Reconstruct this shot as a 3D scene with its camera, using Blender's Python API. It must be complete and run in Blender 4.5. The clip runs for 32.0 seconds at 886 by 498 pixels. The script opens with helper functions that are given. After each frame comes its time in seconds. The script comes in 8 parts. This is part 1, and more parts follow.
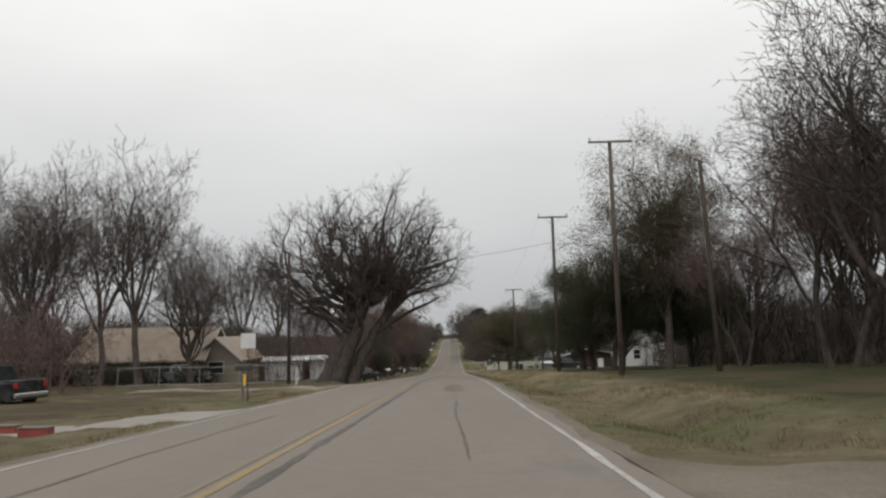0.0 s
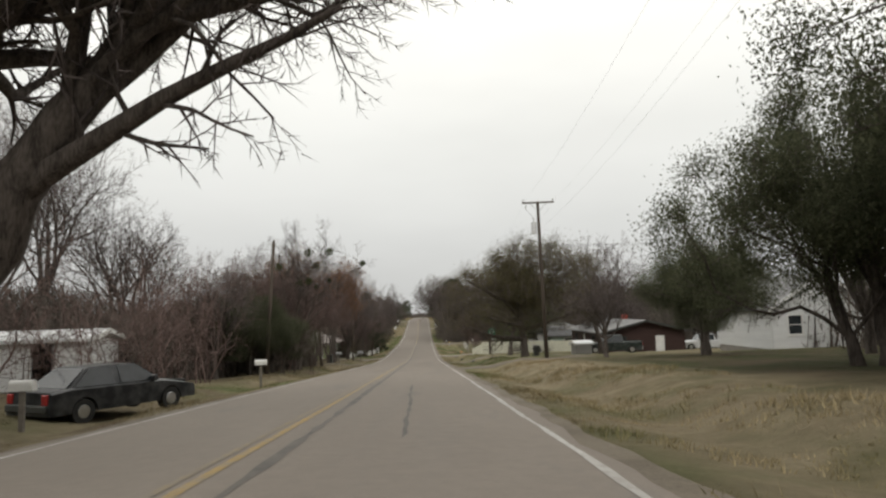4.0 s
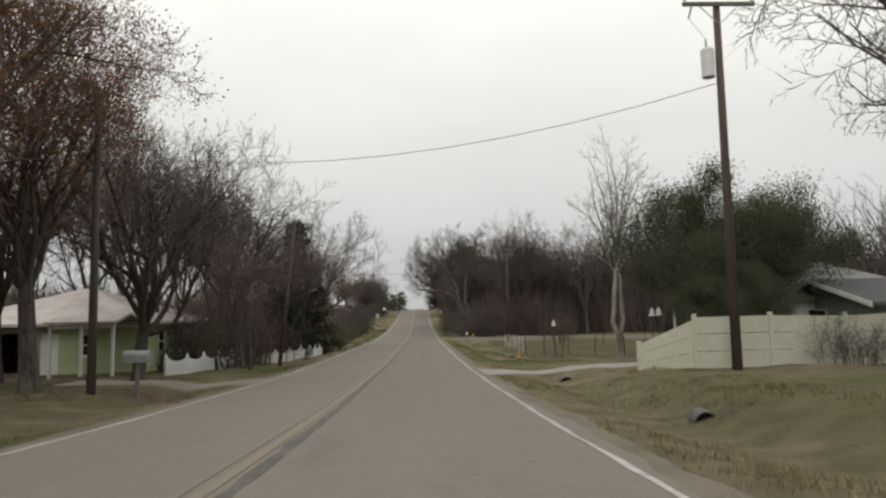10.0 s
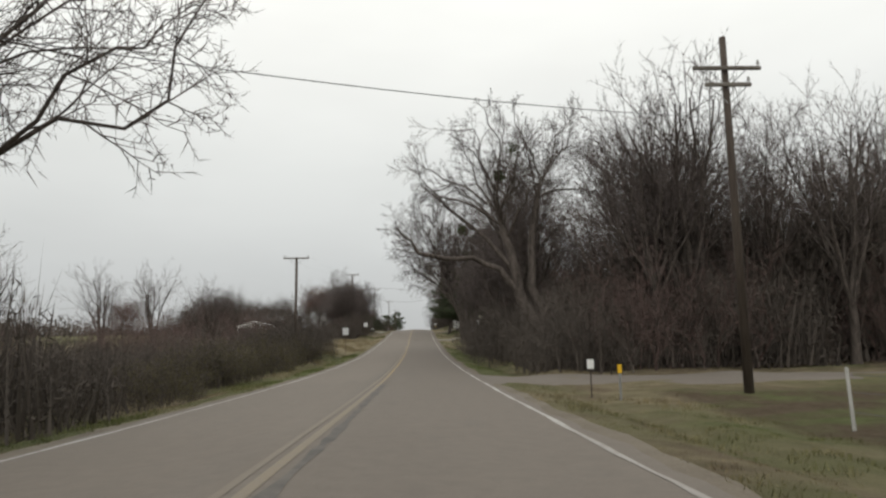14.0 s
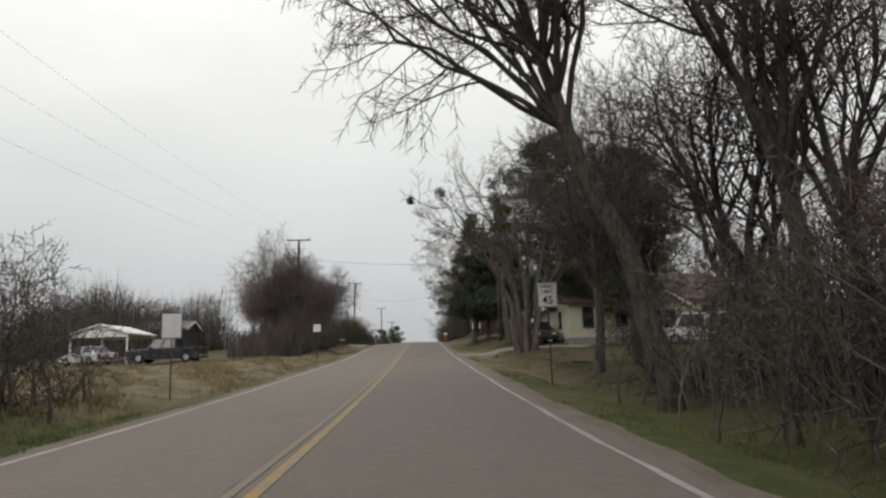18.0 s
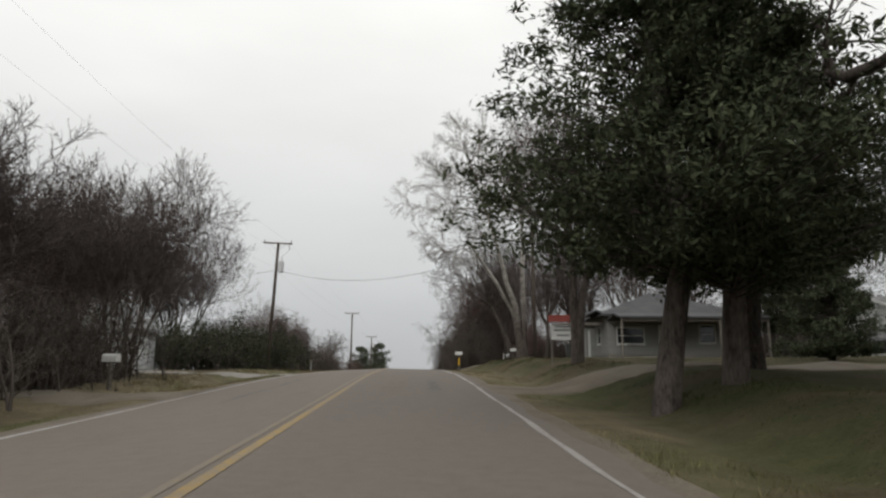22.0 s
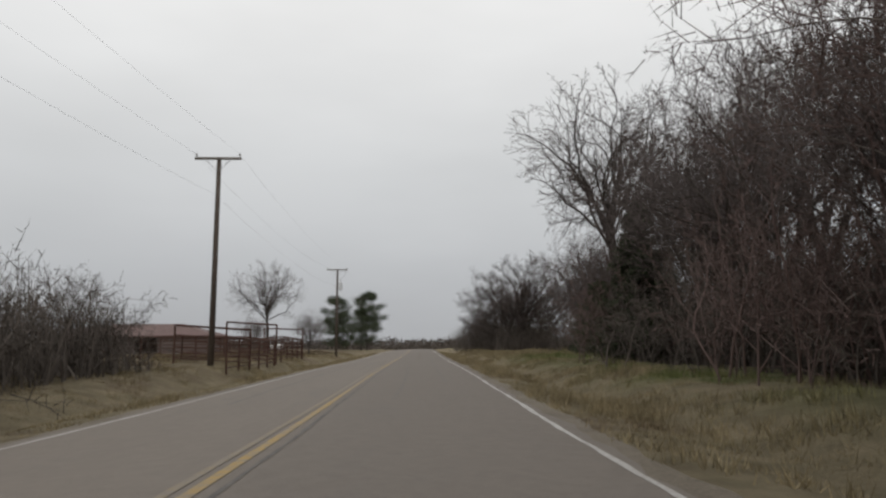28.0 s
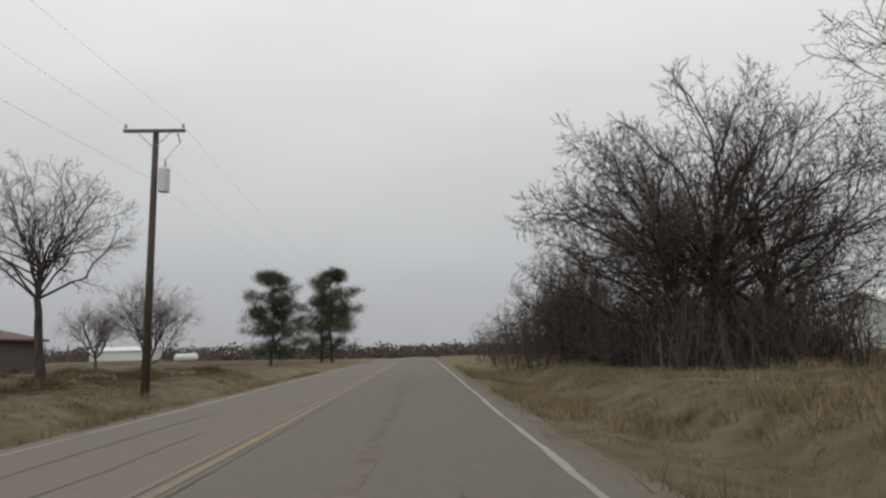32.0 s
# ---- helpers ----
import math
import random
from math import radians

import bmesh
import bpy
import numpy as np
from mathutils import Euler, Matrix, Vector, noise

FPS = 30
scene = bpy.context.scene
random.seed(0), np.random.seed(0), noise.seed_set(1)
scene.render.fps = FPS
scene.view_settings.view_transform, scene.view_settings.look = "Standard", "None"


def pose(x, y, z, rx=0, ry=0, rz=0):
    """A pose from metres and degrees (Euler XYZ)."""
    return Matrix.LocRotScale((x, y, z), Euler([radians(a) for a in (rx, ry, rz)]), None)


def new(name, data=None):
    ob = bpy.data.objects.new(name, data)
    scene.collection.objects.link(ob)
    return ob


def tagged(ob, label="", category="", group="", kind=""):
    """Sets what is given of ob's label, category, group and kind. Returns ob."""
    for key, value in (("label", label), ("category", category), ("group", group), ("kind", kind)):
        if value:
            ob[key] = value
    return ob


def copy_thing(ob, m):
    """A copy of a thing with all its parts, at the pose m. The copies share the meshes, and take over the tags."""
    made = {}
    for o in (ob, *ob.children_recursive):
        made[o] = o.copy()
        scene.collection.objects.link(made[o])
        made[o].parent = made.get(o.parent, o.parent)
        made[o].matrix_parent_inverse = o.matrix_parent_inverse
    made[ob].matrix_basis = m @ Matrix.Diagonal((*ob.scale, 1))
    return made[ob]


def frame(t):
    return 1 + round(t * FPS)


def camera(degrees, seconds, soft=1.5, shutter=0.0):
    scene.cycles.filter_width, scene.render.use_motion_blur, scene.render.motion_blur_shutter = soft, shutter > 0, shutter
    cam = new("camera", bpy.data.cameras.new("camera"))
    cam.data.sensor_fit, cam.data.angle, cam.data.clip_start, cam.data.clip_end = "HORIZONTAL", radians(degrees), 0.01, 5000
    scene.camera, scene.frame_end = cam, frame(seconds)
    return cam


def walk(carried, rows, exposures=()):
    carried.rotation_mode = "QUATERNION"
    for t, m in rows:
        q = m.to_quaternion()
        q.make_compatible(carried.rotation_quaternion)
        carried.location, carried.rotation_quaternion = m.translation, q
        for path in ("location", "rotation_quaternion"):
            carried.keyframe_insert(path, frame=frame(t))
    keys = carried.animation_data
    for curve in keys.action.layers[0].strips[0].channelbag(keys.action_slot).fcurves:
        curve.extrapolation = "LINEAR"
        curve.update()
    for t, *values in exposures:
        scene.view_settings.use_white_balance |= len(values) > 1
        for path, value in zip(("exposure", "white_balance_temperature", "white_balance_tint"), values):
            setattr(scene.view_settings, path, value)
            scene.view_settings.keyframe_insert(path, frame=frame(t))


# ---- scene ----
cam = camera(66.0, 32.0, soft=2.4)
# seconds, x, y, z, then the turn in degrees
PATH = [
    (0.0, 2.04, -0.00, 1.14, 96.82, 1.39, 0.91),
    (0.5, 1.95, 5.78, 0.91, 96.49, 0.92, 0.14),
    (1.0, 1.90, 11.55, 0.67, 96.06, 1.20, -0.96),
    (1.5, 1.90, 17.38, 0.42, 95.98, 0.93, -1.64),
    (2.0, 1.93, 23.31, 0.17, 95.73, 0.76, -1.66),
    (2.5, 1.97, 29.30, -0.10, 95.71, 1.08, -1.74),
    (3.0, 2.00, 35.21, -0.35, 95.56, 1.75, -2.07),
    (3.5, 2.02, 41.01, -0.65, 95.19, 1.91, -2.07),
    (4.0, 2.01, 46.76, -0.98, 95.17, 1.67, -1.63),
    (4.5, 1.98, 52.50, -1.30, 95.17, 1.45, -1.39),
    (5.0, 1.94, 58.25, -1.63, 95.20, 1.41, -1.43),
    (5.5, 1.90, 64.07, -1.96, 95.31, 1.52, -1.77),
    (6.0, 1.87, 69.96, -2.29, 95.27, 1.56, -1.62),
    (6.5, 1.82, 76.03, -2.64, 95.18, 1.59, -1.67),
    (7.0, 1.79, 82.19, -3.01, 94.68, 1.52, -1.62),
    (7.5, 1.77, 88.38, -3.36, 94.81, 1.36, -1.70),
    (8.0, 1.75, 94.70, -3.73, 94.97, 1.58, -1.53),
    (8.5, 1.74, 101.19, -4.11, 95.13, 1.79, -1.79),
    (9.0, 1.75, 107.88, -4.48, 95.24, 1.59, -1.87),
    (9.5, 1.75, 114.62, -4.87, 95.22, 1.38, -1.91),
    (10.0, 1.73, 121.23, -5.27, 95.32, 1.16, -1.87),
    (10.5, 1.68, 127.82, -5.61, 95.85, 0.70, -1.88),
    (11.0, 1.61, 134.46, -5.90, 96.14, 0.38, -1.73),
    (11.5, 1.56, 141.29, -6.15, 96.72, -0.26, -1.76),
    (12.0, 1.53, 148.30, -6.36, 97.24, -0.05, -1.93),
    (12.5, 1.50, 155.42, -6.53, 97.48, 0.50, -1.97),
    (13.0, 1.49, 162.63, -6.65, 97.98, 0.77, -1.97),
    (13.5, 1.49, 169.84, -6.75, 97.98, 0.94, -1.87),
    (14.0, 1.51, 176.82, -6.84, 97.61, 1.10, -1.96),
    (14.5, 1.54, 183.62, -6.94, 97.58, 1.40, -1.98),
    (15.0, 1.56, 190.27, -7.04, 97.70, 1.85, -1.80),
    (15.5, 1.58, 196.79, -7.11, 97.79, 2.27, -1.43),
    (16.0, 1.58, 203.24, -7.16, 98.03, 2.21, -1.53),
    (16.5, 1.57, 209.68, -7.19, 98.08, 2.40, -1.49),
    (17.0, 1.56, 216.21, -7.19, 98.64, 2.35, -1.62),
    (17.5, 1.55, 222.93, -7.16, 99.01, 2.23, -1.69),
    (18.0, 1.56, 229.76, -7.09, 99.22, 1.95, -1.70),
    (18.5, 1.59, 236.57, -6.99, 99.66, 1.44, -1.74),
    (19.0, 1.62, 243.41, -6.83, 99.89, 1.24, -1.57),
    (19.5, 1.64, 250.36, -6.60, 100.67, 1.31, -1.28),
    (20.0, 1.66, 257.39, -6.35, 100.69, 1.08, -1.49),
    (20.5, 1.69, 264.44, -6.08, 100.52, 0.98, -1.92),
    (21.0, 1.74, 271.43, -5.83, 100.38, 0.75, -2.41),
    (21.5, 1.78, 278.35, -5.55, 100.81, -0.22, -2.65),
    (22.0, 1.82, 285.30, -5.22, 101.03, -0.09, -2.48),
    (22.5, 1.84, 292.21, -4.86, 101.12, 0.13, -2.03),
    (23.0, 1.85, 298.89, -4.53, 101.20, -0.11, -1.89),
    (23.5, 1.86, 305.29, -4.19, 101.04, -0.13, -1.92),
    (24.0, 1.85, 311.57, -3.88, 100.87, -0.37, -2.00),
    (24.5, 1.83, 317.85, -3.67, 100.47, 0.14, -1.88),
    (25.0, 1.82, 324.23, -3.46, 100.31, 0.32, -1.85),
    (25.5, 1.81, 330.67, -3.26, 99.96, 0.82, -1.92),
    (26.0, 1.80, 337.15, -3.14, 99.78, 0.75, -1.92),
    (26.5, 1.78, 343.64, -3.09, 99.14, 0.53, -1.86),
    (27.0, 1.77, 350.13, -3.09, 98.09, 0.39, -1.72),
    (27.5, 1.75, 356.61, -3.15, 97.70, 0.37, -1.73),
    (28.0, 1.74, 363.07, -3.24, 97.68, 0.46, -1.81),
    (28.5, 1.75, 369.52, -3.32, 97.83, 0.60, -1.97),
    (29.0, 1.78, 375.93, -3.35, 98.03, 0.67, -2.32),
    (29.5, 1.83, 382.31, -3.36, 98.19, 0.88, -2.47),
    (30.0, 1.90, 388.66, -3.38, 98.42, 0.75, -2.89),
    (30.5, 1.99, 394.96, -3.39, 98.44, 1.04, -2.86),
    (31.0, 2.07, 401.22, -3.41, 98.34, 1.38, -2.64),
    (31.5, 2.14, 407.42, -3.43, 98.30, 1.43, -2.29),
    (32.0, 2.20, 413.64, -3.46, 98.17, 1.31, -1.72),
]
EXPOSURES = [(0.0, -0.08, 6600.0, 10.0), (3.0, 0.3, 6900.0, 9.0), (4.5, 0.1, 6800.0, 9.0), (6.0, -0.08, 6700.0, 9.0), (7.0, 0.33, 6800.0, 9.0), (8.0, 0.15, 6900.0, 9.0), (10.0, 0.05, 6800.0, 9.0), (13.0, 0.0, 6700.0, 8.0), (17.0, 0.07, 6600.0, 9.0), (19.0, -0.15, 6600.0, 10.0), (22.0, -0.1, 6600.0, 10.0), (24.0, -0.3, 6550.0, 10.0), (26.0, -0.22, 6500.0, 11.0), (30.0, -0.33, 6500.0, 11.0), (32.0, -0.33, 6500.0, 11.0)]
walk(cam, [(t, pose(x, y, z, rx, ry, rz)) for t, x, y, z, rx, ry, rz in PATH], EXPOSURES)

# ---- world and light: an overcast winter sky ----
SUN_ELEVATION, SUN_TURN = 38.0, 200.0
world = bpy.data.worlds.new("overcast_sky")
scene.world = world
world.use_nodes = True
wn, wl = world.node_tree.nodes, world.node_tree.links
wn.clear()


def wnode(kind, **values):
    n = wn.new(kind)
    for key, value in values.items():
        n.inputs[key].default_value = value
    return n


w_out, w_back = wn.new("ShaderNodeOutputWorld"), wnode("ShaderNodeBackground", Strength=1.0)
w_co, w_sep = wn.new("ShaderNodeTexCoord"), wn.new("ShaderNodeSeparateXYZ")
w_ramp = wn.new("ShaderNodeValToRGB")
for at, col in ((0.0, (0.49, 0.505, 0.52)), (0.10, (0.585, 0.605, 0.62)), (0.25, (0.73, 0.75, 0.755)), (0.45, (1.0, 1.01, 1.0)), (1.0, (1.3, 1.3, 1.28))):
    stop = w_ramp.color_ramp.elements.new(at) if at not in (0.0, 1.0) else w_ramp.color_ramp.elements[-int(at)]
    stop.color = (*col, 1)
w_noise = wnode("ShaderNodeTexNoise", Scale=1.7, Detail=4.0, Roughness=0.5)
w_map = wnode("ShaderNodeMapping")
w_map.inputs["Scale"].default_value = (1, 1, 3.0)
w_mr = wnode("ShaderNodeMapRange")
w_mr.inputs["From Min"].default_value, w_mr.inputs["From Max"].default_value = 0.3, 0.7
w_mr.inputs["To Min"].default_value, w_mr.inputs["To Max"].default_value = 0.93, 1.07
w_mul = wn.new("ShaderNodeVectorMath")
w_mul.operation = "SCALE"
w_sky = wn.new("ShaderNodeTexSky")
w_sky.sky_type, w_sky.sun_disc = "NISHITA", False
w_sky.sun_elevation, w_sky.sun_rotation = radians(SUN_ELEVATION), radians(SUN_TURN)
w_sky.dust_density = 5.0
w_skys = wn.new("ShaderNodeVectorMath")
w_skys.operation = "SCALE"
w_skys.inputs["Scale"].default_value = 0.0006
w_add = wn.new("ShaderNodeVectorMath")
w_add.operation = "ADD"
wl.new(w_co.outputs["Generated"], w_sep.inputs[0])
wl.new(w_sep.outputs["Z"], w_ramp.inputs["Fac"])
wl.new(w_co.outputs["Generated"], w_map.inputs["Vector"])
wl.new(w_map.outputs[0], w_noise.inputs["Vector"])
wl.new(w_noise.outputs["Fac"], w_mr.inputs["Value"])
wl.new(w_ramp.outputs["Color"], w_mul.inputs[0])
wl.new(w_mr.outputs["Result"], w_mul.inputs["Scale"])
wl.new(w_sky.outputs["Color"], w_skys.inputs[0])
wl.new(w_mul.outputs[0], w_add.inputs[0])
wl.new(w_skys.outputs[0], w_add.inputs[1])
wl.new(w_add.outputs[0], w_back.inputs["Color"])
wl.new(w_back.outputs[0], w_out.inputs["Surface"])

sun = new("sun", bpy.data.lights.new("sun", "SUN"))
sun.data.energy, sun.data.angle, sun.data.color = 0.6, radians(25), (1.0, 0.97, 0.93)
sun.rotation_euler = (radians(90 - SUN_ELEVATION), 0, radians(180 - SUN_TURN))


# ---- materials ----
class Mat:
    """A small helper that strings shader nodes together."""

    def __init__(self, name, rough=0.85, metal=0.0, spec=0.3):
        self.m = bpy.data.materials.new(name)
        self.m.use_nodes = True
        self.n, self.l = self.m.node_tree.nodes, self.m.node_tree.links
        self.b = self.n["Principled BSDF"]
        self.b.inputs["Roughness"].default_value, self.b.inputs["Metallic"].default_value = rough, metal
        self.b.inputs["Specular IOR Level"].default_value = spec
        self.co = None

    def where(self, coords="Object"):
        if self.co is None:
            if coords == "World":
                self.co = self.n.new("ShaderNodeNewGeometry").outputs["Position"]
            else:
                self.co = self.n.new("ShaderNodeTexCoord").outputs[coords]
        return self.co

    def noise(self, scale, detail=3.0, rough=0.55, stretch=None, low=0.35, high=0.65):
        vec = self.where()
        if stretch:
            mp = self.n.new("ShaderNodeMapping")
            mp.inputs["Scale"].default_value = stretch
            self.l.new(vec, mp.inputs["Vector"])
            vec = mp.outputs[0]
        t = self.n.new("ShaderNodeTexNoise")
        t.inputs["Scale"].default_value, t.inputs["Detail"].default_value, t.inputs["Roughness"].default_value = scale, detail, rough
        self.l.new(vec, t.inputs["Vector"])
        r = self.n.new("ShaderNodeMapRange")
        r.inputs["From Min"].default_value, r.inputs["From Max"].default_value = low, high
        self.l.new(t.outputs["Fac"], r.inputs["Value"])
        return r.outputs["Result"]

    def mix(self, a, b, fac, how="MIX"):
        x = self.n.new("ShaderNodeMix")
        x.data_type, x.blend_type = "RGBA", how
        for i, v in ((6, a), (7, b)):
            if isinstance(v, tuple):
                x.inputs[i].default_value = (*v, 1)
            else:
                self.l.new(v, x.inputs[i])
        if isinstance(fac, float):
            x.inputs[0].default_value = fac
        else:
            self.l.new(fac, x.inputs[0])
        return x.outputs[2]

    def math(self, how, a, b):
        x = self.n.new("ShaderNodeMath")
        x.operation = how
        for i, v in ((0, a), (1, b)):
            if isinstance(v, (int, float)):
                x.inputs[i].default_value = v
            else:
                self.l.new(v, x.inputs[i])
        return x.outputs[0]

    def ramp(self, value, low, high):
        r = self.n.new("ShaderNodeMapRange")
        r.inputs["From Min"].default_value, r.inputs["From Max"].default_value = low, high
        self.l.new(value, r.inputs["Value"])
        return r.outputs["Result"]

    def vary(self, col, amount=0.25):
        """Darker and lighter from object to object."""
        i = self.n.new("ShaderNodeObjectInfo")
        r = self.n.new("ShaderNodeMapRange")
        r.inputs["To Min"].default_value, r.inputs["To Max"].default_value = 1 - amount, 1 + amount
        self.l.new(i.outputs["Random"], r.inputs["Value"])
        x = self.n.new("ShaderNodeVectorMath")
        x.operation = "SCALE"
        self.l.new(col, x.inputs[0])
        self.l.new(r.outputs["Result"], x.inputs["Scale"])
        return x.outputs[0]

    def island(self, a, b):
        g = self.n.new("ShaderNodeNewGeometry")
        return self.mix(a, b, g.outputs["Random Per Island"])

    def paint(self, col, bump=None, strength=0.3, dist=0.01):
        if isinstance(col, tuple):
            self.b.inputs["Base Color"].default_value = (*col, 1)
        else:
            self.l.new(col, self.b.inputs["Base Color"])
        if bump is not None:
            k = self.n.new("ShaderNodeBump")
            k.inputs["Strength"].default_value, k.inputs["Distance"].default_value = strength, dist
            self.l.new(bump, k.inputs["Height"])
            self.l.new(k.outputs["Normal"], self.b.inputs["Normal"])
        return self.m


def surface(name, a, b, scale=3.0, fine=40.0, rough=0.8, metal=0.0, spec=0.3, bump=0.2, stretch=None, varied=0.0):
    """Two tones in large patches with fine grain over them."""
    k = Mat(name, rough, metal, spec)
    big = k.noise(scale, 4.0, stretch=stretch)
    grain = k.noise(fine, 3.0, stretch=stretch, low=0.25, high=0.75)
    col = k.mix(a, b, big)
    col = k.mix(col, k.mix(tuple(c * 0.72 for c in a), tuple(min(1, c * 1.15) for c in b), grain), 0.45)
    if varied:
        col = k.vary(col, varied)
    return k.paint(col, grain, bump)


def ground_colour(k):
    """Winter grass by place: straw, green patches, bare earth, and litter with tree shade painted in."""
    k.where("World")
    straw = k.mix((0.165, 0.138, 0.088), (0.285, 0.24, 0.157), k.noise(1.3, 5.0))
    green = k.mix((0.075, 0.10, 0.032), (0.13, 0.15, 0.06), k.noise(2.0, 4.0))
    earth = k.mix((0.115, 0.085, 0.06), (0.19, 0.145, 0.105), k.noise(3.0, 5.0))
    xy = k.n.new("ShaderNodeSeparateXYZ")
    k.l.new(k.where(), xy.inputs[0])
    col = k.mix(straw, green, k.math("MULTIPLY", k.noise(0.085, 4.0, 0.6, low=0.44, high=0.62), k.math("SUBTRACT", 1.0, k.ramp(xy.outputs["Y"], 338, 352))))
    lawn = k.mix(k.mix((0.023, 0.035, 0.010), (0.052, 0.063, 0.024), k.noise(1.1, 5.0, 0.65)), (0.092, 0.072, 0.046), k.noise(0.25, 4.0, 0.6, low=0.42, high=0.6))
    x, y = k.n.new("ShaderNodeSeparateXYZ"), None
    k.l.new(k.where(), x.inputs[0])
    east = k.math("MULTIPLY", k.ramp(x.outputs["X"], 5.6, 7.5), k.math("SUBTRACT", 1.0, k.ramp(x.outputs["X"], 26, 40)))
    north = k.math("MULTIPLY", k.ramp(x.outputs["Y"], 236, 248), k.math("SUBTRACT", 1.0, k.ramp(x.outputs["Y"], 343, 352)))
    mown = k.math("MULTIPLY", east, north)
    front = k.math("MULTIPLY", k.ramp(x.outputs["X"], 8.5, 10.5), k.math("MULTIPLY", k.math("SUBTRACT", 1.0, k.ramp(x.outputs["X"], 30, 44)), k.math("SUBTRACT", 1.0, k.ramp(x.outputs["Y"], 84, 96))))
    strip = k.math("MULTIPLY", k.math("MULTIPLY", k.ramp(x.outputs["X"], 6.6, 8.4), k.math("SUBTRACT", 1.0, k.ramp(x.outputs["X"], 13, 20))), k.math("MULTIPLY", k.ramp(x.outputs["Y"], 366, 380), k.math("SUBTRACT", 1.0, k.ramp(x.outputs["Y"], 402, 416))))
    col = k.mix(col, green, k.math("MULTIPLY", strip, k.noise(0.35, 4.0, 0.6, low=0.38, high=0.55)))
    # Leaf litter below the trees, its colour darkened further to hold their shade.
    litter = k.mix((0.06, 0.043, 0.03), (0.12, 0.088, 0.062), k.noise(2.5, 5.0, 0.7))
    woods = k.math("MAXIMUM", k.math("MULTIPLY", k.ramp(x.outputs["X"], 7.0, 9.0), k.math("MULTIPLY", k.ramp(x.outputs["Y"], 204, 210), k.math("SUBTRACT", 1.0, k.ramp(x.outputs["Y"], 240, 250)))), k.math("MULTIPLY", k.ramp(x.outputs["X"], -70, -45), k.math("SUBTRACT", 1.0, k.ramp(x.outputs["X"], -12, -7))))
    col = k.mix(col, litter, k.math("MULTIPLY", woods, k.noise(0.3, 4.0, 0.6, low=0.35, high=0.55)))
    col = k.mix(col, earth, k.noise(0.22, 5.0, 0.65, low=0.53, high=0.68))
    col = k.mix(col, lawn, k.math("MAXIMUM", mown, front))
    west = k.math("MULTIPLY", k.ramp(x.outputs["X"], -70, -45), k.math("SUBTRACT", 1.0, k.ramp(x.outputs["X"], -4.6, -4.0)))
    meadow = k.math("MULTIPLY", k.math("MULTIPLY", west, k.ramp(x.outputs["Y"], 243, 250)), k.math("SUBTRACT", 1.0, k.ramp(x.outputs["Y"], 280, 286)))
    col = k.mix(col, straw, k.math("MULTIPLY", meadow, k.noise(0.5, 4.0, 0.6, low=0.2, high=0.42)))
    paddock = k.math("MULTIPLY", k.math("MULTIPLY", k.ramp(x.outputs["X"], 8.8, 9.6), k.math("SUBTRACT", 1.0, k.ramp(x.outputs["X"], 45, 70))), k.math("MULTIPLY", k.ramp(x.outputs["Y"], 160, 168), k.math("SUBTRACT", 1.0, k.ramp(x.outputs["Y"], 198, 201))))
    col = k.mix(col, k.mix(litter, green, k.noise(0.4, 4.0, 0.6, low=0.45, high=0.65)), paddock)
    shoulder = k.math("MULTIPLY", k.math("MULTIPLY", k.ramp(x.outputs["Y"], 196, 206), k.math("SUBTRACT", 1.0, k.ramp(x.outputs["Y"], 244, 254))), k.math("SUBTRACT", 1.0, k.ramp(k.math("ABSOLUTE", x.outputs["X"], 0.0), 5.6, 7.2)))
    col = k.mix(col, green, k.math("MULTIPLY", shoulder, k.noise(0.4, 4.0, 0.6, low=0.3, high=0.5)))
    dry = k.math("MULTIPLY", k.math("MULTIPLY", k.ramp(x.outputs["X"], 4.4, 5.4), k.math("SUBTRACT", 1.0, k.ramp(x.outputs["X"], 9.0, 11.5))), k.math("MULTIPLY", k.ramp(x.outputs["Y"], 30, 44), k.math("SUBTRACT", 1.0, k.ramp(x.outputs["Y"], 84, 100))))
    col = k.mix(col, k.mix((0.24, 0.195, 0.125), (0.37, 0.31, 0.21), k.noise(1.0, 5.0, 0.65)), k.math("MULTIPLY", dry, k.noise(0.35, 4.0, 0.6, low=0.3, high=0.55)))
    return col


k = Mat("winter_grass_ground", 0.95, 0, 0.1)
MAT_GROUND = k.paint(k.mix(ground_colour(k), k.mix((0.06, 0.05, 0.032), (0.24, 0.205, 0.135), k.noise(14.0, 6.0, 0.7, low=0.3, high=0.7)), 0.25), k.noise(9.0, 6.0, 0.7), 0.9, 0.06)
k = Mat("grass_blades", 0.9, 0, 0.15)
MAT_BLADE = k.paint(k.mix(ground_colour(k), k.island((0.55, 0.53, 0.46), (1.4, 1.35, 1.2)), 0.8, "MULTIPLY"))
k = Mat("weathered_asphalt", 0.85, 0, 0.3)
k.where("World")
tone = k.mix((0.150, 0.127, 0.106), (0.195, 0.167, 0.140), k.noise(0.35, 5.0, 0.6, stretch=(1, 0.25, 1)))
tone = k.mix(tone, (0.140, 0.126, 0.113), k.noise(0.8, 3.0, 0.5, stretch=(1.3, 0.03, 1), low=0.56, high=0.80))
tone = k.mix(tone, (0.105, 0.10, 0.097), k.noise(0.55, 5.0, 0.7, stretch=(1.2, 0.35, 1), low=0.59, high=0.69))
sep = k.n.new("ShaderNodeSeparateXYZ")
k.l.new(k.where(), sep.inputs[0])
# Tone runs from paler to darker along the road, most in the right lane.
further_on = k.ramp(sep.outputs["Y"], 110, 220)
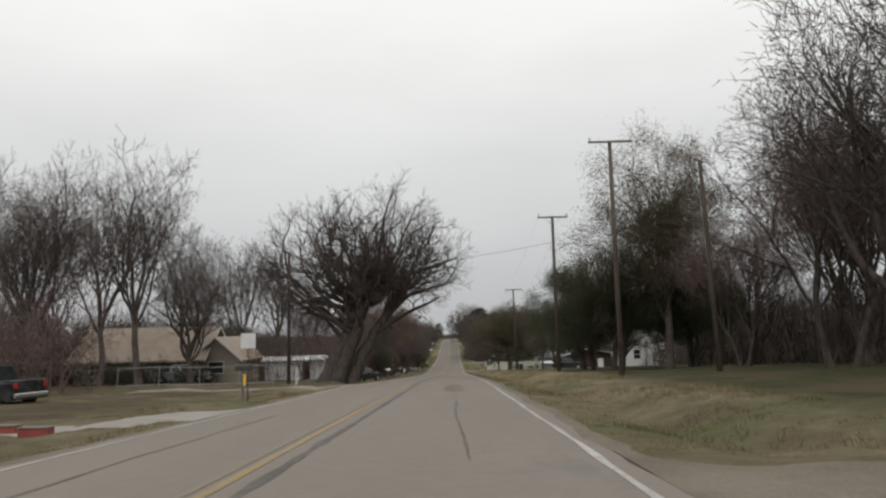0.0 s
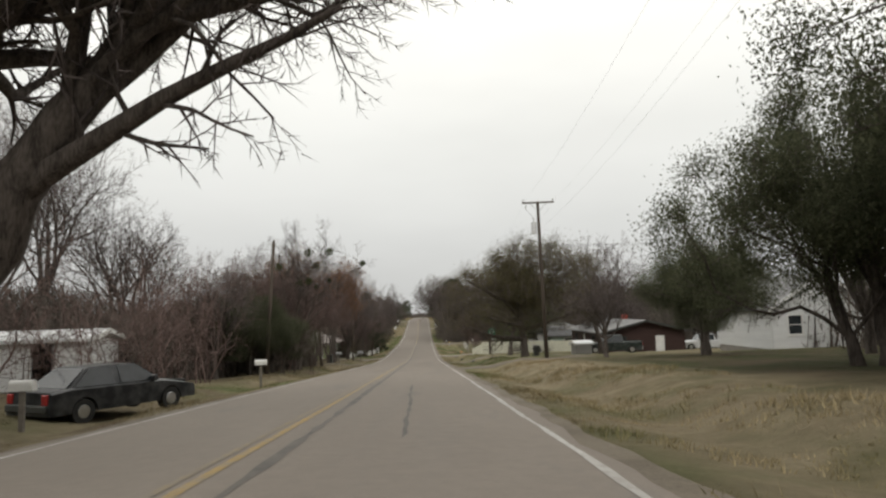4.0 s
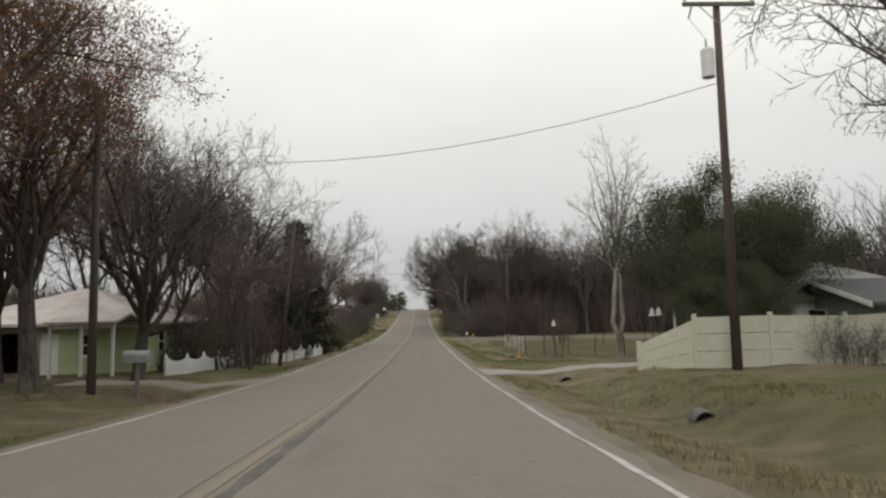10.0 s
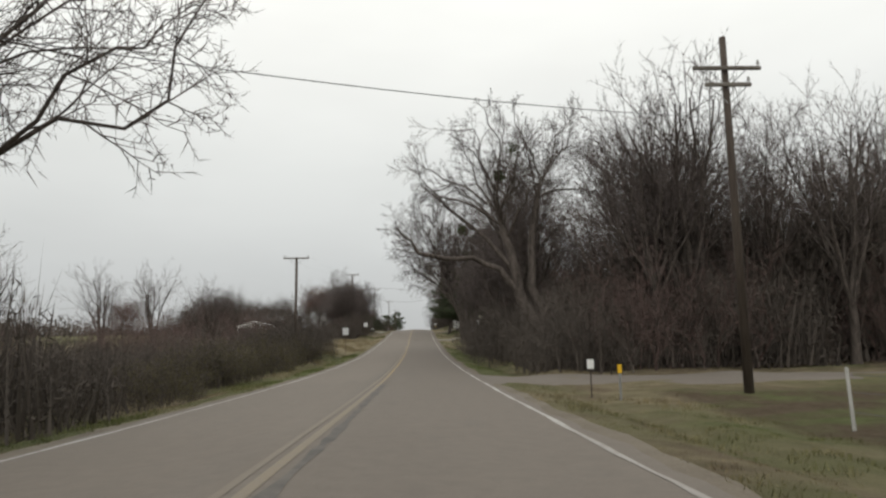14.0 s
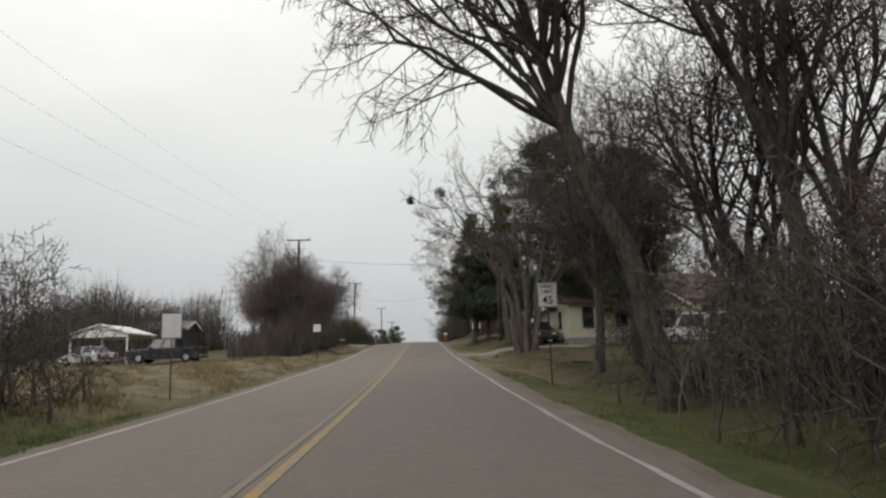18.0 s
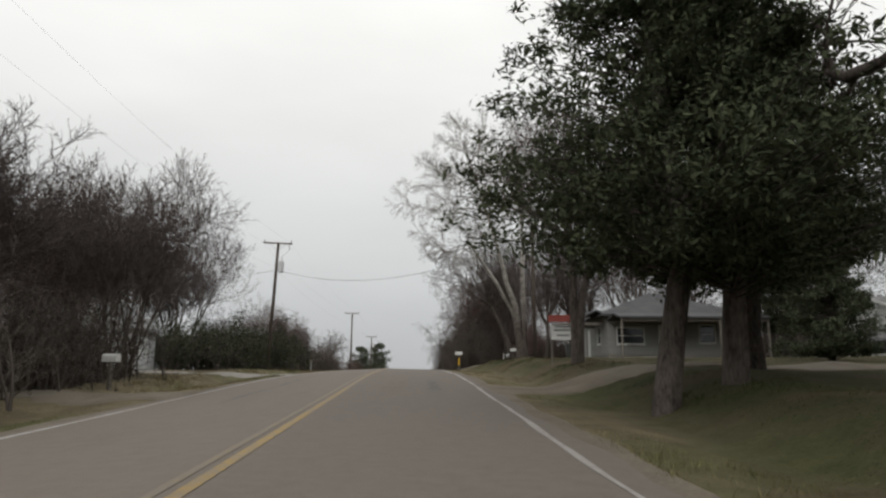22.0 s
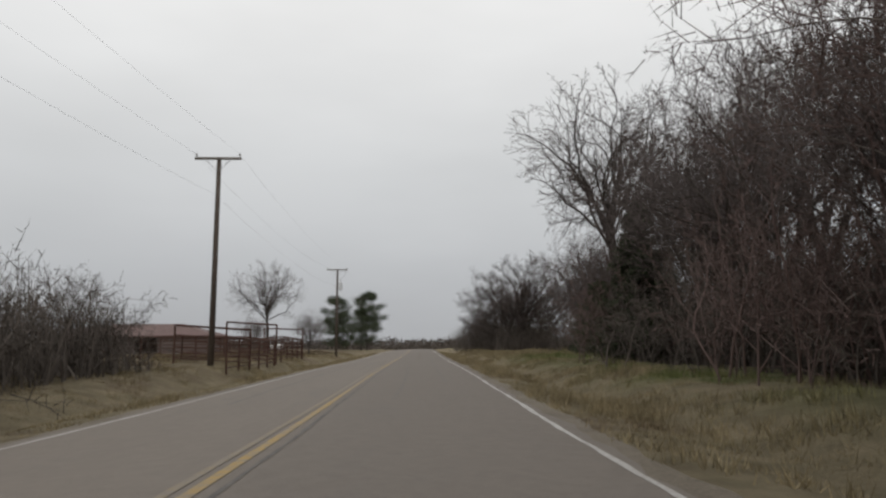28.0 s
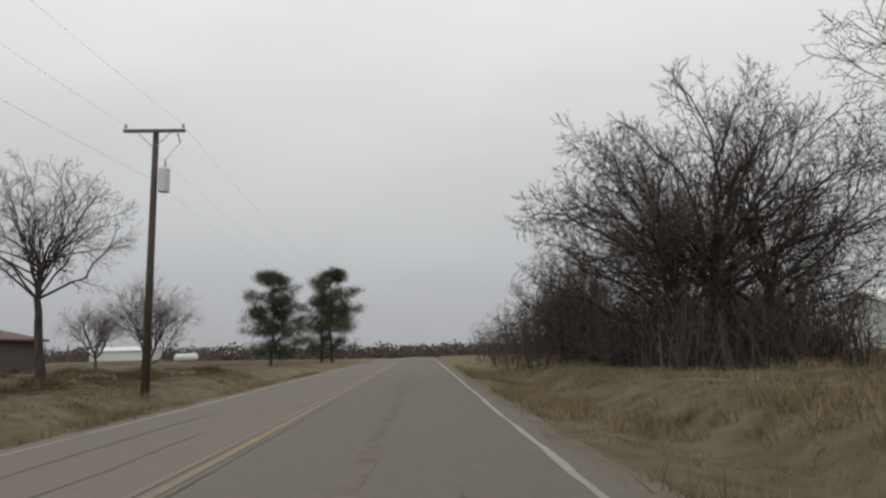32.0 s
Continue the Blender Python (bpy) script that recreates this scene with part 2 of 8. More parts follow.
right_lane = k.math("MULTIPLY", further_on, k.ramp(sep.outputs["X"], -0.3, 0.3))
tone = k.mix(tone, (0.138, 0.117, 0.097), k.math("MULTIPLY", further_on, 0.6))
tone = k.mix(tone, (0.108, 0.093, 0.079), k.math("MULTIPLY", right_lane, 0.68))
tone = k.mix(tone, (0.235, 0.207, 0.18), k.math("MULTIPLY", k.math("SUBTRACT", 1.0, k.ramp(sep.outputs["Y"], 60, 160)), 0.35))
grain = k.noise(55.0, 4.0, 0.7, low=0.2, high=0.8)
MAT_ROAD = k.paint(k.mix(tone, k.mix(k.mix((0.085, 0.074, 0.064), (0.19, 0.165, 0.14), k.noise(4.5, 5.0, 0.7)), (0.25, 0.222, 0.195), grain), 0.38), grain, 0.5, 0.006)
k = Mat("tar_crack_filler", 0.7, 0, 0.3)
k.where("World")
MAT_TAR = k.paint(k.mix((0.062, 0.057, 0.052), (0.12, 0.108, 0.095), k.noise(1.6, 5.0, 0.7)))

k = Mat("worn_asphalt_patch", 0.85, 0, 0.3)
k.where("World")
MAT_PATCH = k.paint(k.mix((0.105, 0.090, 0.074), (0.172, 0.147, 0.120), k.noise(2.2, 6.0, 0.8)))


def road_paint(name, a, worn, low, high, faded=None):
    k = Mat(name, 0.7, 0, 0.3)
    k.where("World")
    wear = k.math("MULTIPLY", k.noise(5.0, 5.0, 0.75, low=low, high=high), k.noise(0.12, 3.0, 0.5, low=0.25, high=0.6))
    if faded:
        y = k.n.new("ShaderNodeSeparateXYZ")
        k.l.new(k.where(), y.inputs[0])
        gone = k.math("MULTIPLY", k.ramp(y.outputs["Y"], faded[0], faded[0] + 30), k.math("SUBTRACT", 1.0, k.ramp(y.outputs["Y"], faded[1] - 12, faded[1])))
        wear = k.math("MULTIPLY", wear, k.math("SUBTRACT", 1.0, k.math("MULTIPLY", gone, 0.88)))
    return k.paint(k.mix(worn, a, wear), k.noise(60.0), 0.3, 0.005)


MAT_YELLOW = road_paint("worn_yellow_paint", (0.33, 0.215, 0.055), (0.20, 0.172, 0.135), 0.36, 0.62, (95, 208))
MAT_YELLOW_FAINT = road_paint("faint_yellow_paint", (0.25, 0.185, 0.085), (0.18, 0.155, 0.125), 0.45, 0.78, (60, 208))
MAT_WHITE_LINE = road_paint("worn_white_paint", (0.44, 0.43, 0.41), (0.23, 0.21, 0.19), 0.28, 0.52)
MAT_GRAVEL = surface("pale_gravel", (0.16, 0.14, 0.115), (0.27, 0.245, 0.21), 0.8, 26.0, 0.95, bump=0.8)
MAT_DIRT = surface("edge_gravel", (0.10, 0.083, 0.062), (0.19, 0.163, 0.128), 0.7, 22.0, 0.95, bump=0.8)
MAT_BARK = surface("grey_brown_bark", (0.032, 0.027, 0.024), (0.132, 0.112, 0.099), 6.0, 24.0, 0.95, spec=0.1, bump=0.8, stretch=(1, 1, 0.25), varied=0.2)
MAT_BARK_PALE = surface("pale_mottled_bark", (0.11, 0.10, 0.088), (0.36, 0.34, 0.305), 2.2, 12.0, 0.9, spec=0.1, bump=0.5, stretch=(1, 1, 0.5))


k = Mat("peeling_sycamore_bark", 0.9, 0, 0.1)
up = k.n.new("ShaderNodeSeparateXYZ")
k.l.new(k.where(), up.inputs[0])
peel = k.math("MULTIPLY", k.ramp(up.outputs["Z"], 2.0, 5.5), k.noise(2.5, 4.0, 0.6, stretch=(1, 1, 0.5), low=0.2, high=0.5))
MAT_BARK_SYCAMORE = k.paint(k.mix(k.mix((0.055, 0.045, 0.038), (0.11, 0.095, 0.082), k.noise(6.0)), k.mix((0.20, 0.185, 0.165), (0.38, 0.36, 0.33), k.noise(3.0, 4.0)), peel), k.noise(18.0), 0.5, 0.02)


def twig_mat(name, a, b, through_light=0.0):
    k = Mat(name, 0.95, 0, 0.1)
    col = k.vary(k.island(a, b), 0.18)
    k.paint(col)
    if through_light:
        tr, mx, out = k.n.new("ShaderNodeBsdfTranslucent"), k.n.new("ShaderNodeMixShader"), k.n["Material Output"]
        k.l.new(col, tr.inputs["Color"])
        mx.inputs[0].default_value = through_light
        k.l.new(k.b.outputs[0], mx.inputs[1])
        k.l.new(tr.outputs[0], mx.inputs[2])
        k.l.new(mx.outputs[0], out.inputs["Surface"])
    return k.m


MAT_TWIG = twig_mat("bare_twigs", (0.066, 0.055, 0.052), (0.145, 0.12, 0.112))
MAT_TWIG_RED = twig_mat("reddish_twigs", (0.080, 0.056, 0.051), (0.165, 0.118, 0.106))
MAT_TWIG_PALE = twig_mat("pale_twigs", (0.13, 0.115, 0.10), (0.27, 0.245, 0.215))
MAT_BRUSH = twig_mat("thicket_brush", (0.058, 0.050, 0.044), (0.135, 0.115, 0.10))
MAT_LEAF_DARK = twig_mat("dark_conifer_sprays", (0.03, 0.04, 0.023), (0.085, 0.098, 0.058))
MAT_LEAF_GREEN = twig_mat("evergreen_oak_leaves", (0.055, 0.063, 0.037), (0.128, 0.135, 0.084), 0.5)
MAT_LEAF_OLIVE = twig_mat("olive_fading_leaves", (0.088, 0.080, 0.044), (0.172, 0.152, 0.088), 0.5)
MAT_LEAF_RUST = twig_mat("rust_brown_dead_leaves", (0.15, 0.075, 0.036), (0.28, 0.15, 0.075), 0.5)
MAT_MISTLE = twig_mat("mistletoe", (0.03, 0.042, 0.015), (0.075, 0.09, 0.035))
MAT_POLE = surface("creosote_pole", (0.055, 0.042, 0.034), (0.11, 0.088, 0.072), 2.0, 20.0, 0.9, bump=0.5, stretch=(1, 1, 0.1), varied=0.2)
MAT_ARM = surface("grey_weathered_timber", (0.12, 0.105, 0.09), (0.21, 0.19, 0.165), 3.0, 30.0, 0.9, bump=0.4, stretch=(0.2, 1, 1))
MAT_STEEL = surface("galvanised_steel", (0.30, 0.31, 0.32), (0.42, 0.43, 0.44), 5.0, 60.0, 0.5, 0.7, 0.4, 0.05)
MAT_RUST = surface("rusty_pipe", (0.055, 0.030, 0.024), (0.10, 0.055, 0.040), 4.0, 50.0, 0.85, 0.1, 0.2, 0.3)
MAT_CERAMIC = surface("grey_porcelain", (0.20, 0.20, 0.20), (0.32, 0.31, 0.30), 5.0, 40.0, 0.3, 0, 0.5, 0.0)
MAT_WIRE = surface("dark_wire", (0.07, 0.07, 0.075), (0.12, 0.12, 0.125), 5.0, 40.0, 0.6)
MAT_WHITE = surface("white_paint", (0.60, 0.60, 0.58), (0.76, 0.76, 0.74), 1.2, 30.0, 0.6, bump=0.1)
MAT_WEATHERED = surface("weathered_white_paint", (0.36, 0.355, 0.335), (0.58, 0.575, 0.55), 1.6, 30.0, 0.75, bump=0.2)
MAT_SIGN_WHITE = surface("white_sheeting", (0.70, 0.71, 0.70), (0.80, 0.80, 0.79), 2.0, 30.0, 0.45, bump=0.02)
MAT_SIGN_BACK = surface("bare_aluminium", (0.56, 0.57, 0.58), (0.68, 0.69, 0.70), 3.0, 50.0, 0.5, 0.2, 0.4, 0.03)
MAT_BLACK = surface("black_lettering", (0.012, 0.012, 0.012), (0.03, 0.03, 0.03), 5.0, 50.0, 0.6)
MAT_GREEN_SIGN = surface("green_sheeting", (0.02, 0.16, 0.09), (0.03, 0.21, 0.12), 3.0, 40.0, 0.45, bump=0.02)
MAT_ORANGE = surface("orange_plastic", (0.62, 0.18, 0.05), (0.72, 0.24, 0.07), 4.0, 40.0, 0.5)
MAT_YELLOW_TAG = surface("amber_reflector", (0.72, 0.42, 0.02), (0.85, 0.52, 0.04), 4.0, 40.0, 0.4)
MAT_CONCRETE = surface("old_concrete", (0.22, 0.205, 0.185), (0.31, 0.29, 0.262), 1.5, 25.0, 0.9, bump=0.3)
MAT_PIPE_DARK = surface("corrugated_culvert", (0.09, 0.085, 0.08), (0.16, 0.15, 0.14), 4.0, 40.0, 0.7, 0.3)
MAT_PIPE_SHADE = surface("painted_pipe_shade", (0.02, 0.017, 0.014), (0.035, 0.03, 0.025), 4.0, 40.0, 0.95)
MAT_TYRE = surface("tyre_rubber", (0.018, 0.018, 0.018), (0.035, 0.034, 0.033), 6.0, 60.0, 0.85)
MAT_CHROME = surface("dull_chrome", (0.45, 0.46, 0.47), (0.6, 0.6, 0.6), 6.0, 60.0, 0.3, 0.9, 0.5, 0.02)
MAT_LAMP = surface("lamp_lens", (0.55, 0.55, 0.53), (0.7, 0.7, 0.68), 6.0, 60.0, 0.2, 0, 0.5, 0.0)
MAT_TAIL = surface("red_lens", (0.25, 0.02, 0.02), (0.35, 0.03, 0.03), 6.0, 60.0, 0.25, 0, 0.5, 0.0)
MAT_PAPER = surface("crumpled_paper", (0.70, 0.70, 0.68), (0.82, 0.82, 0.80), 6.0, 40.0, 0.8, bump=0.4)
MAT_PLASTIC_DARK = surface("dark_plastic", (0.03, 0.032, 0.03), (0.06, 0.062, 0.058), 3.0, 40.0, 0.5)
MAT_RED = surface("faded_red_paint", (0.20, 0.045, 0.035), (0.30, 0.07, 0.055), 2.0, 40.0, 0.7)
k = Mat("window_glass", 0.05, 0, 0.5)
MAT_GLASS = k.paint(k.mix((0.02, 0.023, 0.026), (0.035, 0.04, 0.045), k.noise(2.0)))


def car_paint(name, a):
    k = Mat(name, 0.28, 0.2, 0.5)
    dust = k.noise(3.0, 4.0, low=0.4, high=0.8)
    return k.paint(k.mix(a, tuple(c * 0.7 + 0.08 for c in a), dust))


CAR_BLACK, CAR_NAVY, CAR_WHITE = car_paint("black_car_paint", (0.012, 0.014, 0.017)), car_paint("dark_blue_car_paint", (0.02, 0.026, 0.038)), car_paint("white_car_paint", (0.62, 0.63, 0.64))
CAR_SILVER, CAR_RED, CAR_GREEN = car_paint("silver_car_paint", (0.30, 0.31, 0.33)), car_paint("red_car_paint", (0.20, 0.025, 0.03)), car_paint("dark_green_car_paint", (0.012, 0.022, 0.02))


def siding(name, a, b):
    return surface(name, a, b, 0.9, 25.0, 0.75, bump=0.15, stretch=(0.4, 0.4, 3.0))


SIDE_TAN, SIDE_GREEN = siding("tan_brick_veneer", (0.30, 0.25, 0.20), (0.38, 0.33, 0.27)), siding("pale_green_siding", (0.36, 0.42, 0.22), (0.44, 0.49, 0.29))
SIDE_CREAM, SIDE_WHITE = siding("cream_siding", (0.47, 0.445, 0.345), (0.55, 0.525, 0.415)), siding("white_siding", (0.56, 0.57, 0.57), (0.68, 0.69, 0.69))
# The grey siding is darkened to hold the shade on a white house.
SIDE_RED, SIDE_SHADED_GREY = siding("dark_red_boards", (0.034, 0.019, 0.017), (0.055, 0.030, 0.026)), siding("shaded_grey_siding", (0.225, 0.22, 0.21), (0.30, 0.295, 0.28))
SIDE_BARN = siding("dull_brown_boards", (0.10, 0.078, 0.07), (0.15, 0.118, 0.105))
SIDE_TEAL = siding("grey_green_siding", (0.20, 0.26, 0.23), (0.27, 0.33, 0.29))


def roofing(name, a, b, metal=0.0, rough=0.85):
    return surface(name, a, b, 1.2, 18.0, rough, metal, 0.35, 0.25, varied=0.0)


ROOF_TAN, ROOF_BROWN = roofing("tan_shingles", (0.30, 0.24, 0.19), (0.42, 0.34, 0.28)), roofing("brown_shingles", (0.07, 0.045, 0.038), (0.12, 0.078, 0.066))
ROOF_GREY, ROOF_TIN = roofing("grey_shingles", (0.14, 0.14, 0.14), (0.22, 0.22, 0.22)), roofing("bright_tin_roof", (0.62, 0.64, 0.65), (0.78, 0.79, 0.80), 0.3, 0.35)
ROOF_TINRUST, ROOF_DARK = roofing("stained_tin_roof", (0.30, 0.24, 0.22), (0.52, 0.48, 0.46), 0.2, 0.5), roofing("charcoal_shingles", (0.055, 0.055, 0.058), (0.095, 0.095, 0.098))
ROOF_GREEN, ROOF_RED = roofing("green_metal_roof", (0.10, 0.20, 0.15), (0.15, 0.26, 0.20), 0.1, 0.5), roofing("dull_red_roof", (0.10, 0.06, 0.055), (0.15, 0.095, 0.085), 0.1, 0.7)


# ---- the lie of the land ----
ROAD_PROFILE = [
    (-400, 6), (-120, 3.2), (-40, 1.3), (0, -0), (12, -0.49), (24, -1.01), (36, -1.53), (48, -2.19), (60, -2.87), (72, -3.55), (84, -4.25), (96, -4.95), (108, -5.63), (120, -6.34), (132, -6.94), (144, -7.38), (156, -7.68), (168, -7.86), (180, -8.03), (192, -8.2), (204, -8.31), (216, -8.33), (228, -8.25), (240, -8.05), (252, -7.69), (264, -7.24), (276, -6.79), (288, -6.22), (300, -5.61), (312, -5.01), (324, -4.61), (336, -4.3), (348, -4.23), (360, -4.34), (372, -4.47), (384, -4.51), (396, -4.54), (408, -4.61), (420, -4.69), (450, -4.75), (500, -4.9), (600, -6), (800, -9), (2600, -14),
]
PY, PZ = np.array([p[0] for p in ROAD_PROFILE], float), np.array([p[1] for p in ROAD_PROFILE], float)
SLOPE = np.gradient(PZ, PY)
# height of the verge beside the road, relative to it: (y, east side, west side)
VERGE = [(-60, 0.2, -0.3), (0, 0.2, -0.35), (36, 0.26, -0.2), (57, 0.35, 0.0), (95, 0.5, 0.0), (120, 0.35, 0.1), (141, 0.3, 0.1), (150, 0.1, 0.0), (160, -0.3, -0.2), (172, -0.7, -0.5),
         (192, -0.5, -0.9), (204, -0.1, -0.8), (215, 0.15, -0.6), (235, 0.1, -0.2), (252, 0.05, 0.05), (272, 0.3, 0.0), (290, 0.55, 0.0), (310, 0.7, 0.05), (332, 0.85, 0.1), (350, 0.75, 0.1), (375, 0.4, 0.12), (396, 0.42, 0.45), (422, 0.44, 0.45), (440, 0.45, 0.12), (520, 0.2, 0.1), (700, 0.0, 0.0)]
VY, VE, VW = (np.array([v[i] for v in VERGE], float) for i in range(3))
EDGE_E, EDGE_W = 3.98, 3.98


def fall(x):
    """How far the crowned road lies below its middle line."""
    return np.where(np.asarray(x, float) > 0, 0.024, 0.045) * np.abs(x)


# driveways: side, y, width
DRIVES = [(1, 6, 3.6), (1, 92.6, 4.8), (1, 118.5, 3.0), (1, 147.5, 2.6), (1, 204, 5.0), (1, 277.6, 3.2), (1, 305, 3.0), (1, 347, 2.6), (-1, 18.5, 3.0), (-1, 43, 3.0), (-1, 126, 3.0), (-1, 146.5, 2.6), (-1, 304, 2.4), (-1, 321, 3.4)]


def road_z(y):
    """Height of the road's middle line, a smooth curve through the profile."""
    y = np.asarray(y, float)
    i = np.clip(np.searchsorted(PY, y) - 1, 0, len(PY) - 2)
    h = PY[i + 1] - PY[i]
    t = np.clip((y - PY[i]) / h, 0, 1)
    z = (2 * t**3 - 3 * t**2 + 1) * PZ[i] + (t**3 - 2 * t**2 + t) * h * SLOPE[i] + (3 * t**2 - 2 * t**3) * PZ[i + 1] + (t**3 - t**2) * h * SLOPE[i + 1]
    return z + 0.045


def wobble(x, y):
    return 0.05 * np.sin(0.9 * x + 0.37 * y) + 0.04 * np.sin(0.43 * y - 1.7 * x + 1.3) + 0.03 * np.sin(1.9 * y + 0.8 * x) + 0.02 * np.sin(3.1 * x - 2.3 * y)


def ground_z(x, y):
    x, y = np.broadcast_arrays(np.asarray(x, float), np.asarray(y, float))
    a = np.abs(x)
    side = np.where(x > 0, np.interp(y, VY, VE), np.interp(y, VY, VW))
    s = np.clip((a - 5.0) / 4.0, 0, 1)
    s = s * s * (3 - 2 * s)
    ditch = -0.3 * np.exp(-((a - 6.3) / 0.9) ** 2)
    for dside, dy, dw in DRIVES:
        ditch = np.where(x * dside > 0, ditch * (1 - 0.85 * np.exp(-((y - dy) / (dw * 0.75)) ** 4)), ditch)
    far = np.clip((a - 12) / 60, 0, 1)
    z = road_z(y) - fall(np.clip(x, -4.6, 4.6)) + side * s + ditch + wobble(x, y) * np.clip((a - 4.6) / 2, 0, 1) + far * (0.6 * np.sin(x * 0.03 + y * 0.017) + 0.2)
    near = np.clip((4.3 - a) / 0.3, 0, 1)
    return z - 0.09 * near - 0.02


def gz(x, y):
    return float(ground_z(x, y))


def mesh_object(name, verts, faces, mat, parent=None, label="", smooth=False, matrix=None):
    """verts: rows of x, y, z; faces: an array (all of one size) or a list of tuples."""
    me = bpy.data.meshes.new(name)
    verts = np.asarray(verts, dtype=np.float32)
    if isinstance(faces, np.ndarray):
        n, k = faces.shape
        me.vertices.add(len(verts))
        me.vertices.foreach_set("co", verts.ravel())
        me.loops.add(n * k)
        me.loops.foreach_set("vertex_index", faces.astype(np.int32).ravel())
        me.polygons.add(n)
        me.polygons.foreach_set("loop_start", np.arange(0, n * k, k, dtype=np.int32))
        me.update(calc_edges=True)
    else:
        me.from_pydata(verts.tolist(), [], faces)
    me.materials.append(mat)
    if smooth:
        me.polygons.foreach_set("use_smooth", np.ones(len(me.polygons), dtype=bool))
    ob = new(name, me)
    if parent is not None:
        ob.parent = parent
    if matrix is not None:
        ob.matrix_basis = matrix
    if label:
        ob["label"] = label
    return ob


def grid_faces(nx, ny):
    i = np.arange(nx - 1)[None, :] + nx * np.arange(ny - 1)[:, None]
    return np.stack([i, i + 1, i + 1 + nx, i + nx], -1).reshape(-1, 4)


def sheet(name, xs, ys, zfun, mat, **kw):
    X, Y = np.meshgrid(xs, ys)
    V = np.stack([X, Y, zfun(X, Y)], -1).reshape(-1, 3)
    return mesh_object(name, V, grid_faces(len(xs), len(ys)), mat, smooth=True, **kw)


half = [0, 2, 3.5, 4.0, 4.3, 4.6, 5.0, 5.4, 5.8, 6.3, 6.8, 7.3, 8, 9, 10, 11.5, 13, 15, 18, 22, 27, 34, 45, 60, 80, 110, 160, 260, 450, 900, 2400]
xs = np.array([-v for v in half[:0:-1]] + half)
ys = np.concatenate([np.array([-2400, -1200, -600, -400, -300, -200, -140, -100, -80, -60, -45]), np.arange(-32, 540, 1.5), np.array([550, 565, 580, 600, 630, 660, 700, 760, 840, 950, 1150, 1500, 2000, 2600])])
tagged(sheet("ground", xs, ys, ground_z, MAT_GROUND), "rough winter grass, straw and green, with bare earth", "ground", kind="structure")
yr = np.concatenate([np.array([-300, -200, -120, -80, -50]), np.arange(-30, 540, 2.0), np.array([560, 600, 650, 720, 800])])


def edge_wave(y, s):
    return 0.06 * np.sin(0.7 * y + s) + 0.05 * np.sin(2.1 * y + 2 * s) + 0.03 * np.sin(5.3 * y)


CENTRE = [(-300, -0.11), (36, -0.12), (66, 0.0), (96, -0.03), (140, 0.0), (185, 0.1), (203, 0.2), (262, 0.18), (274, 0.09), (332, 0.1), (388, -0.13), (420, -0.1), (800, -0.1)]


def centre(y):
    """How far the painted middle stands off the road's own middle line, set to fit the camera's view."""
    return np.interp(y, [c[0] for c in CENTRE], [c[1] for c in CENTRE])


# Shifts of the right edge line, set to fit the camera's view.
EDGE = [(-300, -0.04), (36, -0.03), (100, 0.0), (204, 0.0), (240, -0.05), (262, -0.09), (292, -0.1), (306, -0.04), (320, 0.0), (370, 0.05), (392, 0.08), (410, 0.0), (425, -0.05), (800, 0.0)]


def edge(y):
    return np.interp(y, [c[0] for c in EDGE], [c[1] for c in EDGE])


def ribbon(name, mat, x0, x1, lift, ys=yr, wave=0.0, seed=0.0, cols=2, **kw):
    """A strip along the road between two lines, resting on its crowned face."""
    rows = []
    for j in range(cols):
        f = j / (cols - 1)
        x = x0 + (x1 - x0) * f + (edge_wave(ys, seed + j) * wave if j in (0, cols - 1) else 0)
        rows.append(np.stack([x + 0 * ys, ys, road_z(ys) - fall(x) + lift], -1))
    V = np.stack(rows, 1).reshape(-1, 3)
    return mesh_object(name, V, grid_faces(cols, len(ys)), mat, smooth=True, **kw)


rows = []
yfine = np.concatenate([np.array([-300, -200, -120, -80, -50]), np.arange(-30, 540, 0.6), np.array([560, 600, 650, 720, 800])])
cols_x = [-EDGE_W, -3.7, -2.4, -1.2, 0.0, 1.2, 2.4, 3.7, EDGE_E]
for j, x in enumerate(cols_x):
    xx = x + (edge_wave(yfine, x) if j in (0, len(cols_x) - 1) else 0 * yfine)
    rows.append(np.stack([xx, yfine, road_z(yfine) - fall(xx)], -1))
tagged(mesh_object("road", np.stack(rows, 1).reshape(-1, 3), grid_faces(len(cols_x), len(yfine)), MAT_ROAD, smooth=True), "worn grey asphalt road with patches and cracks", "road", kind="structure")
tagged(ribbon("road_shoulder", MAT_DIRT, 3.85, 4.32, -0.012, yfine, 0.9, 1.0, 3), "broken gravel edge of the road", "shoulder", kind="structure")
tagged(ribbon("road_shoulder", MAT_DIRT, -4.32, -3.85, -0.012, yfine, 0.9, 4.0, 3), "broken gravel edge of the road", "shoulder", kind="structure")
tagged(ribbon("edge_line", MAT_WHITE_LINE, edge(yfine) + 3.68, edge(yfine) + 3.77, 0.005, yfine, 0.25), "worn white edge line", "road marking", kind="structure")
tagged(ribbon("edge_line", MAT_WHITE_LINE, -3.77, -3.68, 0.005, yfine, 0.25), "worn white edge line", "road marking", kind="structure")
tagged(ribbon("centre_line", MAT_YELLOW, centre(yr) - 0.06, centre(yr) + 0.06, 0.006), "worn yellow centre line", "road marking", kind="structure")
tagged(ribbon("centre_line", MAT_YELLOW_FAINT, centre(yr) - 0.25, centre(yr) - 0.15, 0.006), "worn yellow centre line", "road marking", kind="structure")


